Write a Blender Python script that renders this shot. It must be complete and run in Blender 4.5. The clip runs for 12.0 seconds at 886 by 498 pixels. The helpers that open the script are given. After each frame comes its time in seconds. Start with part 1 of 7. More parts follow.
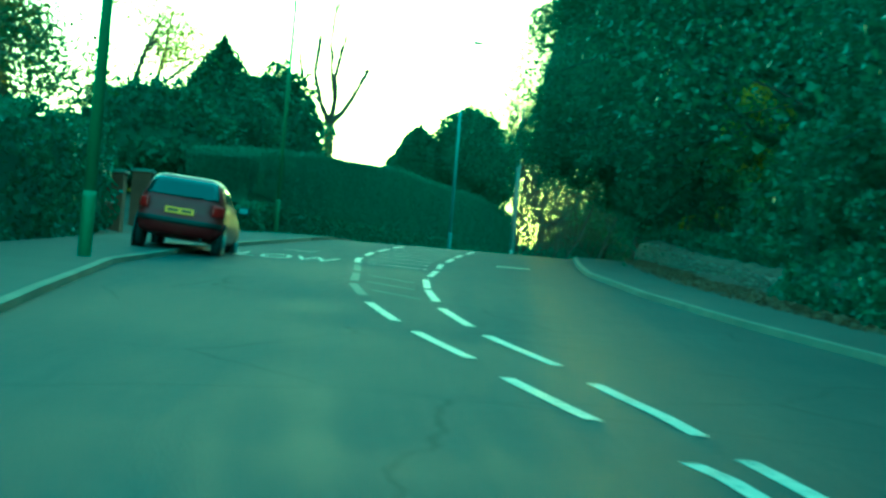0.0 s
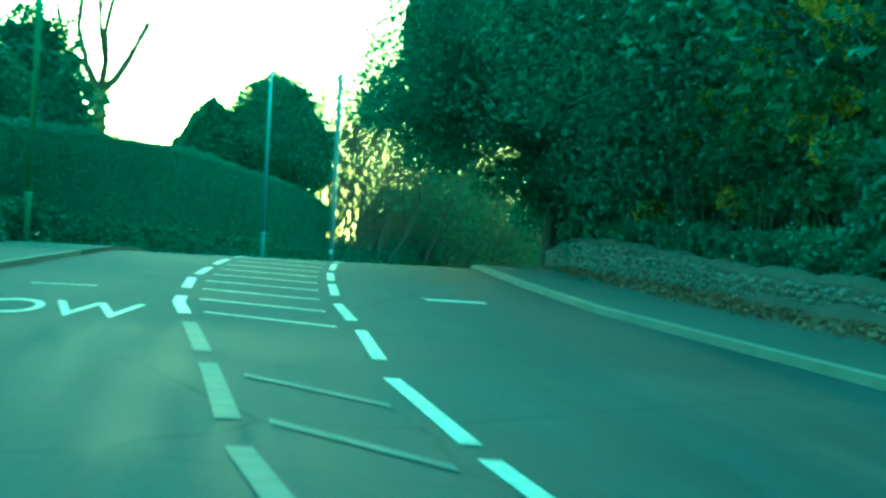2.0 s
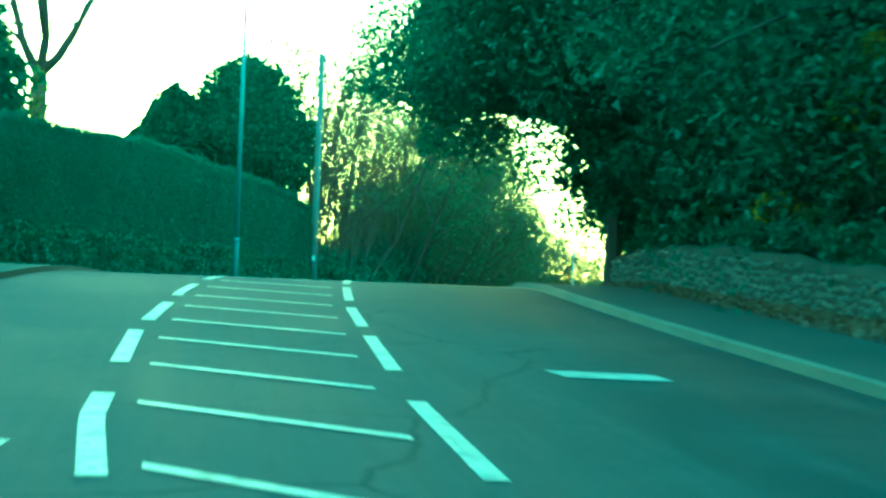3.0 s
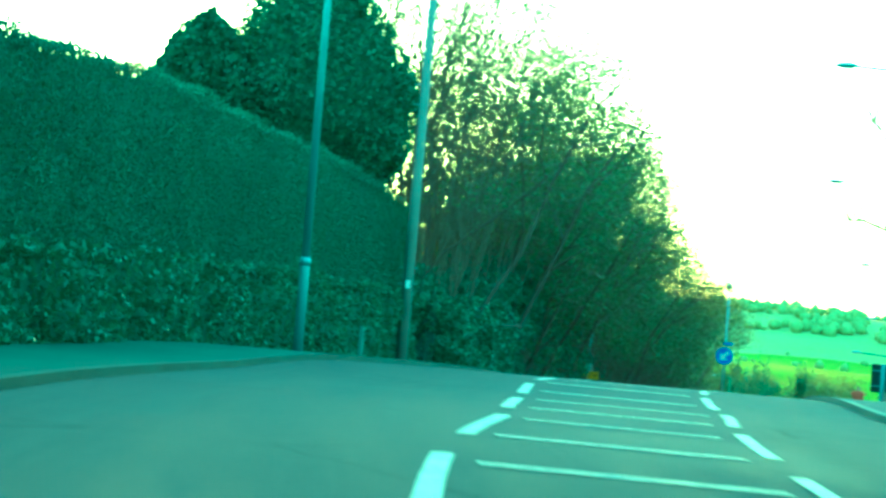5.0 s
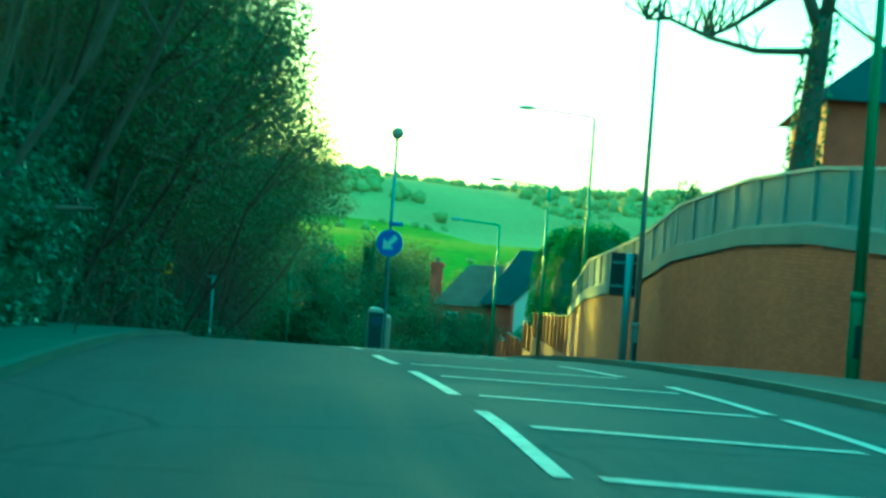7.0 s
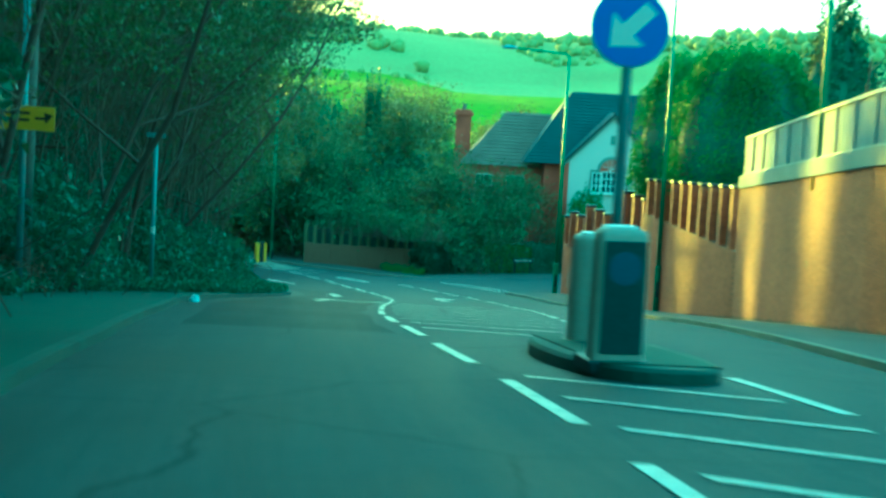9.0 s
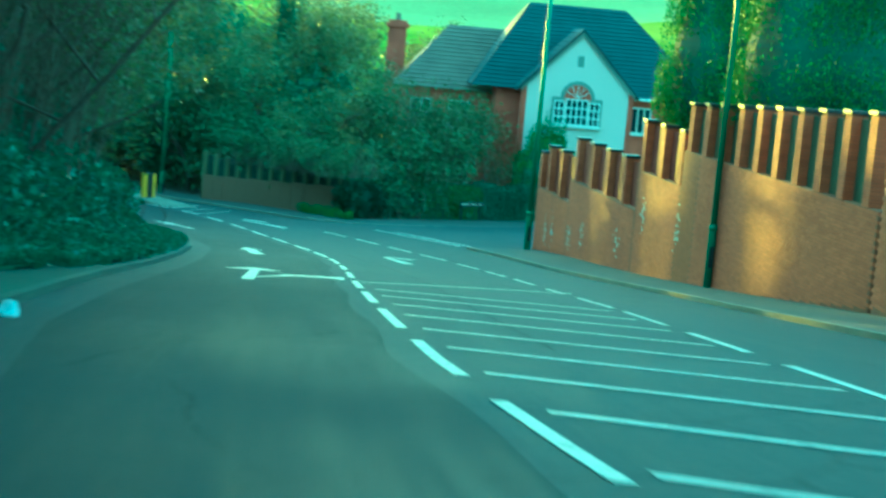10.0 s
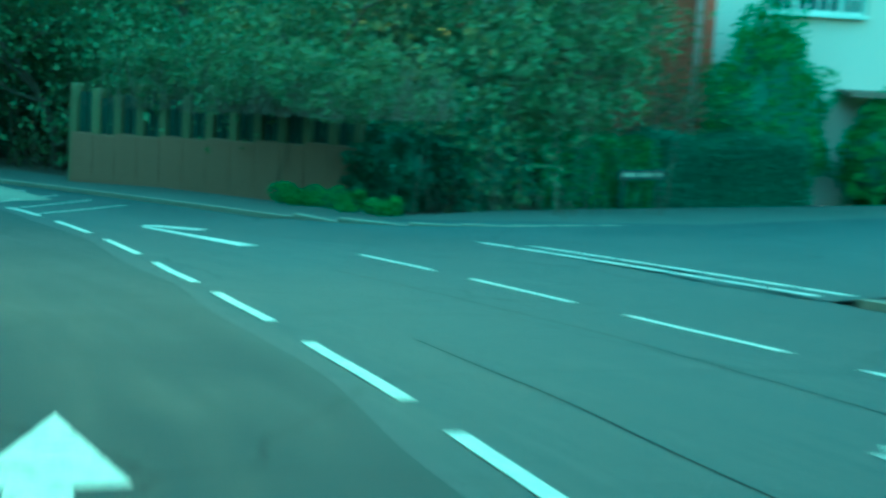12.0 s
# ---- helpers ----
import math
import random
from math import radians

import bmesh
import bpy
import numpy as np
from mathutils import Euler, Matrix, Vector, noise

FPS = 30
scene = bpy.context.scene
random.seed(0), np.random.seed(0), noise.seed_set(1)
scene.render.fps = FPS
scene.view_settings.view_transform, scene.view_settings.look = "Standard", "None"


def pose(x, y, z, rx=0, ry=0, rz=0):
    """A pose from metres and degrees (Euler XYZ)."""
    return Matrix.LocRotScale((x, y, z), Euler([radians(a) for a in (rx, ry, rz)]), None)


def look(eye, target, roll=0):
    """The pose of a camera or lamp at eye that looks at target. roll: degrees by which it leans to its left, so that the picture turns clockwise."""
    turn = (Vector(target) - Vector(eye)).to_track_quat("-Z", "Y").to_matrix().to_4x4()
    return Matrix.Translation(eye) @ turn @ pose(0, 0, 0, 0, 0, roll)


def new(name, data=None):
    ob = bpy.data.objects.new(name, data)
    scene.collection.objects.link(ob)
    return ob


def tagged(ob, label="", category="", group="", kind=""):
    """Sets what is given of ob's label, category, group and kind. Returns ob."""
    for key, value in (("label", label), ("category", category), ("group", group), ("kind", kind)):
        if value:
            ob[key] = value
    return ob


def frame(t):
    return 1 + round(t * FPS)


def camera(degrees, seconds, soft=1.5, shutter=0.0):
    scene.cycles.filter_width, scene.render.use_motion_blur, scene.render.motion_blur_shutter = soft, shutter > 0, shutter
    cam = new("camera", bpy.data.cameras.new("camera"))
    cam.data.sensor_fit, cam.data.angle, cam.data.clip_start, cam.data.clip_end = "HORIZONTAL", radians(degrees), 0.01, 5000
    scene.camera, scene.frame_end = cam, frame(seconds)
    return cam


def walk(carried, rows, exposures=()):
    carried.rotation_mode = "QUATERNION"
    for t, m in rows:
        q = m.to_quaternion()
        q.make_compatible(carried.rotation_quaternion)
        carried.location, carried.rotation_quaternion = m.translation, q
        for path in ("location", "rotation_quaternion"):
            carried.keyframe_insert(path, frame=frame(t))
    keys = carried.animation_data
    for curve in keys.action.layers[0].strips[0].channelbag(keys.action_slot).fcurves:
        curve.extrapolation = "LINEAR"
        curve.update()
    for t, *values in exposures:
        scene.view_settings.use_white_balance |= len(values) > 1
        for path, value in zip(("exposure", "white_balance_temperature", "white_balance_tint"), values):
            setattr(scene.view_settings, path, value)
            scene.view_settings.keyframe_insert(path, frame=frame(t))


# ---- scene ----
cam = camera(28.0, 12.0, soft=2.8, shutter=0.4)
PATH = [
    (0, (-0.000, 0.000, 1.061), (0.003, 9.992, 1.463), 4.82),
    (0.5, (-0.622, 4.554, 1.309), (-0.736, 14.546, 1.711), 4.79),
    (1, (-1.197, 9.002, 1.558), (-1.179, 18.993, 1.976), 4.56),
    (1.5, (-1.408, 13.457, 1.790), (-0.651, 23.418, 2.231), 3.76),
    (2, (-1.418, 18.066, 2.064), (-0.133, 27.974, 2.497), 2.89),
    (2.5, (-1.382, 23.042, 2.364), (0.087, 32.924, 2.800), 2.35),
    (3, (-1.347, 28.067, 2.687), (0.119, 37.950, 3.116), 2.03),
    (3.5, (-1.282, 33.505, 3.025), (0.142, 43.394, 3.431), 1.57),
    (3.7, (-1.279, 35.767, 3.174), (0.084, 45.665, 3.577), 1.53),
    (4.2, (-1.285, 41.591, 3.534), (-0.018, 51.497, 4.049), 3.68),
    (4.7, (-1.273, 47.679, 3.909), (0.158, 57.567, 4.346), 4.16),
    (5.3, (-1.192, 55.267, 4.344), (-0.028, 65.190, 4.765), 5.38),
    (5.5, (-1.095, 57.824, 4.464), (0.290, 67.719, 4.866), 5.88),
    (6, (-0.520, 64.378, 4.476), (1.830, 74.096, 4.663), 6.11),
    (6.5, (0.790, 71.244, 4.462), (4.185, 80.650, 4.509), 5.46),
    (6.7, (1.432, 73.958, 4.477), (5.157, 83.238, 4.471), 4.88),
    (7.2, (3.283, 80.749, 4.474), (7.380, 89.867, 4.204), 4.08),
    (7.7, (5.439, 87.618, 4.326), (9.746, 96.633, 3.893), 4.11),
    (8.3, (8.271, 96.044, 3.970), (12.854, 104.908, 3.321), 3.93),
    (8.5, (9.198, 98.905, 3.817), (13.694, 107.807, 3.072), 3.23),
    (9, (11.446, 106.360, 3.329), (15.606, 115.401, 2.352), 3.22),
    (9.5, (13.803, 114.195, 2.636), (18.045, 123.174, 1.459), 4.02),
    (10, (16.849, 122.563, 1.757), (21.584, 131.275, 0.459), 5.16),
    (10.5, (20.376, 131.249, 0.721), (25.566, 139.676, -0.709), 4.97),
    (11, (24.243, 140.186, -0.428), (29.649, 148.475, -1.863), 4.79),
    (11.5, (28.368, 149.394, -1.661), (33.878, 157.621, -3.060), 4.74),
    (12, (32.670, 159.740, -3.010), (37.650, 168.306, -4.363), 3.54),
]
walk(cam, [(t, look(eye, target, roll)) for t, eye, target, roll in PATH],
     exposures=[(0.0, 2.52, 3160, -96), (1.5, 3.0, 3150, -95), (3.0, 3.1, 3130, -95), (3.7, 3.1, 3130, -95), (5.3, 3.4, 3140, -96), (5.7, 3.25, 3140, -96), (6.5, 2.35, 3180, -95), (8.3, 2.55, 3160, -91), (9.2, 3.0, 3120, -84), (10.0, 3.15, 3120, -78), (11.0, 3.28, 3200, -76), (12.0, 3.25, 3240, -76)])

# ---------- light: low winter sun ahead ----------
SUN_AZ, SUN_EL = radians(2), radians(4.0)
world = bpy.data.worlds.new("sky")
scene.world = world
world.use_nodes = True
wn = world.node_tree
sky = wn.nodes.new("ShaderNodeTexSky")
sky.sky_type, sky.sun_disc = "NISHITA", False
sky.sun_elevation, sky.sun_rotation = SUN_EL, SUN_AZ
sky.dust_density, sky.air_density = 2.5, 1.0
thin_cloud = wn.nodes.new("ShaderNodeBackground")   # a thin white veil over the whole sky
thin_cloud.inputs[0].default_value, thin_cloud.inputs[1].default_value = (0.8, 0.92, 1.0, 1), 0.13
both = wn.nodes.new("ShaderNodeAddShader")
wn.nodes["Background"].inputs["Strength"].default_value = 0.12
wn.links.new(sky.outputs[0], wn.nodes["Background"].inputs[0])
wn.links.new(wn.nodes["Background"].outputs[0], both.inputs[0])
wn.links.new(thin_cloud.outputs[0], both.inputs[1])
wn.links.new(both.outputs[0], wn.nodes["World Output"].inputs["Surface"])
sun = new("sun", bpy.data.lights.new("sun", "SUN"))
sun.data.energy, sun.data.angle, sun.data.color = 3.3, radians(0.5), (1.0, 0.42, 0.04)
to_sun = Vector((math.sin(SUN_AZ) * math.cos(SUN_EL), math.cos(SUN_AZ) * math.cos(SUN_EL), math.sin(SUN_EL)))
sun.rotation_euler = to_sun.to_track_quat("Z", "Y").to_euler()

# ---------- materials ----------
def material(name, color, rough=0.8, metal=0.0, spread=0.25, scale=6.0, bump=0.0, fine=60.0, island=0.0, hue=None, spec=0.5, obj=False):
    """A surface with two scales of variation, and a fine relief; island: leaf-to-leaf variation."""
    m = bpy.data.materials.new(name)
    m.use_nodes = True
    n, l = m.node_tree.nodes, m.node_tree.links
    b = n["Principled BSDF"]
    b.inputs["Roughness"].default_value, b.inputs["Metallic"].default_value = rough, metal
    b.inputs["Specular IOR Level"].default_value = spec
    co = n.new("ShaderNodeTexCoord")
    t1, t2 = n.new("ShaderNodeTexNoise"), n.new("ShaderNodeTexNoise")
    t1.inputs["Scale"].default_value, t2.inputs["Scale"].default_value = scale * 0.1, fine
    t1.inputs["Detail"].default_value, t2.inputs["Detail"].default_value = 5, 3
    src = co.outputs["Object"]
    l.new(src, t1.inputs["Vector"]); l.new(src, t2.inputs["Vector"])
    add = n.new("ShaderNodeMath"); add.operation = "ADD"
    l.new(t1.outputs["Fac"], add.inputs[0]); l.new(t2.outputs["Fac"], add.inputs[1])
    last = add
    if island:
        g = n.new("ShaderNodeNewGeometry")
        mul = n.new("ShaderNodeMath"); mul.operation = "MULTIPLY_ADD"
        l.new(g.outputs["Random Per Island"], mul.inputs[0])
        mul.inputs[1].default_value = island
        l.new(add.outputs[0], mul.inputs[2])
        last = mul
    if obj:
        g = n.new("ShaderNodeObjectInfo")
        mul = n.new("ShaderNodeMath"); mul.operation = "MULTIPLY_ADD"
        l.new(g.outputs["Random"], mul.inputs[0])
        mul.inputs[1].default_value = obj
        l.new(last.outputs[0], mul.inputs[2])
        last = mul
    ramp = n.new("ShaderNodeValToRGB")
    dark = [c * (1 - spread) for c in color]
    light = [min(1, c * (1 + spread)) for c in (hue or color)]
    ramp.color_ramp.elements[0].position, ramp.color_ramp.elements[1].position = 0.0, 1.0
    ramp.color_ramp.elements[0].color, ramp.color_ramp.elements[1].color = (*dark, 1), (*light, 1)
    half = n.new("ShaderNodeMapRange")
    half.inputs["From Min"].default_value = 0.65
    half.inputs["From Max"].default_value = 1.35 + island + (obj or 0)
    l.new(last.outputs[0], half.inputs["Value"])
    l.new(half.outputs[0], ramp.inputs[0])
    l.new(ramp.outputs[0], b.inputs["Base Color"])
    if bump:
        bp = n.new("ShaderNodeBump")
        bp.inputs["Strength"].default_value, bp.inputs["Distance"].default_value = bump, 0.02
        l.new(t2.outputs["Fac"], bp.inputs["Height"]); l.new(bp.outputs[0], b.inputs["Normal"])
    return m


def leafy(name, color, hue=None, spread=0.45, trans=0.35, rough=0.45):
    """Leaves: a thin sheet that lets some light through."""
    m = material(name, color, rough, spread=spread, scale=3, fine=25, island=0.9, hue=hue, spec=0.4)
    n, l = m.node_tree.nodes, m.node_tree.links
    b, out = n["Principled BSDF"], n["Material Output"]
    tr, mix = n.new("ShaderNodeBsdfTranslucent"), n.new("ShaderNodeMixShader")
    l.new(b.inputs["Base Color"].links[0].from_socket, tr.inputs["Color"])
    mix.inputs[0].default_value = trans
    l.new(b.outputs[0], mix.inputs[1]); l.new(tr.outputs[0], mix.inputs[2]); l.new(mix.outputs[0], out.inputs["Surface"])
    return m


M = {}


def asphalt(name, tone=1.0):
    """Worn asphalt: patches, streaks along the traffic, coarse grit and fine cracks."""
    m = bpy.data.materials.new(name)
    m.use_nodes = True
    n, l = m.node_tree.nodes, m.node_tree.links
    b = n["Principled BSDF"]
    b.inputs["Specular IOR Level"].default_value = 0.35
    co, uv = n.new("ShaderNodeTexCoord"), n.new("ShaderNodeUVMap")
    uv.uv_map = "along"

    def tex(src, scale, detail, stretch=(1, 1, 1)):
        mp, t = n.new("ShaderNodeMapping"), n.new("ShaderNodeTexNoise")
        mp.inputs["Scale"].default_value = stretch
        l.new(src, mp.inputs["Vector"]); l.new(mp.outputs[0], t.inputs["Vector"])
        t.inputs["Scale"].default_value, t.inputs["Detail"].default_value = scale, detail
        return t.outputs["Fac"]

    def calc(op, x, y):
        k = n.new("ShaderNodeMath"); k.operation = op
        for i, v in enumerate((x, y)):
            if isinstance(v, (int, float)):
                k.inputs[i].default_value = v
            else:
                l.new(v, k.inputs[i])
        return k.outputs[0]

    patches = tex(co.outputs["Object"], 0.28, 4)
    streak = tex(uv.outputs[0], 1.0, 4, (0.12, 2.6, 1))
    fine_streak = tex(uv.outputs[0], 1.0, 3, (0.4, 10, 1))
    blotch = tex(co.outputs["Object"], 2.3, 5)
    grit = tex(co.outputs["Object"], 55, 2)
    v = calc("ADD", calc("MULTIPLY", patches, 1.7), calc("MULTIPLY", streak, 1.3))
    v = calc("ADD", v, calc("MULTIPLY", blotch, 0.6))
    v = calc("ADD", v, calc("MULTIPLY", fine_streak, 1.0))
    coarse = tex(co.outputs["Object"], 14, 3)
    v = calc("ADD", v, calc("MULTIPLY", coarse, 0.8))
    v = calc("ADD", v, calc("MULTIPLY", grit, 0.9))
    mr = n.new("ShaderNodeMapRange")
    mr.inputs["From Min"].default_value, mr.inputs["From Max"].default_value = 2.72, 3.58
    l.new(v, mr.inputs["Value"])
    ramp = n.new("ShaderNodeValToRGB")
    ramp.color_ramp.elements[0].color, ramp.color_ramp.elements[1].color = (*(c * tone for c in (0.01, 0.0115, 0.014)), 1), (*(c * tone for c in (0.064, 0.062, 0.06)), 1)
    l.new(mr.outputs[0], ramp.inputs[0])
    vo = n.new("ShaderNodeTexVoronoi")
    vo.feature = "DISTANCE_TO_EDGE"
    warp = n.new("ShaderNodeMix"); warp.data_type = "VECTOR"
    warp.inputs[0].default_value = 0.35
    nz = n.new("ShaderNodeTexNoise"); nz.inputs["Scale"].default_value = 0.8; nz.inputs["Detail"].default_value = 5
    l.new(co.outputs["Object"], nz.inputs["Vector"])
    l.new(co.outputs["Object"], warp.inputs[4]); l.new(nz.outputs["Color"], warp.inputs[5])
    l.new(warp.outputs[1], vo.inputs["Vector"])
    vo.inputs["Scale"].default_value = 0.42
    crack = n.new("ShaderNodeMapRange")
    crack.inputs["From Min"].default_value, crack.inputs["From Max"].default_value = 0.002, 0.008
    crack.inputs["To Min"].default_value = 0.45
    l.new(vo.outputs["Distance"], crack.inputs["Value"])
    mul = n.new("ShaderNodeMix"); mul.data_type = "RGBA"; mul.blend_type = "MULTIPLY"
    mul.inputs[0].default_value = 1.0
    l.new(ramp.outputs[0], mul.inputs[6]); l.new(crack.outputs[0], mul.inputs[7])
    l.new(mul.outputs[2], b.inputs["Base Color"])
    ro = n.new("ShaderNodeMapRange")
    ro.inputs["To Min"].default_value, ro.inputs["To Max"].default_value = 0.68, 0.88
    l.new(mr.outputs[0], ro.inputs["Value"]); l.new(ro.outputs[0], b.inputs["Roughness"])
    bp = n.new("ShaderNodeBump")
    bp.inputs["Strength"].default_value, bp.inputs["Distance"].default_value = 0.35, 0.02
    l.new(grit, bp.inputs["Height"]); l.new(bp.outputs[0], b.inputs["Normal"])
    return m


M["asphalt"] = asphalt("asphalt", 0.95)
M["dark_asphalt"] = asphalt("darker_asphalt", 0.5)
M["dark_asphalt"].node_tree.nodes["Principled BSDF"].inputs["Specular IOR Level"].default_value = 0.28
M["mossy"] = material("mossy_footway", (0.036, 0.05, 0.03), 0.85, spread=0.4, scale=4, bump=0.3, fine=60)
M["mossy_kerb"] = material("mossy_kerb_stone", (0.06, 0.066, 0.048), 0.85, spread=0.4, scale=9, bump=0.25, fine=50)
M["footway"] = material("footway", (0.052, 0.046, 0.038), 0.8, spread=0.3, scale=4, bump=0.3, fine=70)
M["kerb"] = material("kerb_stone", (0.19, 0.165, 0.12), 0.8, spread=0.3, scale=9, bump=0.25, fine=50)
M["paint"] = material("road_paint", (0.52, 0.46, 0.39), 0.55, spread=0.25, scale=25, bump=0.2, fine=120)


def wear(m, low, high, scale=9.0):
    """Paint worn through to the asphalt in flecks."""
    n, l = m.node_tree.nodes, m.node_tree.links
    b = n["Principled BSDF"]
    co, t = n.new("ShaderNodeTexCoord"), n.new("ShaderNodeTexNoise")
    t.inputs["Scale"].default_value, t.inputs["Detail"].default_value, t.inputs["Roughness"].default_value = scale, 9, 0.72
    l.new(co.outputs["Object"], t.inputs["Vector"])
    mr, mix = n.new("ShaderNodeMapRange"), n.new("ShaderNodeMix")
    mr.inputs["From Min"].default_value, mr.inputs["From Max"].default_value = low, high
    mix.data_type = "RGBA"
    l.new(t.outputs["Fac"], mr.inputs["Value"]); l.new(mr.outputs[0], mix.inputs[0])
    l.new(b.inputs["Base Color"].links[0].from_socket, mix.inputs[6])
    mix.inputs[7].default_value = (0.06, 0.06, 0.06, 1)
    l.new(mix.outputs[2], b.inputs["Base Color"])


wear(M["paint"], 0.52, 0.68)
M["worn_paint"] = material("worn_paint", (0.075, 0.075, 0.072), 0.65, spread=0.5, scale=40, bump=0.2, fine=120)
M["grass"] = material("grass_field", (0.24, 0.26, 0.012), 0.95, spread=0.35, scale=0.12, fine=0.35, spec=0.03)
M["soil"] = material("woodland_soil", (0.06, 0.045, 0.03), 0.95, spread=0.4, scale=6, bump=0.5, fine=20)
# much paler than woods are: distance haze is put into the colour
M["farwood"] = material("hazed_far_woodland", (0.36, 0.33, 0.12), 0.95, spread=0.25, scale=0.12, fine=0.5, spec=0.03)
M["bark"] = material("bark", (0.09, 0.07, 0.05), 0.9, spread=0.35, scale=20, bump=0.6, fine=40)
M["twig"] = material("twig", (0.105, 0.083, 0.052), 0.85, spread=0.3, scale=20, fine=40, island=0.5)
M["ivy"] = leafy("ivy_leaf", (0.095, 0.15, 0.075), trans=0.35, rough=0.35)
M["conifer"] = leafy("conifer_leaf", (0.09, 0.14, 0.072), trans=0.3, rough=0.6)
M["clipped"] = leafy("clipped_conifer_leaf", (0.07, 0.17, 0.03), (0.1, 0.2, 0.03), trans=0.3, rough=0.6)
M["hedge"] = leafy("hedge_leaf", (0.1, 0.135, 0.085), (0.125, 0.16, 0.085), spread=0.25, trans=0.4)
M["broad"] = leafy("broad_leaf", (0.11, 0.135, 0.05), (0.15, 0.15, 0.05), trans=0.4)
# broad leaf again, with haze put into its colour for growth past the junction
M["hazy"] = leafy("hazed_leaf", (0.12, 0.15, 0.055), (0.16, 0.16, 0.06), trans=0.25, rough=0.6)
# paler, yellower copy of the broad leaf: sun glow put into the colour
M["lit"] = leafy("sun_glow_leaf", (0.2, 0.2, 0.05), (0.28, 0.25, 0.05), trans=0.5)
M["litter"] = leafy("fallen_leaf", (0.085, 0.062, 0.036), (0.14, 0.1, 0.055), trans=0.1, rough=0.7)
# inner shade put into the dark colour of a solid filler behind leaves
M["core"] = material("inner_shade_fill", (0.08, 0.105, 0.06), 0.95, spread=0.4, scale=10, fine=30)
M["brick"] = material("red_brick", (0.285, 0.085, 0.027), 0.85, spread=0.35, scale=5, bump=0.4, fine=40, obj=0.3)
M["housebrick"] = material("muted_house_brick", (0.3, 0.08, 0.045), 0.88, spread=0.4, scale=12, bump=0.4, fine=30)
M["rosebrick"] = material("faded_garden_brick", (0.17, 0.105, 0.06), 0.9, spread=0.45, scale=3, bump=0.4, fine=40)
M["dullbrick"] = material("dull_old_brick", (0.11, 0.06, 0.035), 0.88, spread=0.4, scale=12, bump=0.4, fine=40)
M["concrete"] = material("concrete", (0.24, 0.225, 0.19), 0.85, spread=0.25, scale=6, bump=0.3, fine=40)
M["fence"] = material("grey_fence_board", (0.23, 0.24, 0.23), 0.8, spread=0.25, scale=8, fine=30, obj=0.3)
M["redwood"] = material("stained_fence_panel", (0.19, 0.032, 0.013), 0.75, spread=0.3, scale=12, fine=30)
# shade of the recesses between fence posts, put into the board colour
M["shadeboard"] = material("recess_shade_board", (0.035, 0.04, 0.026), 0.85, spread=0.4, scale=12, bump=0.3, fine=35, obj=0.4)
M["olive"] = material("olive_weathered_board", (0.12, 0.11, 0.05), 0.85, spread=0.35, scale=10, bump=0.3, fine=35, obj=0.4)
M["galv"] = material("galvanised_steel", (0.3, 0.32, 0.32), 0.5, metal=0.4, spread=0.15, scale=8, fine=30)
M["green"] = material("green_painted_steel", (0.07, 0.2, 0.09), 0.45, spread=0.2, scale=8, fine=30)
M["black"] = material("black_paint", (0.02, 0.02, 0.02), 0.5, spread=0.2, scale=8, fine=30)
M["blue"] = material("blue_sign_face", (0.01, 0.12, 0.55), 0.35, spread=0.08, scale=8, fine=30)
M["dimblue"] = material("dirty_blue_disc", (0.03, 0.07, 0.12), 0.5, spread=0.2, scale=20, fine=60)
M["white"] = material("white_paint", (0.74, 0.67, 0.6), 0.5, spread=0.08, scale=5, fine=20)
M["render"] = material("white_render", (0.62, 0.51, 0.44), 0.85, spread=0.08, scale=3, bump=0.15, fine=30)
M["yellow"] = material("yellow_sign_face", (0.7, 0.42, 0.02), 0.4, spread=0.08, scale=8, fine=30)
M["tile"] = material("dark_roof_tile", (0.05, 0.052, 0.055), 0.75, spread=0.3, scale=10, bump=0.4, fine=25)
M["browntile"] = material("brown_roof_tile", (0.16, 0.12, 0.09), 0.8, spread=0.3, scale=10, bump=0.4, fine=25)
M["glass"] = material("window_glass", (0.02, 0.03, 0.035), 0.08, spread=0.1, scale=2, fine=5, spec=0.8)
M["oldpost"] = material("mossy_olive_timber", (0.14, 0.122, 0.055), 0.9, spread=0.45, scale=14, bump=0.4, fine=40, obj=0.5)
M["wood"] = material("weathered_pole_timber", (0.22, 0.2, 0.17), 0.85, spread=0.3, scale=10, bump=0.4, fine=40)
M["carpaint"] = material("dark_red_car_paint", (0.075, 0.009, 0.012), 0.32, spread=0.1, scale=3, fine=10, spec=0.4)
M["rubber"] = material("tyre_rubber", (0.02, 0.02, 0.02), 0.8, spread=0.2, scale=10, fine=40)
M["redlamp"] = material("red_lamp_lens", (0.2, 0.008, 0.01), 0.2, spread=0.1, scale=10, fine=40)
M["plate"] = material("yellow_number_plate", (0.8, 0.4, 0.005), 0.4, spread=0.05, scale=10, fine=40)
M["plastic"] = material("grey_bollard_plastic", (0.36, 0.31, 0.24), 0.55, spread=0.15, scale=8, fine=30)
M["bag"] = material("white_plastic_bag", (0.75, 0.76, 0.76), 0.4, spread=0.1, scale=20, fine=40)


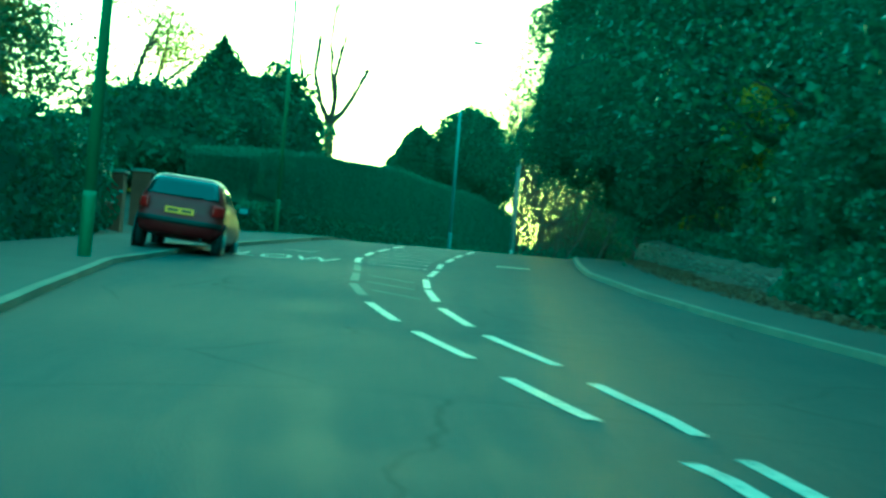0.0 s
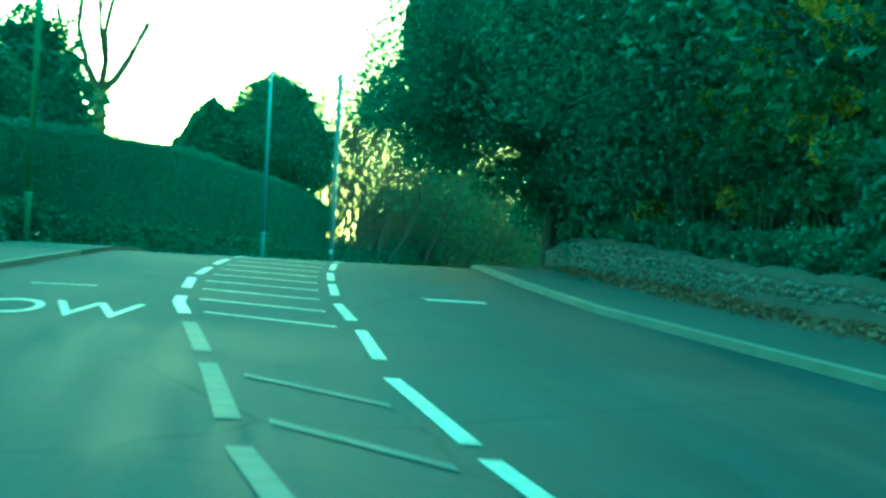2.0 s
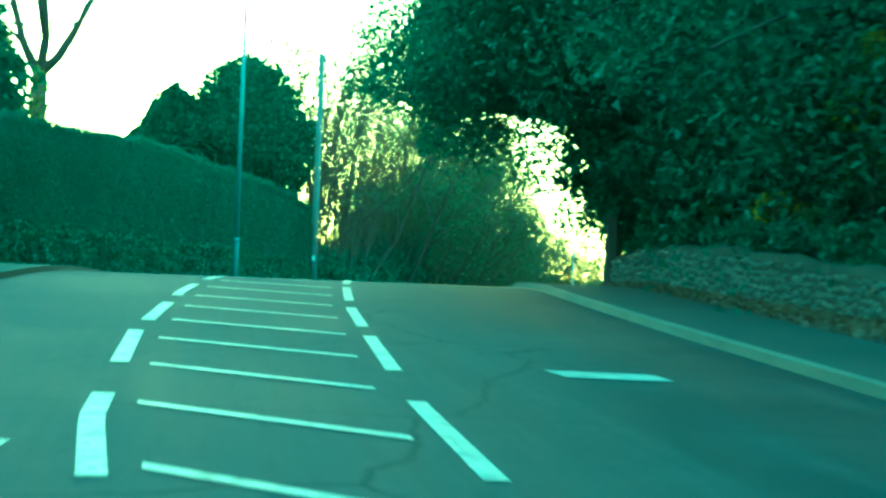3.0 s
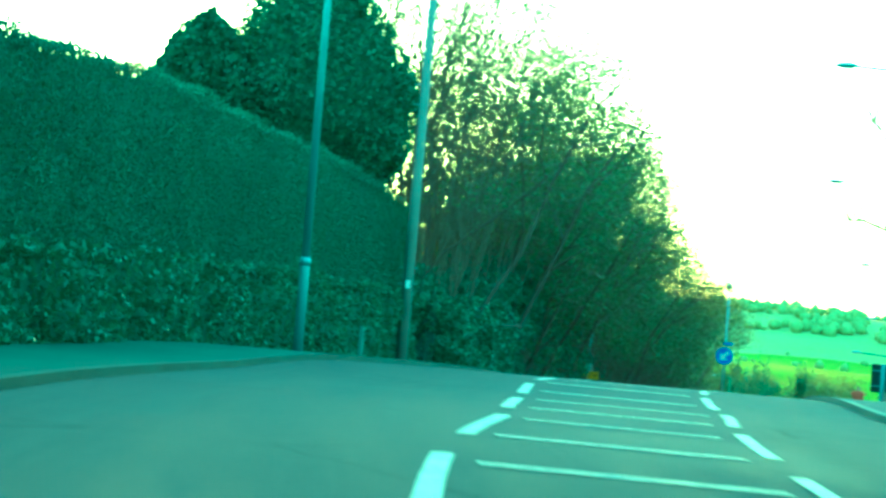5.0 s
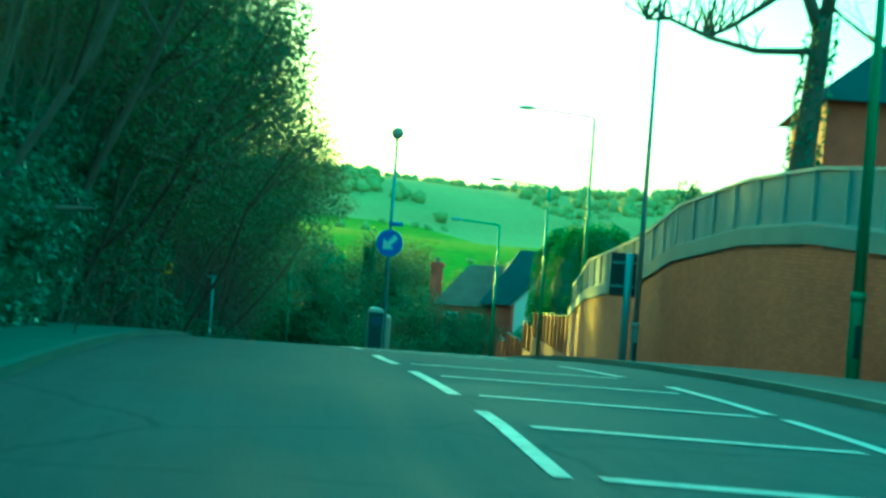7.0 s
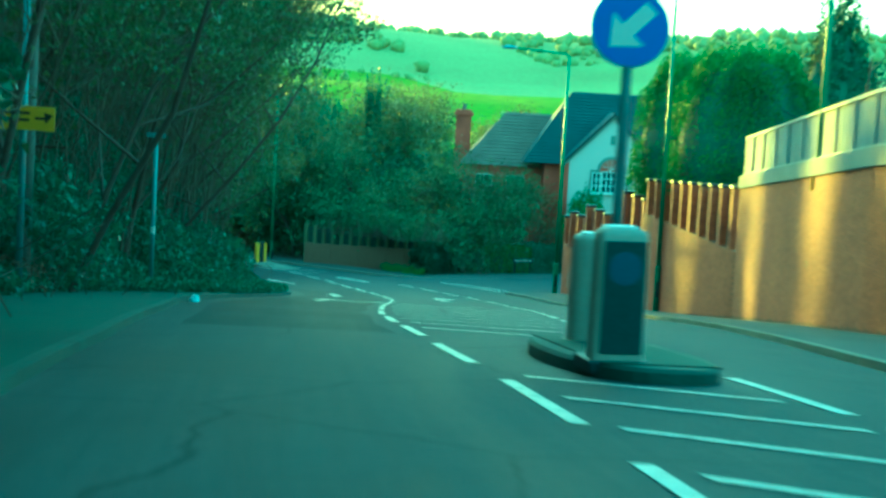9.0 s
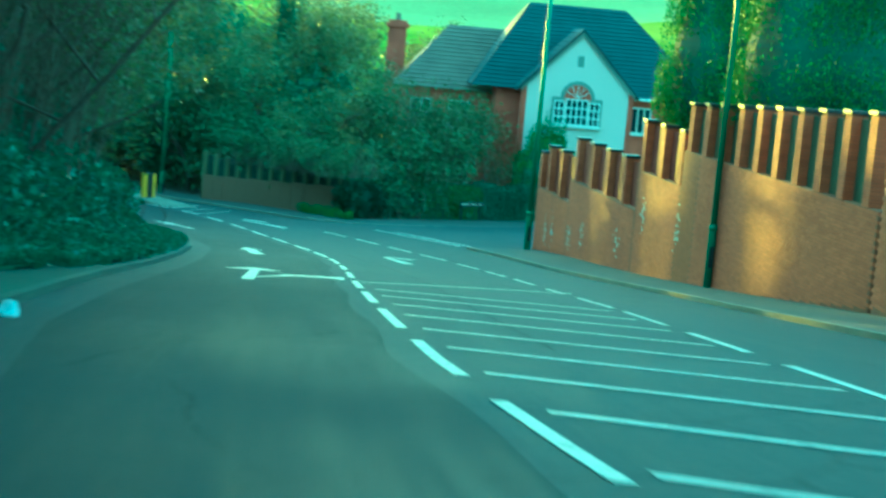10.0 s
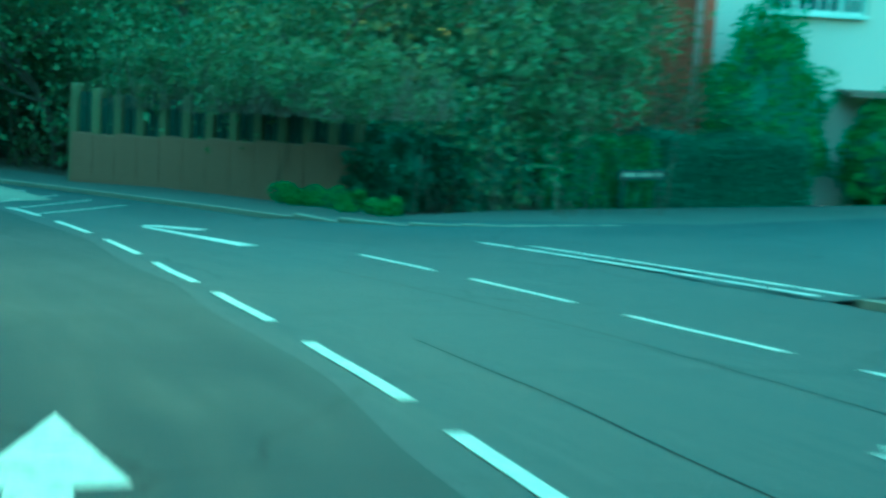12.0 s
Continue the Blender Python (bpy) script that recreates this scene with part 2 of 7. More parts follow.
# ---------- mesh helpers ----------
def mesh_np(name, verts, quads, mat, parent=None, slots=None, smooth=False):
    """One mesh object from arrays of vertices and of faces with equally many corners."""
    verts, quads = np.asarray(verts, np.float32), np.asarray(quads, np.int32)
    me = bpy.data.meshes.new(name)
    k = quads.shape[1]
    me.vertices.add(len(verts)); me.loops.add(quads.size); me.polygons.add(len(quads))
    me.vertices.foreach_set("co", verts.ravel())
    me.loops.foreach_set("vertex_index", quads.ravel())
    me.polygons.foreach_set("loop_start", np.arange(0, quads.size, k, dtype=np.int32))
    me.polygons.foreach_set("loop_total", np.full(len(quads), k, np.int32))
    me.polygons.foreach_set("use_smooth", np.full(len(quads), smooth))
    for m in (mat if isinstance(mat, (list, tuple)) else [mat]):
        me.materials.append(m)
    if slots is not None:
        me.polygons.foreach_set("material_index", np.asarray(slots, np.int32))
    me.update(calc_edges=True)
    me.validate()
    ob = new(name, me)
    if parent is not None:
        ob.parent = parent
    return ob


def part(name, bm, mat, parent=None, label="", smooth=False):
    me = bpy.data.meshes.new(name)
    for f in bm.faces:
        f.smooth = smooth and len(f.verts) <= 4
    bm.to_mesh(me)
    bm.free()
    me.materials.append(mat)
    ob = new(name, me)
    if parent is not None:
        ob.parent = parent
    if label:
        ob["label"] = label
    return ob


def empty(name, m, label, category, group="", kind=""):
    ob = new(name)
    ob.empty_display_size = 0.2
    ob.matrix_basis = m
    return tagged(ob, label, category, group, kind)


def box_bm(bm, x0, x1, y0, y1, z0, z1, bevel=0.0, m=None):
    r = bmesh.ops.create_cube(bm, size=1.0)
    vs = r["verts"]
    for v in vs:
        v.co = Vector((x0 + (v.co.x + 0.5) * (x1 - x0), y0 + (v.co.y + 0.5) * (y1 - y0), z0 + (v.co.z + 0.5) * (z1 - z0)))
    if bevel:
        es = list({e for v in vs for e in v.link_edges})
        vs = bmesh.ops.bevel(bm, geom=es, offset=bevel, segments=2, affect="EDGES", profile=0.6)["verts"]
        vs = list({v for f in bm.faces for v in f.verts} if m is None else vs)
    if m is not None:
        bmesh.ops.transform(bm, matrix=m, verts=vs)
    return bm


def box(x0, x1, y0, y1, z0, z1, bevel=0.0):
    return box_bm(bmesh.new(), x0, x1, y0, y1, z0, z1, bevel)


def tube_bm(bm, pts, radii, n=8, cap=True):
    """A round bar along points, with a radius at each."""
    pts = [Vector(p) for p in pts]
    rings = []
    for i, p in enumerate(pts):
        d = (pts[min(i + 1, len(pts) - 1)] - pts[max(i - 1, 0)]).normalized()
        a = d.orthogonal().normalized() if abs(d.z) < 0.99 else Vector((1, 0, 0))
        b = d.cross(a)
        rings.append([bm.verts.new(p + radii[i] * (math.cos(2 * math.pi * k / n) * a + math.sin(2 * math.pi * k / n) * b)) for k in range(n)])
    for r0, r1 in zip(rings, rings[1:]):
        for k in range(n):
            bm.faces.new((r0[k], r0[(k + 1) % n], r1[(k + 1) % n], r1[k]))
    if cap:
        bm.faces.new(rings[0][::-1]); bm.faces.new(rings[-1])
    return bm


def tube(pts, radii, n=8):
    return tube_bm(bmesh.new(), pts, radii, n)


def prism(profile, y0, y1):
    """The outline (x, z) drawn out from y0 to y1."""
    bm = bmesh.new()
    a = [bm.verts.new((x, y0, z)) for x, z in profile]
    b = [bm.verts.new((x, y1, z)) for x, z in profile]
    bm.faces.new(a); bm.faces.new(b[::-1])
    for i in range(len(a)):
        j = (i + 1) % len(a)
        bm.faces.new((a[j], a[i], b[i], b[j]))
    bmesh.ops.recalc_face_normals(bm, faces=bm.faces)
    return bm


# ---------- the line of the road ----------
SPINE = [(4.08, -29.72, -1.61), (2.04, -14.86, -0.81), (-0.00, 0.00, -0.00), (-1.11, 8.11, 0.45), (-1.43, 15.73, 0.86), (-1.38, 24.04, 1.37), (-1.30, 31.85, 1.86), (-1.27, 47.68, 2.85), (-1.18, 55.90, 3.32), (-0.61, 63.71, 3.42), (0.94, 71.93, 3.40), (2.89, 79.39, 3.42), (7.80, 94.63, 2.97), (12.57, 110.22, 1.95), (17.86, 125.14, 0.40), (24.24, 140.19, -1.49), (30.36, 154.25, -3.36), (33.44, 161.96, -4.36), (35.28, 167.67, -5.04), (36.55, 173.53, -5.66), (37.26, 179.49, -6.21), (37.39, 185.48, -6.70), (36.95, 191.46, -7.12), (35.94, 197.38, -7.48), (34.07, 205.15, -7.86), (31.82, 212.83, -8.12), (26.63, 226.90, -8.30), (20.19, 240.44, -8.32), (9.76, 257.49, -8.34)]


def _dense():
    p = np.array(SPINE)
    out = []
    for i in range(len(p) - 1):
        a, b = p[max(i - 1, 0)], p[min(i + 2, len(p) - 1)]
        for u in np.linspace(0, 1, 24, endpoint=False):
            out.append(0.5 * (2 * p[i] + (p[i + 1] - a) * u + (2 * a - 5 * p[i] + 4 * p[i + 1] - b) * u * u + (3 * p[i] - a - 3 * p[i + 1] + b) * u ** 3))
    out.append(p[-1])
    return np.array(out)


LINE = _dense()
ALONG = np.r_[0, np.cumsum(np.hypot(*np.diff(LINE[:, :2], axis=0).T))]
ALONG -= ALONG[48]          # s = 0 where the drive begins
AHEAD = np.gradient(LINE[:, :2], ALONG, axis=0)
AHEAD /= np.hypot(*AHEAD.T)[:, None]


def at_np(s, o, h=0.0):
    """World places at s metres along the road, o to the right of the driven line and h above the road."""
    s, o = np.asarray(s, float), np.asarray(o, float)
    x, y, z = (np.interp(s, ALONG, LINE[:, k]) for k in range(3))
    ax, ay = np.interp(s, ALONG, AHEAD[:, 0]), np.interp(s, ALONG, AHEAD[:, 1])
    return np.stack(np.broadcast_arrays(x + o * ay, y - o * ax, z + h), -1)


def at(s, o, h=0.0):
    return Vector(at_np(s, o, h).tolist())


def turn(s):
    """Degrees about z that lay +y along the road."""
    return -math.degrees(math.atan2(np.interp(s, ALONG, AHEAD[:, 0]), np.interp(s, ALONG, AHEAD[:, 1])))


def put(s, o, h=0.0, rz=0.0):
    p = at(s, o, h)
    return pose(p.x, p.y, p.z, 0, 0, turn(s) + rz)


def so_np(xy):
    """s, o and the road's height for world places (vectorised, nearest point of the line)."""
    xy = np.asarray(xy, float)
    res = np.empty((len(xy), 3))
    for c in range(0, len(xy), 4000):
        q = xy[c:c + 4000]
        i = ((q[:, None, :] - LINE[None, ::4, :2]) ** 2).sum(-1).argmin(1) * 4
        d = q - LINE[i, :2]
        res[c:c + 4000, 0] = ALONG[i] + (d * AHEAD[i]).sum(-1)
        res[c:c + 4000, 1] = d[:, 0] * AHEAD[i, 1] - d[:, 1] * AHEAD[i, 0]
        res[c:c + 4000, 2] = LINE[i, 2]
    return res


def ramp1(s, pts):
    return np.interp(s, [p[0] for p in pts], [p[1] for p in pts])


LEFT = [(-30, -2.1), (10, -2.1), (15, -2.2), (26, -3.4), (36, -3.4), (48, -2.6), (56, -1.95), (70, -2.0), (97, -1.6), (112, -1.15), (124, -1.2), (132, -1.5), (139, -2.05), (144, -2.1), (154, -1.95), (166, -1.95), (180, -1.4), (190, -1.0), (300, -1.0)]
RIGHT = [(-30, 6.6), (18, 5.95), (23, 5.3), (30, 4.7), (39, 4.45), (46, 4.75), (57, 5.4), (62, 5.8), (100, 5.6), (109, 5.5), (123, 5.8), (132, 6.8), (140, 7.5), (150, 7.7), (160, 7.9), (172, 7.8), (181.5, 8.5), (192, 8.1), (204, 7.6), (300, 7.6)]

# ---------- ground, road, pavements ----------
WALL = [(17.4, 92.0), (21.1, 104.3), (24.5, 114.6), (31.4, 131.8), (38.65, 146.6), (48.75, 174.8)]   # roadside face of the brick wall


def wall_np(xy):
    """How far a place lies behind the brick wall's face (negative: on the road's side), along its length only."""
    w = np.array(WALL)
    best = np.full(len(xy), -99.0)
    near = np.full(len(xy), 1e9)
    for a, b in zip(w, w[1:]):
        d = b - a
        L = np.hypot(*d)
        d = d / L
        u = (xy - a) @ d
        v = (xy - a)[:, 0] * d[1] - (xy - a)[:, 1] * d[0]
        off = np.abs(u - u.clip(0, L))
        dist = off + np.abs(v)
        k = (dist < near) & (off < 3)
        best[k], near[k] = v[k], dist[k]
    return best


def smooth(a, b, x):
    u = np.clip((x - a) / (b - a), 0, 1)
    return u * u * (3 - 2 * u)


def far_height(x, y):
    """The valley and the hills beyond it."""
    r = np.hypot(x - 30, y - 150)
    az = np.arctan2(x - 10, y - 100)
    z = -9 - 6 * smooth(100, 200, r) + 16 * smooth(230, 430, r) + 26 * smooth(480, 850, r) + 14 * smooth(900, 1600, r)
    z = z + smooth(300, 600, r) * (3.5 * np.sin(az * 9 + 1) + 2.5 * np.sin(az * 23) + 2 * np.sin(r / 130))
    return z


def ground_height(xy):
    q = so_np(xy)
    s, o, z = q.T
    lo, ro = ramp1(s, LEFT), ramp1(s, RIGHT)
    h = -0.45 + 0.35 * smooth(1.6, 2.6, np.maximum(lo - o, o - ro))
    # banks on the left
    left = lo - 2.6 - o
    h = h + smooth(0, 2.5, left) * ramp1(s, [(-30, 0.2), (50, 0.3), (60, 1.2), (98, 1.7), (110, 0.6), (125, 0.6), (135, 1.4), (165, 1.6), (180, 0.8), (260, 0.6)])
    h = h + smooth(2, 22, left) * ramp1(s, [(-30, 1.0), (60, 2.0), (100, 2.0), (120, 3.0), (170, 5.0), (220, 3.0)])
    # wooded bank on the right at the start
    right = o - ro - 1.5
    h = h + smooth(0, 4, right) * ramp1(s, [(-30, 1.2), (50, 1.1), (60, 0.5), (68, -0.8), (95, -0.3), (110, 0), (300, 0)])
    # behind the retaining wall
    back = wall_np(xy)
    h = h + smooth(0.5, 2.4, back) * ramp1(s, [(90, 1.6), (108, 2.4), (118, 2.6), (155, 3.4), (170, 2.2), (184, 1.6)]) * (back > -90)
    out = np.abs(o - 3)
    f = smooth(24, 90, out) * np.where(s > 250, 1, 1)
    f = np.maximum(f, smooth(225, 260, s)) * (s > -25)
    f = np.where(s <= -25, smooth(20, 60, out), f)
    return (z + h) * (1 - f) + far_height(xy[:, 0], xy[:, 1]) * f


def axis_steps(lo, hi, step):
    """Fine steps over the place itself, ever wider ones out to the horizon."""
    mid = np.arange(lo, hi + step, step)
    grow = np.cumsum(step * 1.18 ** np.arange(1, 40))
    grow = grow[grow < 3800]
    return np.r_[(lo - grow)[::-1], mid, hi + grow]


gx, gy = axis_steps(-40, 95, 1.6), axis_steps(-32, 235, 1.6)
XX, YY = np.meshgrid(gx, gy, indexing="ij")
gxy = np.stack([XX.ravel(), YY.ravel()], -1)
gz = ground_height(gxy)
idx = np.arange(len(gxy)).reshape(XX.shape)
gq = np.stack([idx[:-1, :-1], idx[1:, :-1], idx[1:, 1:], idx[:-1, 1:]], -1).reshape(-1, 4)
mid = gxy[gq].mean(1)
mr, ma = np.hypot(mid[:, 0] - 30, mid[:, 1] - 150), np.arctan2(mid[:, 0] - 10, mid[:, 1] - 100)
wood = (np.sin(ma * 31 + mr / 90) + np.sin(ma * 13 - mr / 60) > 0.55) | (mr > 620)
mo = np.full(len(mid), 99.0)
near_road = mr < 220
mo[near_road] = np.abs(so_np(mid[near_road])[:, 1] - 2)
# beyond 560 m the ground takes the haze-pale woodland colour
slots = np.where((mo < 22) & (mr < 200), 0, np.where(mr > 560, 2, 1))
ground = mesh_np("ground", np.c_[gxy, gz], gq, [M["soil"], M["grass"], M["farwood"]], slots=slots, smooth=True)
tagged(ground, "woodland soil, green fields and wooded hills", "ground", kind="structure")


def ribbon(name, s0, s1, inner, outer, h, mat, parent=None, step=0.75, drop=0.0):
    """A strip along the road between two offsets, with sides that go down by drop."""
    ss = np.linspace(s0, s1, max(2, int((s1 - s0) / step) + 1))
    a, b = inner(ss), outer(ss)
    hh = h(ss) if callable(h) else h
    rows = [at_np(ss, a, hh), at_np(ss, b, hh)]
    if drop:
        rows = [at_np(ss, a, hh - drop)] + rows + [at_np(ss, b, hh - drop)]
    v = np.concatenate(rows)
    n, k = len(ss), len(rows)
    q = [(r * n + i, (r + 1) * n + i, (r + 1) * n + i + 1, r * n + i + 1) for r in range(k - 1) for i in range(n - 1)]
    return mesh_np(name, v, np.array(q)[:, ::-1], mat, parent)


def off(pts, d=0.0):
    return lambda s: ramp1(s, pts) + d


# the carriageway, in columns so that it follows the crest
ss = np.arange(-30, 268, 0.8)
cols = np.linspace(0, 1, 9)
rv = np.stack([at_np(ss, ramp1(ss, LEFT) * (1 - c) + ramp1(ss, RIGHT) * c, 0.0) for c in cols], 1).reshape(-1, 3)
ri = np.arange(len(rv)).reshape(len(ss), 9)
rq = np.stack([ri[:-1, :-1], ri[:-1, 1:], ri[1:, 1:], ri[1:, :-1]], -1).reshape(-1, 4)
road = mesh_np("road", rv, rq, M["asphalt"], smooth=True)
lay = road.data.uv_layers.new(name="along")
su, ou = np.repeat(ss, 9), np.stack([ramp1(ss, LEFT) * (1 - c) + ramp1(ss, RIGHT) * c for c in cols], 1).ravel()
lay.data.foreach_set("uv", np.stack([su[rq.ravel()], ou[rq.ravel()]], -1).astype(np.float32).ravel())
tagged(road, "grey worn asphalt road over the crest of a hill", "road", kind="structure")

# the side road to the right, past the end of the wall
bm = bmesh.new()
prev = None
for i in range(17):
    u = i / 16
    x = 43.0 + u * 46
    y0 = 174.6 + 3.0 * max(0, 0.16 - u) * -3 + 3 * u
    y1 = 183.0 + 3 * u + 5.4 * max(0, 1 - u / 0.17)
    own = min(1.0, u / 0.3)
    row = []
    for k in range(5):
        y = y0 + (y1 - y0) * k / 4
        z = (1 - own) * (float(so_np([(x, y)])[0, 2]) - 0.006) + own * (-6.0 - 0.09 * k)
        row.append(bm.verts.new((x, y, z)))
    if prev:
        for k in range(4):
            bm.faces.new((prev[k], row[k], row[k + 1], prev[k + 1]))
    prev = row
side_road = part("side_road", bm, M["asphalt"])
tagged(side_road, "grey asphalt mouth of a side road", "road", kind="structure")

# footways and kerbs
KERB = 0.085
def footway(name, s0, s1, side, width, label):
    edge = LEFT if side < 0 else RIGHT
    fw = ribbon(name, s0, s1, off(edge, side * 0.13), off(edge, side * width), KERB - 0.005, M["mossy" if name == "pavement_left" else "footway"], drop=0.6)
    tagged(fw, label, "pavement", kind="structure")
    n = int((s1 - s0) / 0.92)
    for i in range(n):
        a = s0 + (s1 - s0) * i / n
        b = s0 + (s1 - s0) * (i + 1) / n - 0.012
        ribbon("kerb_stone", a, b, off(edge, 0), off(edge, side * 0.125), KERB, M["mossy_kerb" if name == "pavement_left" else "kerb"], fw, step=0.5, drop=0.2)
    return fw


footway("pavement_left_start", -25, 50, -1, 2.4, "grey asphalt footway with concrete kerb stones")
footway("pavement_left", 50, 240, -1, 2.4, "mossy green footway with dark kerb stones")
footway("pavement_right_start", -25, 62, 1, 1.6, "narrow footway with pale kerb under the trees")
verge = ribbon("verge_right", -25, 62, off(RIGHT, 1.604), lambda s: np.maximum(ramp1(s, RIGHT) + 2.4, 7.5), KERB - 0.03, M["soil"], drop=0.5)
tagged(verge, "narrow earth verge littered with dead leaves", "verge", kind="structure")
footway("pavement_right", 62, 180.5, 1, 2.6, "grey asphalt footway beneath the brick wall")
footway("pavement_far", 193, 240, 1, 2.0, "footway past the side road")

corner = bmesh.new()
inner_edge = [(193.0, 8.1), (192.0, 8.35), (191.1, 9.1), (190.5, 10.6), (190.2, 13.0), (190.0, 18.0), (189.9, 26.0)]
outer_edge = [(193.0, 10.1), (193.2, 11.0), (193.5, 11.8), (193.8, 13.0), (193.9, 15.0), (193.9, 18.5), (193.8, 26.0)]


def corner_z(p):
    return max(p.z + KERB - 0.005, float(ground_height(np.array([[p.x, p.y]]))[0]) + 0.03)


rows_ = []
for (a, b), (c, d) in zip(inner_edge, outer_edge):
    p, q = at(a, b), at(c, d)
    p.z, q.z = corner_z(p), corner_z(q)
    m_ = p.lerp(q, 0.05)
    rows_.append([corner.verts.new(v) for v in (p - Vector((0, 0, 0.4)), p, m_, q)])
for p0, p1 in zip(rows_, rows_[1:]):
    for k in range(3):
        corner.faces.new((p0[k], p0[k + 1], p1[k + 1], p1[k]))
bmesh.ops.recalc_face_normals(corner, faces=corner.faces)
fc = part("pavement_corner", corner, M["footway"])
kerb_pts = []
for (a, b), (c, d) in zip(inner_edge, inner_edge[1:]):
    k = max(1, round(math.hypot(c - a, d - b) / 0.92))
    kerb_pts += [(a + (c - a) * i / k, b + (d - b) * i / k) for i in range(k)]
for (a, b), (c, d) in zip(kerb_pts, kerb_pts[1:]):
    p, q = at(a, b), at(c, d)
    z = 0.5 * (corner_z(p) + corner_z(q))
    run = (q - p).to_2d()
    st = part("kerb_stone", box(-run.length / 2 + 0.005, run.length / 2 - 0.005, -0.05, 0.1, -0.35, 0.03, 0.012), M["kerb"], fc)
    st.matrix_basis = pose((p.x + q.x) / 2, (p.y + q.y) / 2, z, 0, 0, math.degrees(math.atan2(run.y, run.x)))
tagged(fc, "mossy footway turning the corner below the hedges", "pavement", kind="structure")

LLINE = [(8, 2.5), (10.4, 2.19), (14.3, 1.7), (18.4, 1.03), (21.4, 0.59), (26, 0.1), (30.9, -0.14), (37, -0.45), (43, -0.39), (50, -0.03), (56, 0.5), (62, 1.05), (66, 1.5), (71, 1.54), (77, 1.46), (81, 1.46), (86, 1.56), (90, 1.64), (99, 1.55), (106, 1.75), (113, 1.91), (117, 1.97), (121, 1.98), (124, 1.9), (128, 1.82), (131, 1.7), (133, 1.6), (138, 1.4), (143, 1.34), (148, 1.34), (153, 1.35), (158, 1.4), (164, 1.5), (169, 1.62), (173, 1.74), (177, 1.95), (181, 2.28), (185, 2.72), (188.5, 3.3), (192.5, 4.0), (196, 4.6), (205, 5.4), (215, 5.6)]
RLINE = [(8, 2.8), (10.7, 2.73), (14.3, 2.4), (17.3, 1.94), (21.4, 1.46), (25.9, 1.2), (29.5, 1.08), (34, 1.22), (38, 1.29), (43, 1.55), (47.5, 1.8), (52.4, 2.19), (57.4, 2.57), (63, 3.2), (70, 3.73), (77, 3.8), (82, 3.8), (86, 3.98), (90, 4.12), (96, 4.23), (100, 4.1), (105, 3.7), (112, 3.62), (117, 3.85), (122, 3.95), (128.5, 4.25), (134, 4.46), (140, 4.65), (145, 4.8), (150, 5.0), (156, 5.08), (163, 5.22), (170, 5.33), (175, 5.36), (179, 5.47), (183, 5.72), (187, 5.98), (192, 6.6), (196, 7.1), (210, 7.3)]


# a darker strip over the driven lane past the crest
lane = ribbon("lane_surface", 128, 214, off(LEFT, 0.5), lambda s: ramp1(s, LLINE) - 0.3 + 0.05 * np.sin(s * 0.9), 0.004, M["dark_asphalt"], road, step=0.6)
lay = lane.data.uv_layers.new(name="along")
lay.data.foreach_set("uv", so_np(np.array([lane.data.vertices[l.vertex_index].co[:2] for l in lane.data.loops]))[:, :2].astype(np.float32).ravel())


def dash(s0, s1, line, width, mat, name="dash", d=0.0):
    o = ribbon(name, s0, s1, off(line, d - width / 2), off(line, d + width / 2), 0.008, mat, road, step=0.5, drop=0.004)
    return o


for a, b in [(5.5, 8.5), (10.2, 12.7), (14.3, 17.0), (18.4, 21.4)]:
    dash(a, b, LLINE, 0.11, M["paint"])
for a, b in [(23, 26), (27, 30), (30.9, 33.9)]:
    dash(a, b, LLINE, 0.13, M["worn_paint"], "worn_dash")
for a in (35.1, 40, 44.3, 48.9, 53.6, 58.4, 63.2, 67.8, 72.4, 77.1, 82.1):
    dash(a, a + 3.0, LLINE, 0.125, M["paint"])
for a, b in [(87.0, 90.8), (92.4, 95.8), (97.5, 100.5), (104.2, 107), (108.3, 111.2), (112.9, 115.9), (117.6, 120.7), (122.6, 125.8), (127.6, 130.6), (132.2, 135.2), (136.7, 139.9), (141.5, 144.8), (146.2, 149.4), (150.7, 153.9), (155.6, 158.8), (160.6, 163.7), (165.1, 168.8), (170.2, 173.5), (174.7, 177.8), (179.4, 182.2), (183.4, 186.1), (187.4, 190), (191.3, 193.7), (194.9, 196.9), (198.4, 200.6), (202, 204)]:
    dash(a, b, LLINE, 0.105, M["paint"])
for a, b in [(6, 8.8), (9.8, 12.8), (14.3, 17.3), (18.5, 21.4), (22.9, 25.9), (26.4, 29.5), (30.9, 33.9), (35.2, 38.1), (40, 43.2), (44.4, 47.6), (49.1, 52.6), (54, 57.2), (58.6, 61.6), (63.2, 66.2), (67.8, 70.8), (72.4, 75.4), (77, 80), (81.5, 91.9), (92.4, 96.1), (98, 101), (104, 106), (108.3, 110.3), (111.4, 114), (115.2, 117.9), (118.8, 122), (123.5, 126), (127.6, 130.3), (131.8, 135.4), (136.9, 140.2), (141.7, 144.6)]:
    dash(a, b, RLINE, 0.11, M["paint"])
for a, b in [(146, 149.4), (150.5, 154), (155.6, 158), (159.7, 163), (164.3, 167.4), (168.6, 171.6), (173, 176), (177.1, 179.8), (181, 183.6), (184.7, 187)]:
    dash(a, b, RLINE, 0.085, M["paint"], "lane_dash")

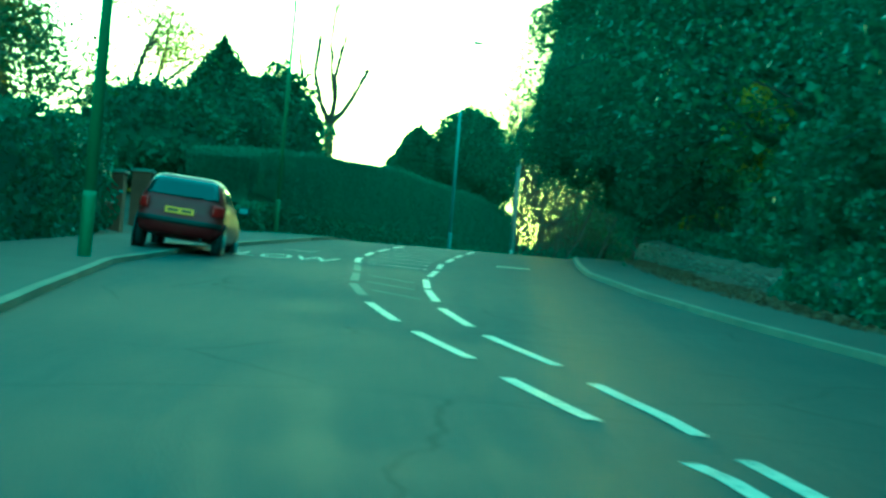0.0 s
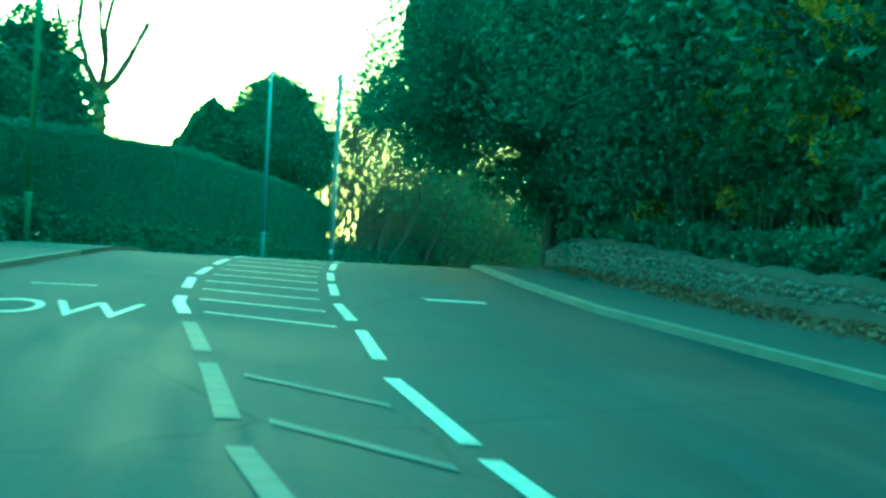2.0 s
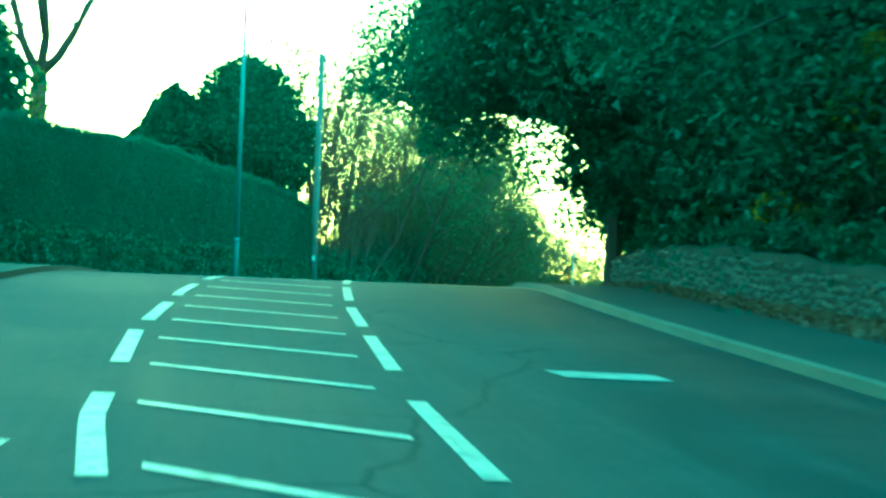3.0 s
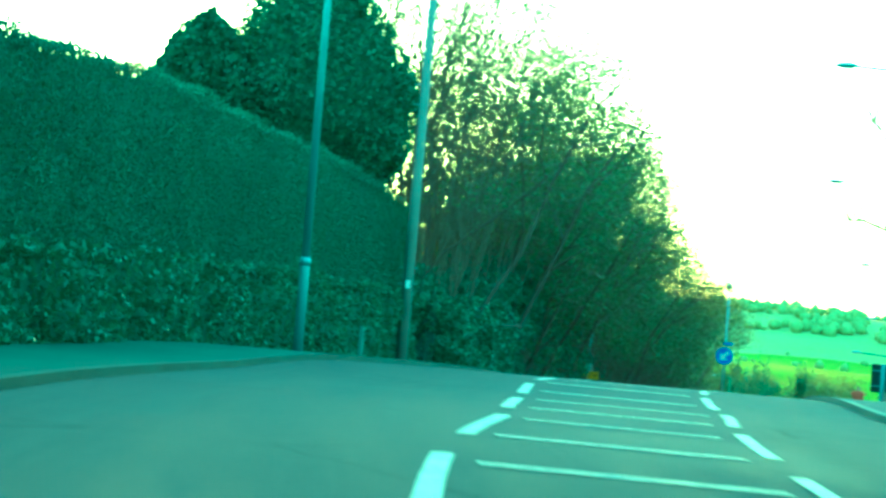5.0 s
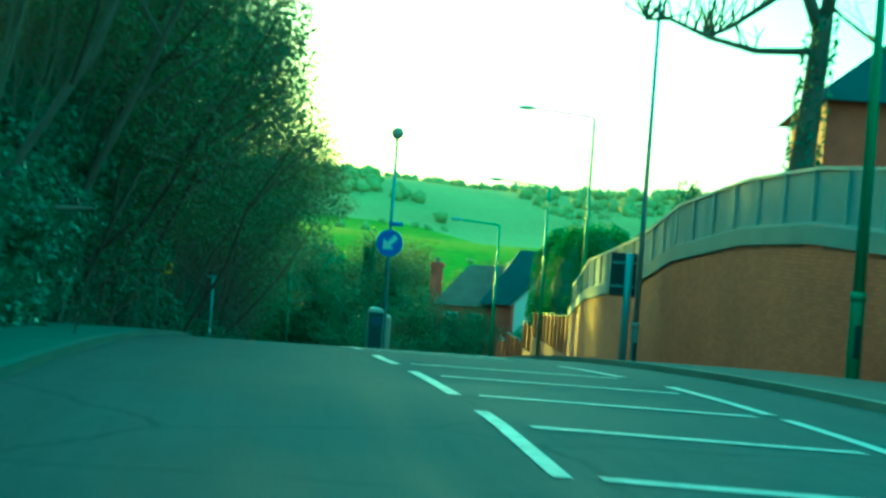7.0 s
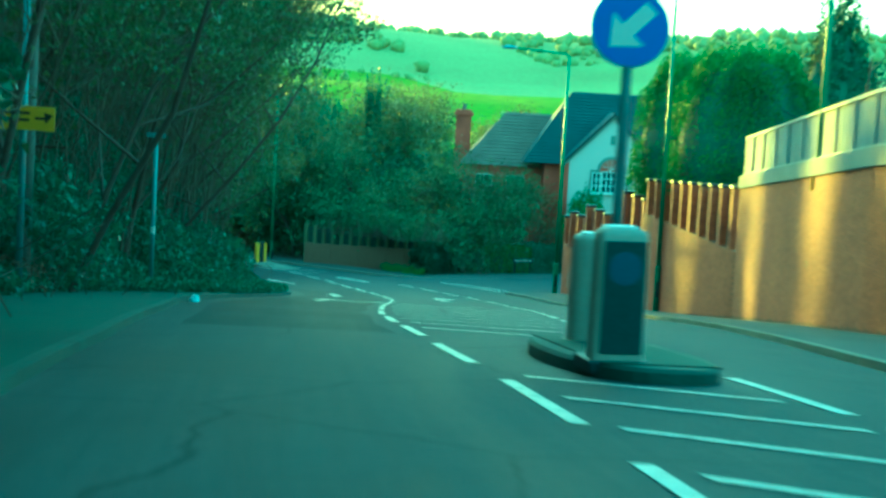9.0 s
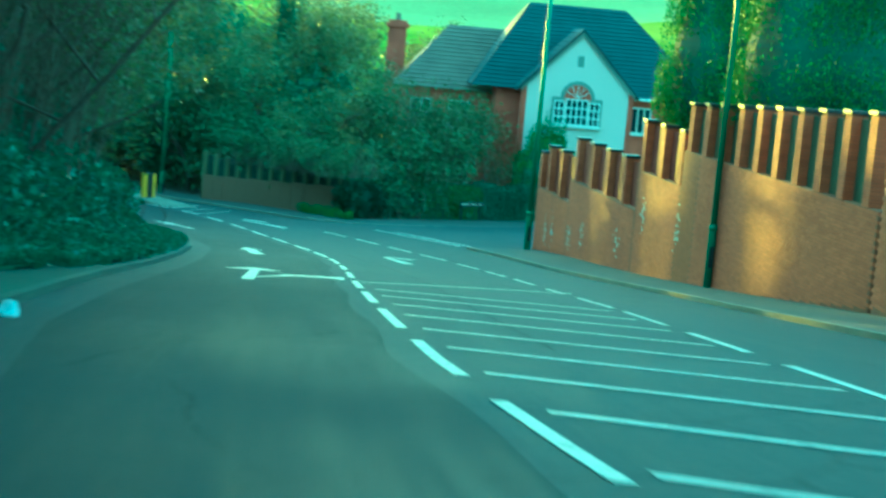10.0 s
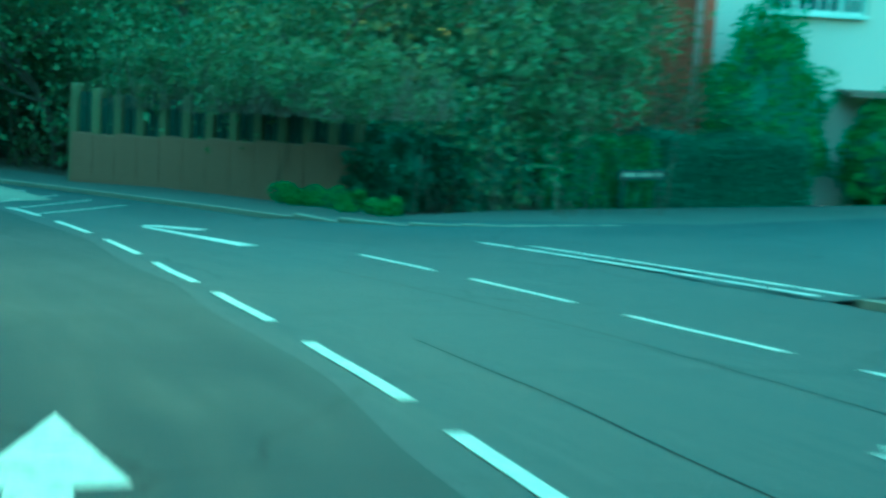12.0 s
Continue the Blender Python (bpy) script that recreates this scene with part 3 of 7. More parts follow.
# bars of the hatching, slanting back to the right
def bar(s, mat, inset=0.2, skew=1.4, w=0.2, name="hatch_bar"):
    l, r = float(ramp1(s, LLINE)) + inset, float(ramp1(s - skew, RLINE)) - inset
    if r - l < 0.4:
        return
    u = np.linspace(0, 1, 5)
    mids = s - skew * u
    oo = l + (r - l) * u
    v = np.concatenate([at_np(mids - w / 2, oo, 0.008), at_np(mids + w / 2, oo, 0.008)])
    q = [(i, i + 1, i + 6, i + 5) for i in range(4)]
    mesh_np(name, v, np.array(q), mat, road)


for s in (24.5, 27, 29.3):
    bar(s, M["worn_paint"], name="worn_bar")
for s in np.r_[35.4:52:2.28, 53.5:69.5:2.45, 70.7:100:2.72, 104.24:121.3:1.88, 130.2:152:2.28]:
    bar(float(s), M["paint"], skew=1.2 if s < 60 else 0.4 if s < 100 else 1.5, w=0.17)
for s in np.arange(195.4, 206, 1.35):
    bar(float(s), M["paint"], skew=-1.6, w=0.08, inset=0.1)


def flat(name, shape, s, o, mat, h=0.008):
    """A flat figure of the road: corners as metres to the right and along."""
    v = np.array([at_np(s + b, o + a, h) for a, b in shape])
    bm = bmesh.new()
    bm.faces.new([bm.verts.new(p) for p in v])
    bmesh.ops.triangulate(bm, faces=bm.faces)
    bmesh.ops.recalc_face_normals(bm, faces=bm.faces)
    for f in bm.faces:
        if f.normal.z < 0:
            f.normal_flip()
    return part(name, bm, mat, road)


FAR_STEM = [(-0.07, 0), (0.07, 0), (0.07, 2.6), (-0.07, 2.6)]
flat("arrow_stem", [(-0.095, 0), (0.095, 0), (0.085, 4.9), (-0.085, 4.9)], 150.85, -0.3, M["paint"])
flat("arrow_head", [(-0.5, 4.85), (0.5, 4.95), (0.0, 6.3)], 150.85, -0.32, M["paint"], 0.011)
flat("arrow_stem", [(-0.17, 0), (0.17, 0), (0.12, 3.2), (-0.12, 3.2)], 168.85, -0.16, M["paint"])
flat("arrow_head", [(-0.32, 3.1), (0.32, 3.25), (0.1, 5.3)], 168.85, -0.14, M["paint"], 0.011)
flat("arrow_stem", FAR_STEM, 186.5, 0.9, M["paint"])
flat("arrow_head", [(-0.28, 2.5), (0.28, 2.5), (0.0, 4.4)], 186.5, 0.9, M["paint"], 0.011)
flat("arrow_branch", [(0, 0.15), (0.0, 0.45), (0.42, 2.05), (0.33, 2.1), (0.4, 2.42), (1.42, 3.2), (1.4, 1.9), (1.12, 2.2), (0.6, 1.95)], 152.0, -0.2, M["paint"])
for s, o in ((169.0, 3.6), (188.6, 5.1)):
    flat("right_arrow", [(-0.15, 0), (0.15, 0), (0.05, 2.9), (0.03, 3.8), (-0.07, 3.8)], s, o, M["paint"])
    flat("right_arrow_barb", [(0.0, 3.75), (0.1, 4.0), (0.3, 4.0), (0.74, 3.0), (0.46, 2.85), (0.2, 3.55)], s, o, M["paint"], 0.011)
flat("lead_line", [(0, 0), (0, -0.16), (0.9, 0.65), (3.9, 2.5), (3.9, 2.68), (0.9, 0.85)], 153.6, 1.42, M["paint"])
flat("transverse_line", [(0, 0.5), (0.05, 0), (0.78, -0.1), (0.76, 0.36)], 39.9, 2.5, M["paint"])
flat("transverse_line", [(0, 0), (0.75, 0.1), (0.75, 0.25), (0, 0.15)], 39.2, -2.2, M["paint"])
# give-way lines over the mouth of the side road
for k, d in ((0, 0.0), (1, 0.5)):
    for i in range(9):
        a = i * 0.9
        flat("give_way_dash", [(0, 0), (0.13, 0), (0.14, 0.82), (0.01, 0.82)], 181.2 + a, 8.4 + 0.85 * d + 0.015 * i, M["paint"], 0.045)

# the word on the left lane, read from the lane
cu = bpy.data.curves.new("slow", "FONT")
cu.body, cu.size, cu.align_x = "SLOW", 1.0, "CENTER"
tmp = new("slow_word", cu)
word = bpy.data.meshes.new_from_object(tmp.evaluated_get(bpy.context.evaluated_depsgraph_get()))
bpy.data.objects.remove(tmp)
xs = [v.co.x for v in word.vertices]; ys = [v.co.y for v in word.vertices]
for v in word.vertices:
    a = -3.05 + (v.co.x - min(xs)) / (max(xs) - min(xs)) * 2.3
    b = 33.9 + (v.co.y - min(ys)) / (max(ys) - min(ys)) * 2.2
    v.co = at(b, a, 0.007)
word.materials.clear()
word.materials.append(M["paint"])
ob = new("painted_word", word)
ob.parent = road

# tarred seams in the surface
M["tar"] = material("tar_seam", (0.014, 0.014, 0.015), 0.95, spread=0.4, scale=30, fine=90, spec=0.08)
for s0, s1, o, d in ((140, 178, 2.62, 0.008), (150, 185, 4.3, 0.006)):
    bend = lambda s, o=o: o + 0.06 * np.sin(s * 0.21) + 0.012 * np.sin(s * 1.7) + 0.3 * smooth(170, 180, s)
    ribbon("road_seam", s0, s1, lambda s, d=d, bend=bend: bend(s) - d, lambda s, d=d, bend=bend: bend(s) + d, 0.003, M["tar"], road, step=0.4)

# ---------- growing things ----------
rng = np.random.default_rng(7)


def unit(n):
    v = rng.normal(size=(n, 3))
    return v / np.linalg.norm(v, axis=1)[:, None]


def leaf_mesh(name, c, size, mat, parent=None, droop=0.0, wide=0.36):
    """Many small pointed leaves, each a blade of its own."""
    c = np.asarray(c, float)
    n = len(c)
    d = unit(n)
    d[:, 2] -= droop
    d /= np.linalg.norm(d, axis=1)[:, None]
    side = np.cross(d, unit(n))
    side /= np.linalg.norm(side, axis=1)[:, None] + 1e-9
    L = (size * (0.6 + 0.8 * rng.random(n)))[:, None]
    v = np.stack([c - d * L / 2 + side * L * wide, c + d * L * 0.6, c - d * L / 2 - side * L * wide], 1).reshape(-1, 3)
    ob = mesh_np(name, v, np.arange(3 * n).reshape(-1, 3), mat, parent)
    return ob


def segments(name, segs, mat, parent=None, n=5):
    """Tapered limbs from rows of start, end and both radii."""
    a = np.array([s[0] for s in segs], float); b = np.array([s[1] for s in segs], float)
    r0 = np.array([s[2] for s in segs])[:, None]; r1 = np.array([s[3] for s in segs])[:, None]
    d = b - a
    d /= np.linalg.norm(d, axis=1)[:, None] + 1e-9
    ref = np.where(np.abs(d[:, 2:]) < 0.9, [[0, 0, 1.0]], [[1.0, 0, 0]])
    x = np.cross(d, ref); x /= np.linalg.norm(x, axis=1)[:, None]
    y = np.cross(d, x)
    rings = []
    for p, r in ((a, r0), (b, r1)):
        for k in range(n):
            t = 2 * math.pi * k / n
            rings.append(p + r * (math.cos(t) * x + math.sin(t) * y))
    v = np.stack(rings, 1).reshape(-1, 3)
    base = (np.arange(len(segs)) * 2 * n)[:, None, None]
    f = np.array([[k, (k + 1) % n, n + (k + 1) % n, n + k] for k in range(n)])[None]
    return mesh_np(name, v, (base + f).reshape(-1, 4), mat, parent, smooth=True)


def skeleton(seed, height, radius, levels=4, kids=(5, 5, 4, 4), spread=0.7, up=0.25, first=0.3, length=0.55, wiggle=0.18, lean=(0, 0), base=None, slim=0.004):
    """Limbs of a tree about its base: thick ones, fine ones, and the tips."""
    r = random.Random(seed)
    thick, fine, tips = [], [], []

    def grow(p, d, ln, rad, level):
        n = 5 if level == 0 else (4 if level < 2 else 2)
        pts = [p]
        for i in range(n):
            d = (d + Vector((r.gauss(0, wiggle), r.gauss(0, wiggle), r.gauss(0, wiggle * 0.6) + up * (0.25 if level else 0.1)))).normalized()
            q = p + d * (ln / n)
            if base is not None and 0 < level < 2 and not free(np.array([q + base]))[0]:
                return
            a, b = rad * (1 - 0.75 * i / n), rad * (1 - 0.75 * (i + 1) / n)
            (thick if level < 2 else fine).append((p, q, a, b))
            p = q
            pts.append(p)
        if level >= levels - 1:
            tips.append(p)
            tips.append(pts[-2])
            return
        k = kids[min(level, len(kids) - 1)]
        for j in range(k):
            u = first + (1 - first) * (j + r.random()) / k if level == 0 else 0.2 + 0.8 * (j + r.random()) / k
            x = u * n
            i = min(int(x), n - 1)
            q = pts[i].lerp(pts[i + 1], x - i)
            ax = Vector((r.gauss(0, 1), r.gauss(0, 1), r.gauss(0, 0.35))).normalized()
            nd = (d * (1 - spread) + ax * spread).normalized()
            grow(q, nd, ln * length * (0.75 + 0.5 * r.random()) * (1.15 - 0.45 * u), max(rad * (1 - 0.7 * u) * 0.55, slim), level + 1)

    grow(Vector((0, 0, 0)), Vector((lean[0], lean[1], 1)).normalized(), height * 0.75, radius, 0)
    return thick, fine, np.array(tips)


def free(pts, s0=96):
    """Which places lie clear of the traffic: crowns may arch over the road, but not hang into it."""
    q = so_np(pts[:, :2])
    s, o, z = q.T
    edge = ramp1(s, LEFT) - 1.0
    bad = (s > s0) & (o > edge) & (o < 8) & ((pts[:, 2] - z < 2.6 + 1.45 * (o - edge)) | (o > 2.0 - 0.4 * np.maximum(pts[:, 2] - z - 6, 0) + rng.normal(size=len(s)) * 0.35 + 0.5 * np.sin(s * 1.9)))
    right = ramp1(s, RIGHT) + 1.0
    bad |= (s < 66) & (o < right) & ((pts[:, 2] - z < 2.7 + 0.12 * (right - o)) | (o < 2.7))
    return ~bad


# added, mostly unseen trees past the junction; their gaps streak the wall with sun
SUN_GAPS, SUN_BLOCKERS = [], []
r_ = random.Random(12)
x = 25.0
while x < 57:
    w = r_.uniform(1.5, 3.2) if x < 36 else r_.uniform(2.0, 3.0) if x < 40 else r_.uniform(0.8, 1.6)
    SUN_BLOCKERS.append((x + w / 2, w))
    g_ = r_.choice((0.25, 0.35, 0.5, 0.6) if x < 33 else (0.4, 0.6, 0.8, 1.0) if x < 40 else (0.7, 0.9, 1.2, 1.5))
    SUN_GAPS.append((x + w, x + w + g_))
    x += w + g_


def shade(pts):
    """Which places past the junction lie outside the gaps cut for the sun."""
    q = pts[:, 0] - (pts[:, 1] - 210) * math.tan(SUN_AZ)
    wall_y = np.interp(q, [16.0, 22.0, 29.0, 36.5, 47.5], [92, 104.3, 126, 146.6, 174.8])
    low = np.interp(wall_y, [92, 114, 131, 147, 160, 175], [2.9, 1.4, -0.4, -2.4, -4.2, -5.7])
    out = np.ones(len(pts), bool)
    thin = rng.random(len(pts))
    for a, b in SUN_GAPS:
        out &= ~((q > a) & (q < b) & (pts[:, 1] > 184) & (pts[:, 2] > low + 0.3 + (pts[:, 1] - wall_y) * math.tan(SUN_EL)) & (thin > 0.14))
    return out


def tree(name, p, height, seed, label, mat=None, leaves=0, leaf=0.14, radius=0.2, cloud=0.5, group="", category="tree", trunk_mat=None, ivy=0, twigs=True, pruned=False, **kw):
    """A tree with trunk and limbs, twigs, and a crown of leaves round the tips."""
    e = empty(name, pose(*p), label, category, group)
    thick, fine, tips = skeleton(seed, height, radius, base=Vector(p) if pruned else None, **kw)
    if pruned and fine:
        fine = [g for g, k in zip(fine, free(np.array([g[1] for g in fine]) + p)) if k]
    fine = [g for g, k in zip(fine, shade(np.array([g[1] for g in fine]) + p)) if k] if fine else fine
    segments("trunk", thick, trunk_mat or M["bark"], e, 6)
    if twigs and fine:
        segments("twig_mass", fine, M["twig"], e, 3)["kind"] = "stuff"
    if leaves and len(tips):
        c = tips[rng.integers(0, len(tips), leaves)] + rng.normal(size=(leaves, 3)) * cloud * np.array([1, 1, 0.7])
        if pruned:
            c = c[free(c + p)]
        c = c[shade(c + p)]
        leaf_mesh("crown", c, leaf, mat or M["broad"], e)
    if ivy:
        sg = [s for s in thick if s[2] > radius * 0.35]
        k = rng.integers(0, len(sg), ivy)
        u = rng.random((ivy, 1))
        a, b = np.array([s[0] for s in sg])[k], np.array([s[1] for s in sg])[k]
        rr = np.array([s[2] for s in sg])[k][:, None]
        leaf_mesh("ivy", a * (1 - u) + b * u + unit(ivy) * (rr + 0.12), 0.13, M["ivy"], e)
    return e


def cedar(name, p, height, reach, seed, label, mat=None, count=9000, low=0.12, leaf=0.2, group="", flat=0.12, cone=0.55, boughs=44):
    """A conifer: boughs in tiers, drooping, with flat sprays of needles."""
    r = random.Random(seed)
    e = empty(name, pose(*p), label, "tree", group)
    segs = [((0, 0, height * i / 6), (0, 0, height * (i + 1) / 6), 0.03 * height * (1 - i / 6.5), 0.03 * height * (1 - (i + 1) / 6.5)) for i in range(6)]
    pts = []
    for k in range(boughs):
        u = low + (1 - low) * (k + r.random()) / boughs
        z = height * u
        ln = reach * (1 - cone * u ** 1.5) * (0.65 + 0.5 * r.random())
        a = k * 2.4 + r.gauss(0, 0.3)
        d = Vector((math.cos(a), math.sin(a), 0.15))
        q = Vector((0, 0, z))
        n = 4
        for i in range(n):
            w = q + d * (ln / n)
            w.z -= ln * 0.05 * i
            segs.append((tuple(q), tuple(w), 0.05 * (1 - i / 5) + 0.01, 0.05 * (1 - (i + 1) / 5) + 0.01))
            q = w
        if not free(np.array([q[:]]) + p)[0]:
            del segs[-2:]
        m = max(20, int(count / boughs * ln / reach * 1.3))
        t = 0.15 + 0.85 * np.sqrt(rng.random(m))
        wdt = ln * 0.3 * (1.1 - 0.6 * t)
        lat = rng.normal(size=m) * wdt
        x = math.cos(a) * ln * t - math.sin(a) * lat
        y = math.sin(a) * ln * t + math.cos(a) * lat
        zz = z + 0.15 * ln * t - 0.3 * ln * t * t - np.abs(lat) * 0.25 + rng.normal(size=m) * ln * flat
        pts.append(np.stack([x, y, zz], -1))
    segments("trunk", segs, M["bark"], e, 5)
    pts = np.concatenate(pts)
    leaf_mesh("crown", pts[free(pts + p)], leaf, mat or M["conifer"], e, droop=0.3, wide=0.22)
    return e


def shaped(name, p, size, label, mat, count, leaf=0.15, power=2.3, top=0.5, group="", lump=0.12, category="tree", trunk=0.0, solid=True):
    """A dense evergreen of rounded form: leaves over an inner mass."""
    e = empty(name, pose(*p), label, category, group)
    w, d, h = size
    u = unit(count)
    ph = np.arctan2(u[:, 1], u[:, 0])
    bumps = 1 + lump * (np.sin(ph * 5 + 3 * u[:, 2] + p[0]) + np.sin(ph * 9 - 7 * u[:, 2]) + np.sin(11 * u[:, 2] + ph * 2)) / 2
    q = np.sign(u) * np.abs(u) ** (2 / power)
    z = q[:, 2]
    taper = np.where(z > 0, 1 - (1 - top) * z, 1.0)
    depth = 1 - 0.22 * rng.random(count) ** 1.5
    k = (bumps * depth)[:, None]
    c = np.stack([q[:, 0] * w / 2 * taper, q[:, 1] * d / 2 * taper, z * h / 2], -1) * k + [0, 0, h / 2 + trunk]
    leaf_mesh("crown", c if solid else c[shade(c + p)], leaf, mat, e)
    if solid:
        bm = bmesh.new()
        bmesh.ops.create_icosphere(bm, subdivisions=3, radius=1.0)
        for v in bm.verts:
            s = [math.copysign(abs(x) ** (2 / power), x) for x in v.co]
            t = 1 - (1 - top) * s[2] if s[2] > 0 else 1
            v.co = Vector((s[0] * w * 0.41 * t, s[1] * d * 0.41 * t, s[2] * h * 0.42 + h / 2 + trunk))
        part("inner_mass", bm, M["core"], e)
    if trunk:
        part("trunk", tube([(0, 0, -0.1), (0, 0, trunk + h * 0.3)], [0.18, 0.12]), M["bark"], e)
    return e


def hedge_run(name, s0, s1, o0, depth, h0, h1, label, mat, density=420, leaf=0.09, rough=0.1, kind="", side=1, top=None):
    """A hedge along the road from s0 to s1; its face at offset o0, depth away from the road (side 1: road to its right)."""
    e = empty(name, Matrix.Identity(4), label, "hedge", kind=kind)
    L = s1 - s0
    hh = lambda s: (h1(s) if callable(h1) else np.full_like(s, h1))
    n = int(L * (np.mean(hh(np.linspace(s0, s1, 20))) - h0) * density)
    s = s0 + L * rng.random(n)
    f = rng.random(n)
    t = hh(s)
    h = h0 + (t - h0) * f
    wob = rough * (np.sin(s * 1.7 + h * 2.1) + np.sin(s * 4.1 - h * 3) * 0.6 + np.sin(s * 0.6) * 0.8)
    o = o0 + side * (wob - rough * 0.6 * rng.random(n) ** 2 * 3) + side * 0.15 * smooth(0.75, 1.0, f) * -1
    pts = [at_np(s, o, h)]
    m = int(L * depth * density * 0.8)
    s2 = s0 + L * rng.random(m)
    pts.append(at_np(s2, o0 - side * depth * rng.random(m), hh(s2) + rng.normal(size=m) * 0.05 + 0.05 * np.sin(s2 * 2.3)))
    for se in (s0, s1):
        k = int(depth * 3 * density * 0.6)
        q = rng.random(k)
        pts.append(at_np(se + rng.normal(size=k) * 0.08, o0 - side * depth * rng.random(k), h0 + (hh(np.full(k, se)) - h0) * q))
    leaf_mesh("foliage", np.concatenate(pts), leaf, mat, e)
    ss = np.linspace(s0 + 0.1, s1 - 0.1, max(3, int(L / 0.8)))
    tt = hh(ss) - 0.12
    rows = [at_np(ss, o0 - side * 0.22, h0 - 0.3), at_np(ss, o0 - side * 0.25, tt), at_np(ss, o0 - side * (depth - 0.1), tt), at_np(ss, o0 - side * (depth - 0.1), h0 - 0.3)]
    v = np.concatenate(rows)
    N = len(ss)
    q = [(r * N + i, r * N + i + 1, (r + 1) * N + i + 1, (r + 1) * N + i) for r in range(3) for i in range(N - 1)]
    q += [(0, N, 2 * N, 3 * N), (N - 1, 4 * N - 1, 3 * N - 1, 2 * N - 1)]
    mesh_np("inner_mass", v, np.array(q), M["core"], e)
    return e


def thicket(name, s0, s1, o0, o1, h1, label, mat, count, leaf=0.12, base=None, kind="stuff", clumps=60, size=0.7, twigs=0, up=0.0, pruned=True):
    """Undergrowth: uneven clumps of leaves from the ground up, with stems."""
    n = clumps
    cs, co = s0 + (s1 - s0) * rng.random(n), o0 + (o1 - o0) * rng.random(n)
    hb = base(cs, co) if base else np.zeros(n)
    ch = hb + (h1(cs, co) if callable(h1) else h1) * rng.random(n) ** 0.8
    c = at_np(cs, co, ch)
    k = rng.integers(0, n, count)
    p = c[k] + unit(count) * (size * (0.5 + 0.7 * rng.random(n)))[k][:, None] * (0.75 + 0.25 * rng.random((count, 1))) * np.array([1, 1, 0.8])
    p = p[free(p)] if pruned else p
    p = p[shade(p)]
    ob = leaf_mesh(name, p, leaf, mat)
    tagged(ob, label, "undergrowth", kind=kind)
    if twigs:
        t = rng.integers(0, n, twigs)
        a = at_np(cs[t] + rng.normal(size=twigs) * size, co[t] + rng.normal(size=twigs) * size, hb[t] - 0.1)
        b = a + unit(twigs) * [0.5, 0.5, 0.3] * size * 1.6 + np.c_[np.zeros((twigs, 2)), (ch - hb)[t] * (0.7 + 0.7 * rng.random(twigs)) + up]
        seg = [(x, y, 0.012, 0.003) for x, y in zip(a, b)]
        st = segments("stems", seg, M["twig"], None, 3)
        tagged(st, "thin bare brown stems in the undergrowth", "undergrowth", kind="stuff")
    return ob


def gz_at(s, o):
    """Height of the ground over the road's at s, o."""
    p = at_np(s, o)
    return ground_height(np.atleast_2d(p[..., :2])) - np.interp(s, ALONG, LINE[:, 2])


def gp(s, o, sink=0.1):
    p = at_np(float(s), float(o))
    return (float(p[0]), float(p[1]), float(ground_height(p[None, :2])[0]) - sink)


def gxy_p(x, y, sink=0.1):
    return (x, y, float(ground_height(np.array([[x, y]]))[0]) - sink)


# --- right of the road at the start: dark conifers over ivy and laurel
for i, (s, o, h, reach) in enumerate([(-6, 12, 14, 5), (5, 13.5, 15, 5), (14, 12, 15, 5), (23, 13.5, 14, 4.6), (32, 12.5, 14, 4.8), (40, 13.5, 13, 4.6), (49, 10.2, 14, 6.4), (57, 9.4, 13.5, 7.2)]):
    cedar("conifer", gp(s, o), h, reach, 20 + i, "tall dark evergreen conifer with drooping boughs", count=(80000 if i < 6 else 100000), low=0.12 if i < 7 else 0.24, leaf=0.105, group="conifers beside the road", cone=0.35, flat=0.17, boughs=60)
for i, (s, o) in enumerate([(0, 19), (12, 20), (24, 19), (36, 20), (48, 19), (58, 17)]):
    shaped("evergreen_tree", gp(s, o), (9, 8, 14), "broad dense dark evergreen tree in the wood", M["conifer"], 6000, 0.34, top=0.75, group="trees in the wood", lump=0.2)
for i, (s, o) in enumerate([(8, 9.6), (19, 9.8), (30, 9.7), (37, 10.2), (44, 9.8), (51, 10)]):
    tree("ivy_clad_tree", gp(s, o), 9 + i % 3, 60 + i, "slender trunk wrapped in dark green ivy", M["ivy"], leaves=2600, leaf=0.16, radius=0.16, cloud=0.7, ivy=1500, group="ivy-clad trees", levels=3, kids=(7, 5), spread=0.75, first=0.25)
thicket("ivy_bank", -12, 40, 8.0, 9.6, lambda s, o: 1.0 + 3.0 * smooth(46, 20, s), "glossy green ivy and laurel over the bank", M["ivy"], 110000, 0.12, base=lambda s, o: gz_at(s, o), clumps=420, size=0.6, twigs=500)
thicket("laurel_bushes", 36, 60, 8.2, 10.4, 2.8, "green and yellow-tipped laurel bushes on the bank", M["broad"], 26000, 0.13, base=lambda s, o: gz_at(s, o), clumps=130, size=0.55, twigs=500)
# backlight that the sun lamp cannot bring here, put into yellow leaf colour
M["sunleaf"] = leafy("backlit_leaf", (0.3, 0.27, 0.03), (0.55, 0.42, 0.04), trans=0.5)
thicket("yellowing_laurel", 43, 58, 8.6, 9.8, 3.6, "leaves among the laurels coloured yellow as if backlit", M["sunleaf"], 5200, 0.12, base=lambda s, o: gz_at(s, o) + 0.9, clumps=34, size=0.42)
k = 16000
ls, lo_ = -10 + 72 * rng.random(k), rng.random(k)
lo_ = ramp1(ls, RIGHT) + 1.5 + (np.maximum(ramp1(ls, RIGHT) + 2.4, 7.5) - ramp1(ls, RIGHT) - 1.5) * np.sqrt(lo_)
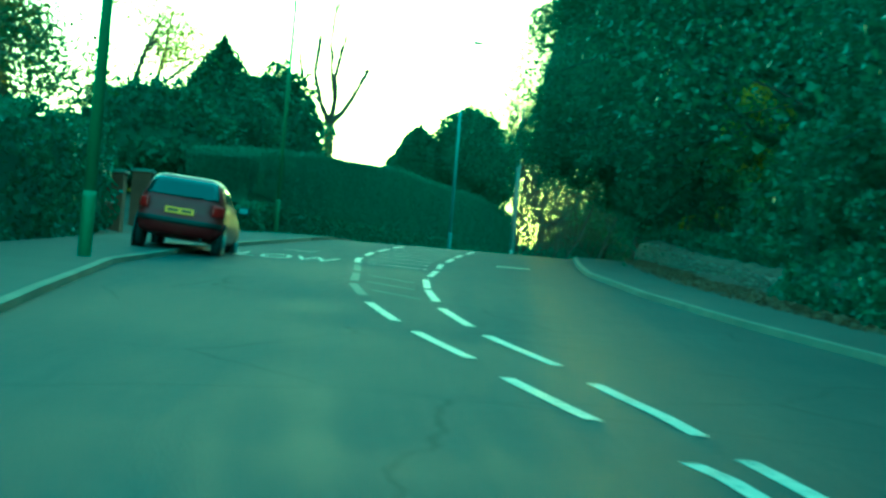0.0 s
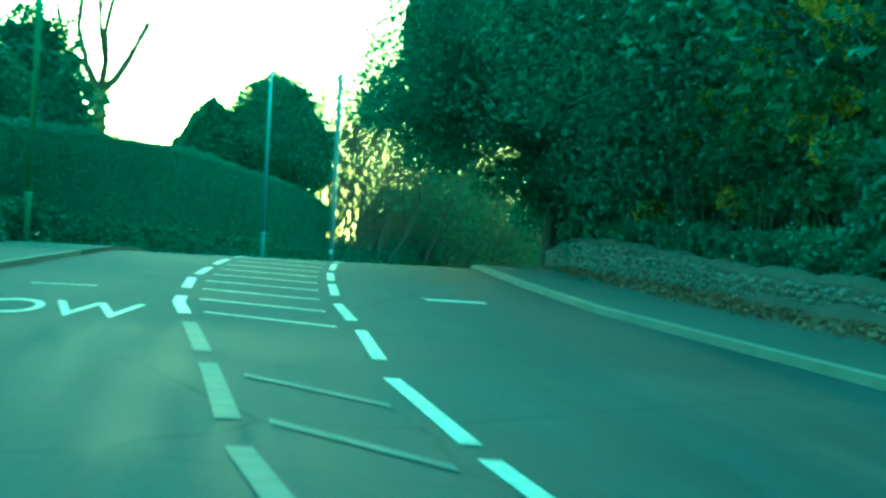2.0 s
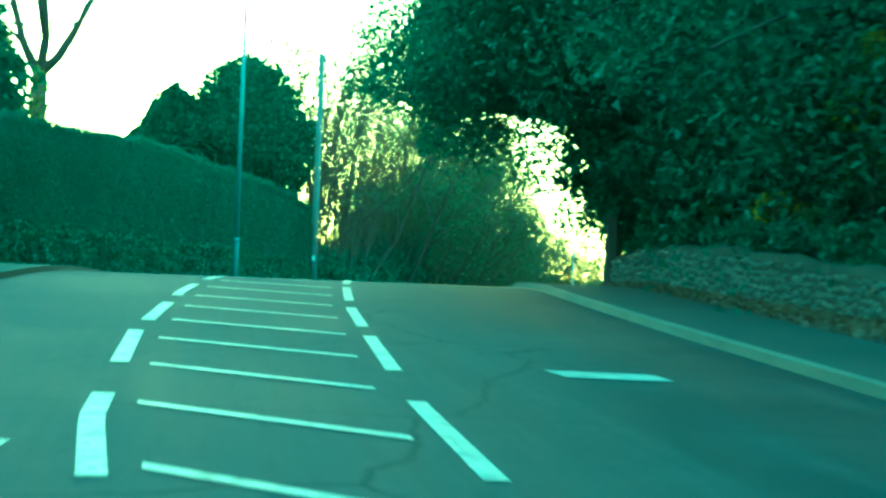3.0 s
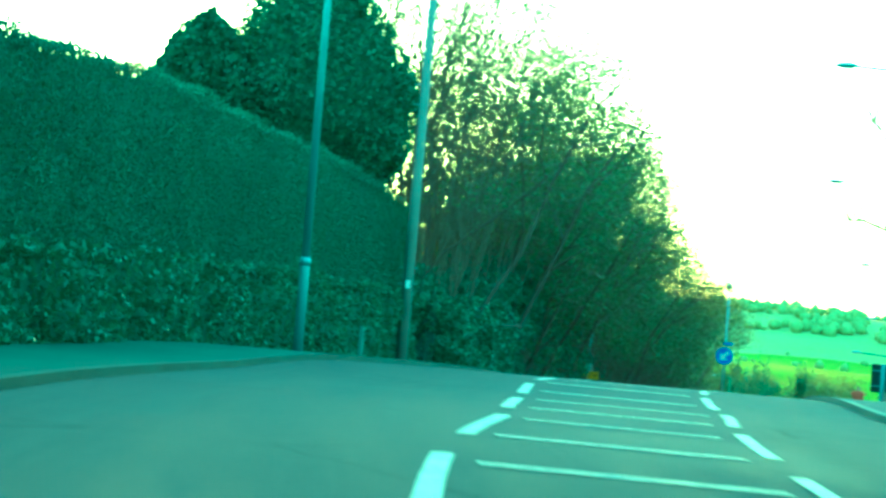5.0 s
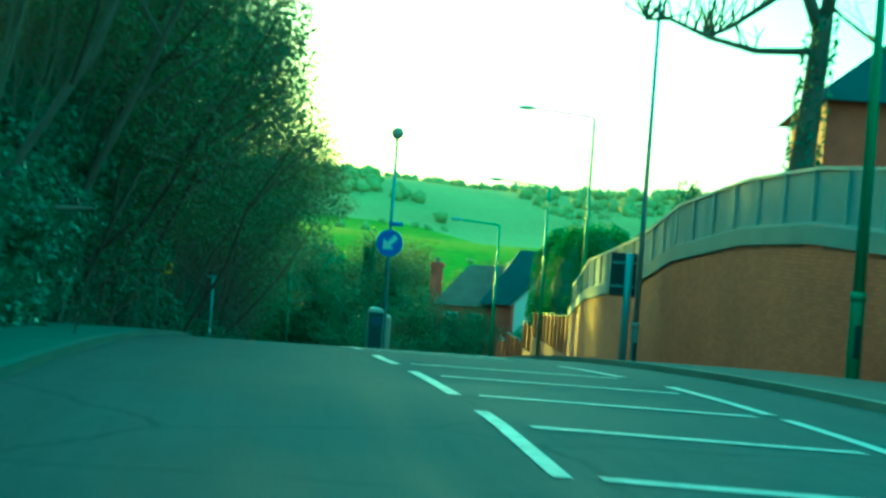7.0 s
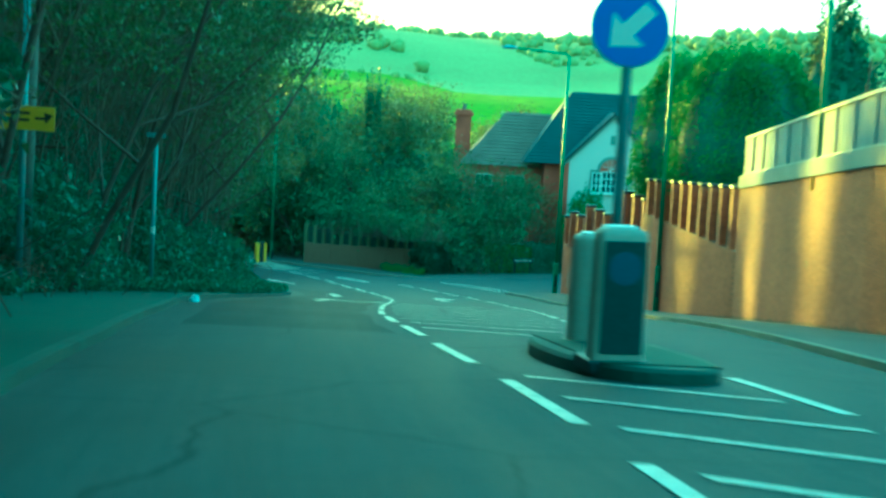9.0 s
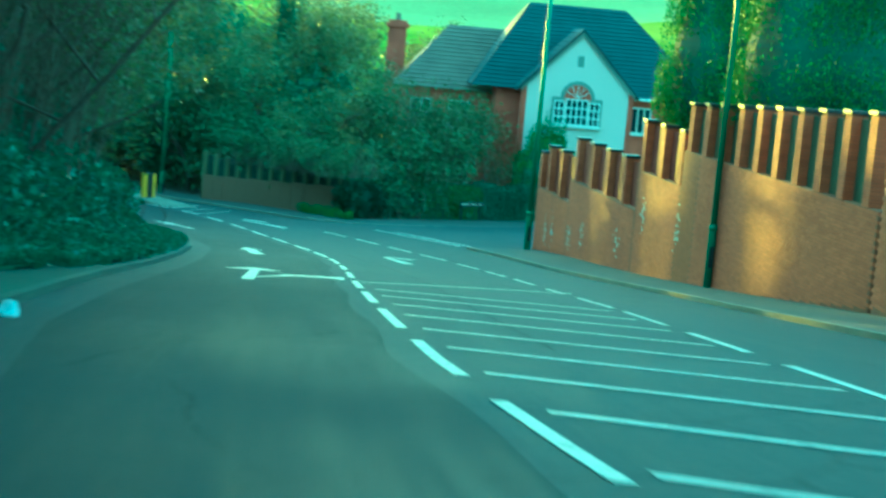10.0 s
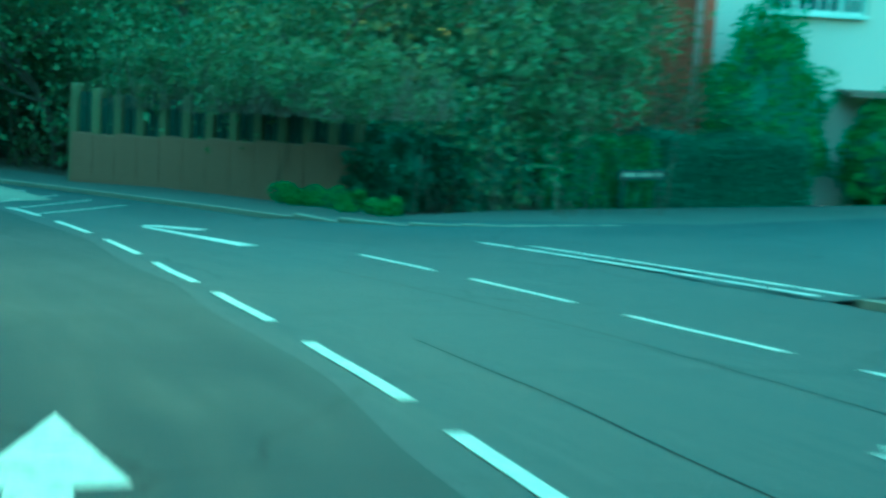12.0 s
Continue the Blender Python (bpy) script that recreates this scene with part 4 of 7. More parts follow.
leaves = leaf_mesh("leaf_litter", at_np(ls, lo_, KERB + 0.05 * rng.random(k)), 0.08, M["litter"])
tagged(leaves, "pale dry fallen leaves over the bank", "leaf litter", kind="stuff")

for i, (s, o, w, h, b) in enumerate([(60, 12.5, 8, 7, 3.5), (54, 12.0, 8, 9, 3.5), (46, 13.5, 8, 11, 1.5), (38, 14.5, 8, 12, 1.0), (56, 9.6, 7, 7, 3.2), (61, 8.9, 5.0, 4.4, 1.2), (56.5, 9.0, 4.6, 4.2, 1.0), (64.5, 9.6, 4.6, 4.6, 0.9), (58, 10.2, 5.4, 5.5, 0.1), (62.5, 10.6, 5.4, 5.5, 0.1), (53, 10.8, 5, 5.5, 0.1), (47.5, 11, 5, 5.5, 0.1)]):
    shaped("evergreen_tree", gp(s, o), (w, w * 0.85, h), "dense dark evergreen tree at the edge of the wood", M["conifer"], 42000, 0.1, top=0.75, group="trees in the wood", lump=0.3, trunk=b)

shaped("overhanging_yew", gp(60.5, 7.5), (8.8, 8.5, 7.5), "broad dark yew reaching out over the road", M["conifer"], 90000, 0.09, power=4.2, top=0.8, lump=0.14, trunk=3.15)

# the low flint wall at the foot of the bank
M["flint"] = material("knapped_flint", (0.135, 0.12, 0.09), 0.3, spread=0.85, scale=30, bump=0.5, fine=45, obj=0.5, island=0.5, spec=0.6)
M["flint_mortar"] = material("pale_lime_mortar", (0.07, 0.058, 0.036), 0.92, spread=0.35, scale=20, bump=0.5, fine=60)
flint_wall = empty("wall_flint", Matrix.Identity(4), "", "", kind="structure")
tagged(flint_wall, "low flint rubble wall with a rounded mortar top", "wall")
FLINT_TOP = [(14, 0.55), (30, 0.6), (44, 0.62), (52, 0.8), (57, 0.76), (60.5, 0.66), (61.3, 0.3)]
fs_ = np.linspace(14, 61.3, 120)
ft_ = ramp1(fs_, FLINT_TOP) + 0.025 * np.sin(fs_ * 2.3) + 0.02 * np.sin(fs_ * 5.1)
rows = [at_np(fs_, 7.44, -0.3), at_np(fs_, 7.46, ft_ - 0.12), at_np(fs_, 7.52, ft_ - 0.03), at_np(fs_, 7.64, ft_), at_np(fs_, 7.78, ft_ - 0.04), at_np(fs_, 7.84, ft_ - 0.14), at_np(fs_, 7.86, -0.3)]
nf = len(fs_)
fq = [(r * nf + i, r * nf + i + 1, (r + 1) * nf + i + 1, (r + 1) * nf + i) for r in range(6) for i in range(nf - 1)]
fq += [(0, nf, 5 * nf, 6 * nf), (nf, 2 * nf, 4 * nf, 5 * nf), (nf - 1, 7 * nf - 1, 6 * nf - 1, 2 * nf - 1), (2 * nf - 1, 6 * nf - 1, 5 * nf - 1, 3 * nf - 1)]
mesh_np("mortar_bed", np.concatenate(rows), np.array(fq), M["flint_mortar"], flint_wall, smooth=False)
fr = random.Random(31)
stones = []
h = 0.02
while h < 0.76:
    x = 14.0 + fr.random() * 0.2
    while x < 61.2:
        w = fr.uniform(0.08, 0.22)
        if h + 0.05 < float(ramp1(x, FLINT_TOP)) - 0.07 and fr.random() < 0.93:
            stones.append((x + w / 2, h + fr.uniform(-0.035, 0.035), w, fr.uniform(0.06, 0.125)))
        x += w + fr.uniform(0.01, 0.03)
    h += 0.098


def flint_bm(seed):
    """One knapped stone, about a unit wide, rough and rounded."""
    q = random.Random(seed)
    b = bmesh.new()
    bmesh.ops.create_icosphere(b, subdivisions=1, radius=0.5)
    for v in b.verts:
        v.co = v.co * (1 + q.uniform(-0.2, 0.22))
        v.co.x = max(-0.34, v.co.x)
    return b


def flint_m(x, z, w, hh):
    """The pose of a stone in the wall's face; its own y runs along the road."""
    m_ = put(x, 7.46, z, fr.uniform(-6, 6))
    return m_ @ pose(0, 0, 0, fr.uniform(-15, 15)) @ Matrix.Diagonal((0.11, w * 1.02, hh * 1.08, 1))


forms = []
for i in range(8):
    o = part("flint", flint_bm(i), M["flint"], flint_wall)
    forms.append(o.data)
    bpy.data.objects.remove(o)
near_ = sorted(range(len(stones)), key=lambda i: abs(stones[i][0] - 52))[:300]
for i in near_:
    o = new("flint", forms[i % 8])
    o.parent = flint_wall
    o.matrix_basis = flint_m(*stones[i])
vv, ff = [], []
base_v = [np.array([v.co[:] for v in f.vertices]) for f in forms]
base_f = [np.array([p.vertices[:] for p in f.polygons]) for f in forms]
done, k = set(near_), 0
for i, st in enumerate(stones):
    if i not in done:
        mm = np.array(flint_m(*st))
        bv_ = base_v[i % 8]
        vv.append(bv_ @ mm[:3, :3].T + mm[:3, 3])
        ff.append(base_f[i % 8] + k)
        k += len(bv_)
mesh_np("flintwork", np.concatenate(vv), np.concatenate(ff), M["flint"], flint_wall)["kind"] = "stuff"

thicket("wall_ivy", 14, 61, 7.8, 8.3, 0.5, "ivy hanging over the top of the flint wall", M["ivy"], 30000, 0.085, base=lambda s, o: 0.55 + 0 * s, clumps=300, size=0.26)
thicket("wall_ivy", 6, 31, 7.3, 7.6, 0.6, "ivy hanging over the top of the flint wall", M["ivy"], 22000, 0.09, clumps=170, size=0.3)

# --- left of the road at the start
shaped("evergreen_tree", gp(36, -13), (9, 8, 13), "large dense evergreen broadleaf tree", M["broad"], 16000, 0.2, top=0.7, lump=0.25, group="trees in the garden", trunk=1.0)
tree("garden_tree", gp(42, -9.5), 9.5, 5, "broadleaf tree with ragged sunlit leaves", M["broad"], leaves=42000, leaf=0.12, radius=0.22, cloud=0.5, group="trees in the garden", spread=0.75)
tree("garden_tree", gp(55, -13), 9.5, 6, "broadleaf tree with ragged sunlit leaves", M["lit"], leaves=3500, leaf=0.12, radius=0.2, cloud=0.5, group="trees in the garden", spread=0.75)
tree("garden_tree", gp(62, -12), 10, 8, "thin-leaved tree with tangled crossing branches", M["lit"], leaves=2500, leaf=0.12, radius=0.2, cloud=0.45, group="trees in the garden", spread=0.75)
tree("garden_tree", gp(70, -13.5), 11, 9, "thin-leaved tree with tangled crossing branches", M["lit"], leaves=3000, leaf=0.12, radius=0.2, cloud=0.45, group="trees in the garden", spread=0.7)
shaped("cypress", gp(64, -8.1), (5.2, 4.4, 6.2), "dark green pointed garden cypress", M["conifer"], 16000, 0.15, power=2.0, top=0.1, lump=0.08)
shaped("yew", gp(69, -7.4), (4.4, 4.0, 6.0), "dark rounded yew tree behind the hedge", M["conifer"], 9000, 0.2, power=2.2, top=0.6, lump=0.15)
shaped("yew", gp(58, -9), (6, 4.0, 3.8), "dark rounded yew tree behind the hedge", M["conifer"], 8000, 0.2, power=2.4, top=0.7, lump=0.15)
def limbed(name, p, rz, label, trunk, limbs, knob=True, whips=6, reach=1.0, ivy=0, group=""):
    """A bare tree with drawn limbs: trunk and limbs as points with radii; thin whips grow along the limbs."""
    e = empty(name, pose(*p, 0, 0, rz), label, "tree", group)
    q = random.Random(4)
    part("trunk", tube([t[:3] for t in trunk], [t[3] for t in trunk], 10), M["bark"], e, smooth=True)
    fine = []
    for r0, pts in limbs:
        w = [Vector(v) for v in pts]
        rr = [r0 * (1 - 0.62 * i / (len(w) - 1)) for i in range(len(w))]
        if knob:
            rr[-1] = rr[-2] * 1.15
        part("limb", tube(w, rr, 8), M["bark"], e, smooth=True)
        for u, v in zip(w[1:], w[2:] + [w[-1]]):
            for _ in range(whips):
                a_ = u.lerp(v, q.random())
                d = Vector((q.gauss(0, 0.4), q.gauss(0, 0.35), q.uniform(0.2, 1.3))) * reach
                m_ = a_ + d * 0.6
                t_ = m_ + Vector((q.gauss(0, 0.15), q.gauss(0, 0.12), abs(d.z) * 0.6))
                fine += [(a_, m_, 0.026, 0.018), (m_, t_, 0.018, 0.008), (m_, m_ + Vector((q.gauss(0, 0.3), q.gauss(0, 0.3), 0.35 * reach)), 0.01, 0.005)]
    segments("twig_mass", fine, M["twig"], e, 4)["kind"] = "stuff"
    if ivy:
        u = rng.random(ivy)
        zz = np.interp(u, [0, 1], [trunk[0][2], trunk[-1][2]])
        rad = np.interp(zz, [t[2] for t in trunk], [t[3] for t in trunk]) + 0.1
        a_ = rng.random(ivy) * 6.283
        xx, yy = (np.interp(zz, [t[2] for t in trunk], [t[k] for t in trunk]) for k in (0, 1))
        leaf_mesh("ivy", np.stack([xx + rad * np.cos(a_), yy + rad * np.sin(a_), zz], -1), 0.1, M["ivy"], e)
    return e


q = gxy_p(-5.6, 81.0)
z0 = 9.6 - q[2]
limbed("bare_tree", q, 0, "bare pollarded tree with crooked knobbly limbs", [(0, 0, -0.3, 0.3), (0.03, 0, z0 * 0.5, 0.24), (0, 0.05, z0, 0.22), (0.0, 0.05, z0 + 0.3, 0.14)],
       [(r0, [(x, y, z + z0) for x, y, z in pts]) for r0, pts in (
           (0.17, [(0, 0, 0), (0.5, 0.1, 0.55), (0.95, -0.1, 1.3), (1.15, 0, 1.75), (1.5, 0, 2.5)]),
           (0.16, [(0, 0, 0), (0.12, 0.2, 1.2), (0.05, 0.1, 2.2), (0.3, 0, 3.6)]),
           (0.1, [(0.1, 0, 1.1), (-0.1, -0.3, 2.3), (-0.25, -0.2, 3.6), (-0.15, -0.2, 5.2)]),
           (0.16, [(0, 0, -0.1), (-0.5, -0.1, 0.9), (-0.9, 0.2, 2.3), (-0.8, 0.3, 3.9)]),
           (0.1, [(-0.5, -0.1, 0.9), (-1.3, -0.3, 1.6), (-1.6, -0.3, 2.8)]))])
hedge_run("garden_hedge", 14, 41, -6.4, 1.6, 0.0, lambda s: 2.3 + 0.2 * np.sin(s * 0.8), "overgrown dark laurel hedge behind the footway", M["ivy"], 160, 0.13, 0.25)
hedge_run("tall_hedge", 54, 97.6, -4.6, 2.2, 1.2, lambda s: ramp1(s, [(54, 2.4), (62, 3.0), (66, 3.4), (72, 3.75), (78, 4.1), (84, 4.15), (90, 4.3), (97, 4.2)]), "tall clipped hedge above an ivy-grown bank", M["hedge"], 1150, 0.045, 0.045)
hedge_run("ivy_wall", 52, 99, -4.3, 0.6, 0.0, lambda s: ramp1(s, [(52, 0.8), (70, 1.15), (84, 1.5), (99, 1.9)]), "ivy growing thickly over the low bank wall", M["ivy"], 300, 0.1, 0.1)
for x, y, size, low, top, lab in ((-1.75, 96.0, (3.7, 3.8, 5.2), 6.2, 0.5, "dense dark clipped evergreen with a pointed top"), (1.0, 97.0, (5.4, 5.4, 6.4), 6.4, 0.75, "dense dark clipped evergreen, dome-shaped")):
    q = gxy_p(x, y)
    shaped("clipped_tree", q, size, lab, M["conifer"], 32000, 0.12, power=2.05, top=top, lump=0.07, trunk=low - q[2])

# --- the bare hedgerow down the left side, its crowns leaning over the road
r_ = random.Random(3)
for i in range(30):
    s = 99.5 + 2.4 * i + r_.uniform(-0.8, 0.8)
    near_row = i % 2 == 0
    o = (-4.4 if near_row else -6.8) + r_.uniform(-0.4, 0.4) - (0.6 if s < 103 else 0) - (1.0 if s > 150 else 0)
    h = ramp1(s, [(98, 13), (103, 15.5), (112, 17), (124, 17), (132, 14.5), (150, 13), (172, 11)]) + r_.uniform(-1, 1)
    ln = (0.3 if near_row else 0.12) * float(smooth(99, 106, s)) + 0.13 * float(smooth(111, 116, s) * smooth(134, 126, s))
    tree("hedgerow_tree", gp(s, o), float(h), 100 + i, "twiggy winter hedgerow tree with thin dull leaves", M["broad"], leaves=int(ramp1(s, [(101, 1000), (106, 2400), (111, 6000), (115, 13000), (120, 17000), (124, 17000), (140, 11000)])), leaf=0.095, slim=0.011, radius=0.1 if s < 122 else 0.075, cloud=0.4, pruned=True, group="hedgerow trees", levels=5, kids=(9, 5, 4, 4) if s > 128 else (12, 7, 5, 4) if s > 117 else (7, 5, 3, 3), spread=0.62, up=0.4, first=0.16, length=0.6, lean=(0.93 * ln, -0.37 * ln))
for i, (s, o, h) in enumerate([(114.5, -3.9, 10), (118, -3.7, 9.5), (121.5, -3.6, 9), (125, -3.6, 8)]):
    tree("hedgerow_tree", gp(s, o), h, 170 + i, "twiggy hedgerow tree reaching over the footway", M["broad"], leaves=9000, leaf=0.095, slim=0.011, radius=0.08, cloud=0.4, pruned=True, group="hedgerow trees", levels=5, kids=(11, 6, 5, 4), spread=0.7, up=0.3, first=0.12, length=0.6, lean=(0.3, -0.12))
thicket("hedgerow_undergrowth", 98.5, 124, -8.5, -3.7, lambda s, o: ramp1(s, [(98, 1.8), (108, 2.4), (116, 4.5)]), "dark tangled evergreen undergrowth beneath bare trees", M["ivy"], 55000, 0.13, base=lambda s, o: gz_at(s, o), clumps=330, size=0.85, twigs=2500)
thicket("hedgerow_undergrowth", 124, 180, -11, -4.0, lambda s, o: 1.4 + 0.8 * (-4 - o), "dark ivy and brambles over the wooded bank", M["ivy"], 110000, 0.14, base=lambda s, o: gz_at(s, o), clumps=520, size=0.9, twigs=2500)
for i, (s, o) in enumerate([ (144, -13), (155, -13), (166, -12), (176, -10.5), (186, -9), (196, -9), (207, -8.5), (218, -8.5), (228, -8)]):
    shaped("ivy_clad_tree", gp(s, o), (8.5, 7, 11 + (i * 7) % 4), "broad ivy-clad tree on the shaded bank", M["ivy"], 10000, 0.22, top=0.75, lump=0.3, group="ivy-clad trees on the bank")
for i, (s, o) in enumerate([(174, -6.5), (180, -5.5), (187, -5.2), (194, -5.5), (201, -5), (209, -5)]):
    tree("hedgerow_tree", gp(s, o), 10, 130 + i, "spreading bare tree leaning over the road", M["broad"], leaves=9000, leaf=0.12, radius=0.16, cloud=0.45, pruned=True, group="hedgerow trees", levels=5, kids=(8, 6, 4, 3), spread=0.68, up=0.2, first=0.15, length=0.58, lean=(0.15, 0))
thicket("bank_undergrowth", 178, 232, -9, -3.6, lambda s, o: 2.4 + 0 * s, "dark ivy and brambles along the footway", M["ivy"], 60000, 0.14, base=lambda s, o: gz_at(s, o), clumps=320, size=0.8, twigs=1500)
k = 60000
vs_ = 134 + 52 * rng.random(k)
vu = rng.random(k)
lumpy = 0.5 + 0.3 * np.sin(vs_ * 1.3) + 0.25 * np.sin(vs_ * 3.1 + 1)
vo_ = ramp1(vs_, LEFT) - 0.15 - 1.9 * smooth(152, 136, vs_) - 2.4 * vu
ivy_edge = leaf_mesh("verge_ivy", at_np(vs_, vo_, 0.1 + (0.15 + 0.5 * smooth(0.1, 0.9, vu) * (0.6 + lumpy)) * rng.random(k) ** 0.6), 0.12, M["ivy"])
tagged(ivy_edge, "low ivy and dead leaves spilling to the kerb", "undergrowth", kind="stuff")
k = 5000
vs_ = 120 + 70 * rng.random(k)
fall = leaf_mesh("fallen_leaves", at_np(vs_, ramp1(vs_, LEFT) - 1.9 - 1.2 * rng.random(k), 0.14 + 0.5 * rng.random(k) ** 2), 0.08, M["litter"])
tagged(fall, "pale dry fallen leaves along the footway", "leaf litter", kind="stuff")


def upright_stems(name, s0, s1, o0, o1, h0, h1, count, label):
    """Coppice stems: many thin uprights that bend a little towards the light over the road."""
    seg = []
    for _ in range(count):
        s, o, h = s0 + (s1 - s0) * rng.random(), o0 + (o1 - o0) * rng.random(), h0 + (h1 - h0) * rng.random()
        p = np.array(gp(s, o))
        d = np.array([rng.normal() * 0.1 + 0.08, rng.normal() * 0.1 - 0.03, 1.0])
        r = 0.018 + 0.03 * rng.random()
        n = 6
        for i in range(n):
            q = p + d * h / n
            seg.append((p, q, r * (1 - i / (n + 0.6)), r * (1 - (i + 1) / (n + 0.6))))
            if i > 1:
                for _k in range(3):
                    u = p + (q - p) * rng.random()
                    w = u + unit(1)[0] * [0.7, 0.7, 0.35] + [0.1, 0, 0.7 + 0.5 * rng.random()]
                    seg.append((u, w, r * 0.4, 0.004))
            p = q
            d = d + np.array([rng.normal() * 0.07 + 0.025, rng.normal() * 0.07, 0])
    ends = np.array([g[1] for g in seg])
    ok = free(ends) & free(ends + [1.1, -0.4, 0]) & free(np.array([g[0] for g in seg]) + [1.1, -0.4, 0])
    ob = segments(name, [g for g, k in zip(seg, ok) if k], M["twig"], None, 3)
    tagged(ob, label, "undergrowth", kind="stuff")


thicket("hedgerow_ivy", 98.5, 128, -5.4, -3.2, lambda s, o: ramp1(s, [(98, 1.6), (106, 2.6), (112, 4.6), (118, 6.0)]), "dense ivy climbing through the hedgerow", M["ivy"], 78000, 0.12, base=lambda s, o: gz_at(s, o), clumps=300, size=0.7)
upright_stems("coppice_stems", 98.5, 112, -8.5, -3.8, 8, 15, 165, "tall thin bare stems at the hedge end")
upright_stems("coppice_stems", 108, 128, -7.5, -3.6, 5, 12, 200, "thin upright bare stems crowding the hedgerow")
upright_stems("coppice_stems", 128, 178, -9, -4.2, 4, 9, 420, "thin upright bare stems on the wooded bank")

# --- beyond the junction
thicket("brown_shrubs", 194, 216, 12.6, 17, 3.6, "brown and green garden shrubs behind the fence", M["hazy"], 60000, 0.14, clumps=300, size=0.9, twigs=2600)
thicket("brown_shrubs", 212, 250, 2.0, 16, 4.5, "tangled brown shrubs where the road bends away", M["broad"], 60000, 0.16, clumps=340, size=1.1, twigs=2600)
for i, (x, y, h) in enumerate([(50.8, 193.2, 6), (50.4, 196, 6.5), (52.8, 192.8, 6), (53.5, 197, 7), (48.6, 200, 7.5), (47, 204.5, 8), (50.5, 203, 8), (44.5, 209, 10), (49, 210, 11), (41, 214, 12), (46, 217, 13), (37, 219, 13), (42, 223, 14), (33, 225, 14), (38, 230, 14.5), (28, 230, 14), (23, 234, 14), (33, 236, 14.5), (47, 228, 13), (18, 238, 14)]):
    tree("garden_tree", gxy_p(x, y), h, 150 + i, "bare tree with hazy thin twigs past the junction", M["hazy"] if i < 12 else M["broad"], leaves=8000, leaf=0.14, radius=0.12, cloud=0.5, pruned=True, group="trees past the junction", levels=5, kids=(8, 5, 4, 3), spread=0.65, up=0.3, first=0.1, length=0.58)
for i, (x, y, w, h) in enumerate([(48, 208, 7, 8.5), (43.5, 213, 8, 10), (52, 214, 8, 8.5), (38, 219, 8, 11), (30, 224, 8, 12), (24, 230, 8, 12), (40, 226, 9, 11), (31, 234, 10, 12), (47, 221, 8, 9), (22, 242, 10, 12), (54, 206, 6, 5.5), (44, 236, 9, 10)]):
    shaped("ivy_clad_tree", gxy_p(x, y), (w, w * 0.8, h), "broad ivy-clad tree past the junction", M["ivy"], 12000, 0.2, top=0.7, lump=0.3, group="ivy-clad trees past the junction", trunk=0.6, solid=False)
for i, (x, y, h) in enumerate([(53, 207.5, 10), (57, 209.5, 10.5), (60.5, 214, 11), (50.5, 206, 10), (56, 216, 11), (49, 212, 11.5), (64, 208, 8), (62, 221, 11), (54, 224, 11), (72, 225, 10), (56, 240, 11), (86, 236, 9)]):
    tree("garden_tree", gxy_p(x, y), h, 190 + i, "bare tree with hazy twigs behind the houses", M["broad"], leaves=14000, leaf=0.14, radius=0.16, cloud=0.6, group="trees behind the houses", levels=5, kids=(8, 5, 4, 3), spread=0.6, up=0.3, first=0.12, length=0.58)


thicket("overhanging_twigs", 193.5, 203, 9.6, 11.2, lambda s, o: 1.3 + 0 * s, "brown twiggy growth hanging over the garden fence", M["hazy"], 16000, 0.09, base=lambda s, o: 1.85 + 0 * s, clumps=90, size=0.5, twigs=900)
thicket("wall_foot_weeds", 192.6, 196.5, 9.7, 10.3, lambda s, o: 0.3 + 0 * s, "low bright green weeds at the wall foot", M["clipped"], 5000, 0.06, base=lambda s, o: 0.06 + 0 * s, clumps=26, size=0.22)

# the added sun blockers themselves, tallest where hardly any view reaches them
r_ = random.Random(21)
for x, w in SUN_BLOCKERS:
    y = r_.uniform(222, 236) if x < 44 else r_.uniform(210, 219)
    h = r_.uniform(19.5, 21.5) if x < 41 else r_.uniform(14, 15.5) if x < 46 else r_.uniform(9.5, 11.0)
    shaped("ivy_clad_tree", gxy_p(x + (y - 210) * math.tan(SUN_AZ), y), (w * 1.2, w * 1.1, h), "slender tree added past the junction to block the sun", M["ivy"], 5000, 0.2, power=4, top=0.8, lump=0.3, group="ivy-clad trees past the junction")


def block_hedge(name, x, y, rz, size, label, mat, count, leaf):
    e = empty(name, pose(*gxy_p(x, y, 0.0), 0, 0, rz), label, "hedge")
    w, d, h = size
    pick = rng.random(count)
    p = np.c_[(rng.random(count) - 0.5) * w, (rng.random(count) - 0.5) * d, rng.random(count) * h]
    f = pick < 0.4
    p[f, 1] = -d / 2
    f = (pick >= 0.4) & (pick < 0.7)
    p[f, 2] = h
    f = (pick >= 0.7) & (pick < 0.85)
    p[f, 0] = np.where(rng.random(f.sum()) < 0.5, -w / 2, w / 2)
    p += rng.normal(size=p.shape) * 0.07 + 0.08 * np.sin(p[:, [1, 2, 0]] * 2.6 + x)
    leaf_mesh("foliage", p, leaf, mat, e)
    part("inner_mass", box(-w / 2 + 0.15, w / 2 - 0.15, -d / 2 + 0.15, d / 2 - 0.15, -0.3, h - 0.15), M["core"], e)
    return e


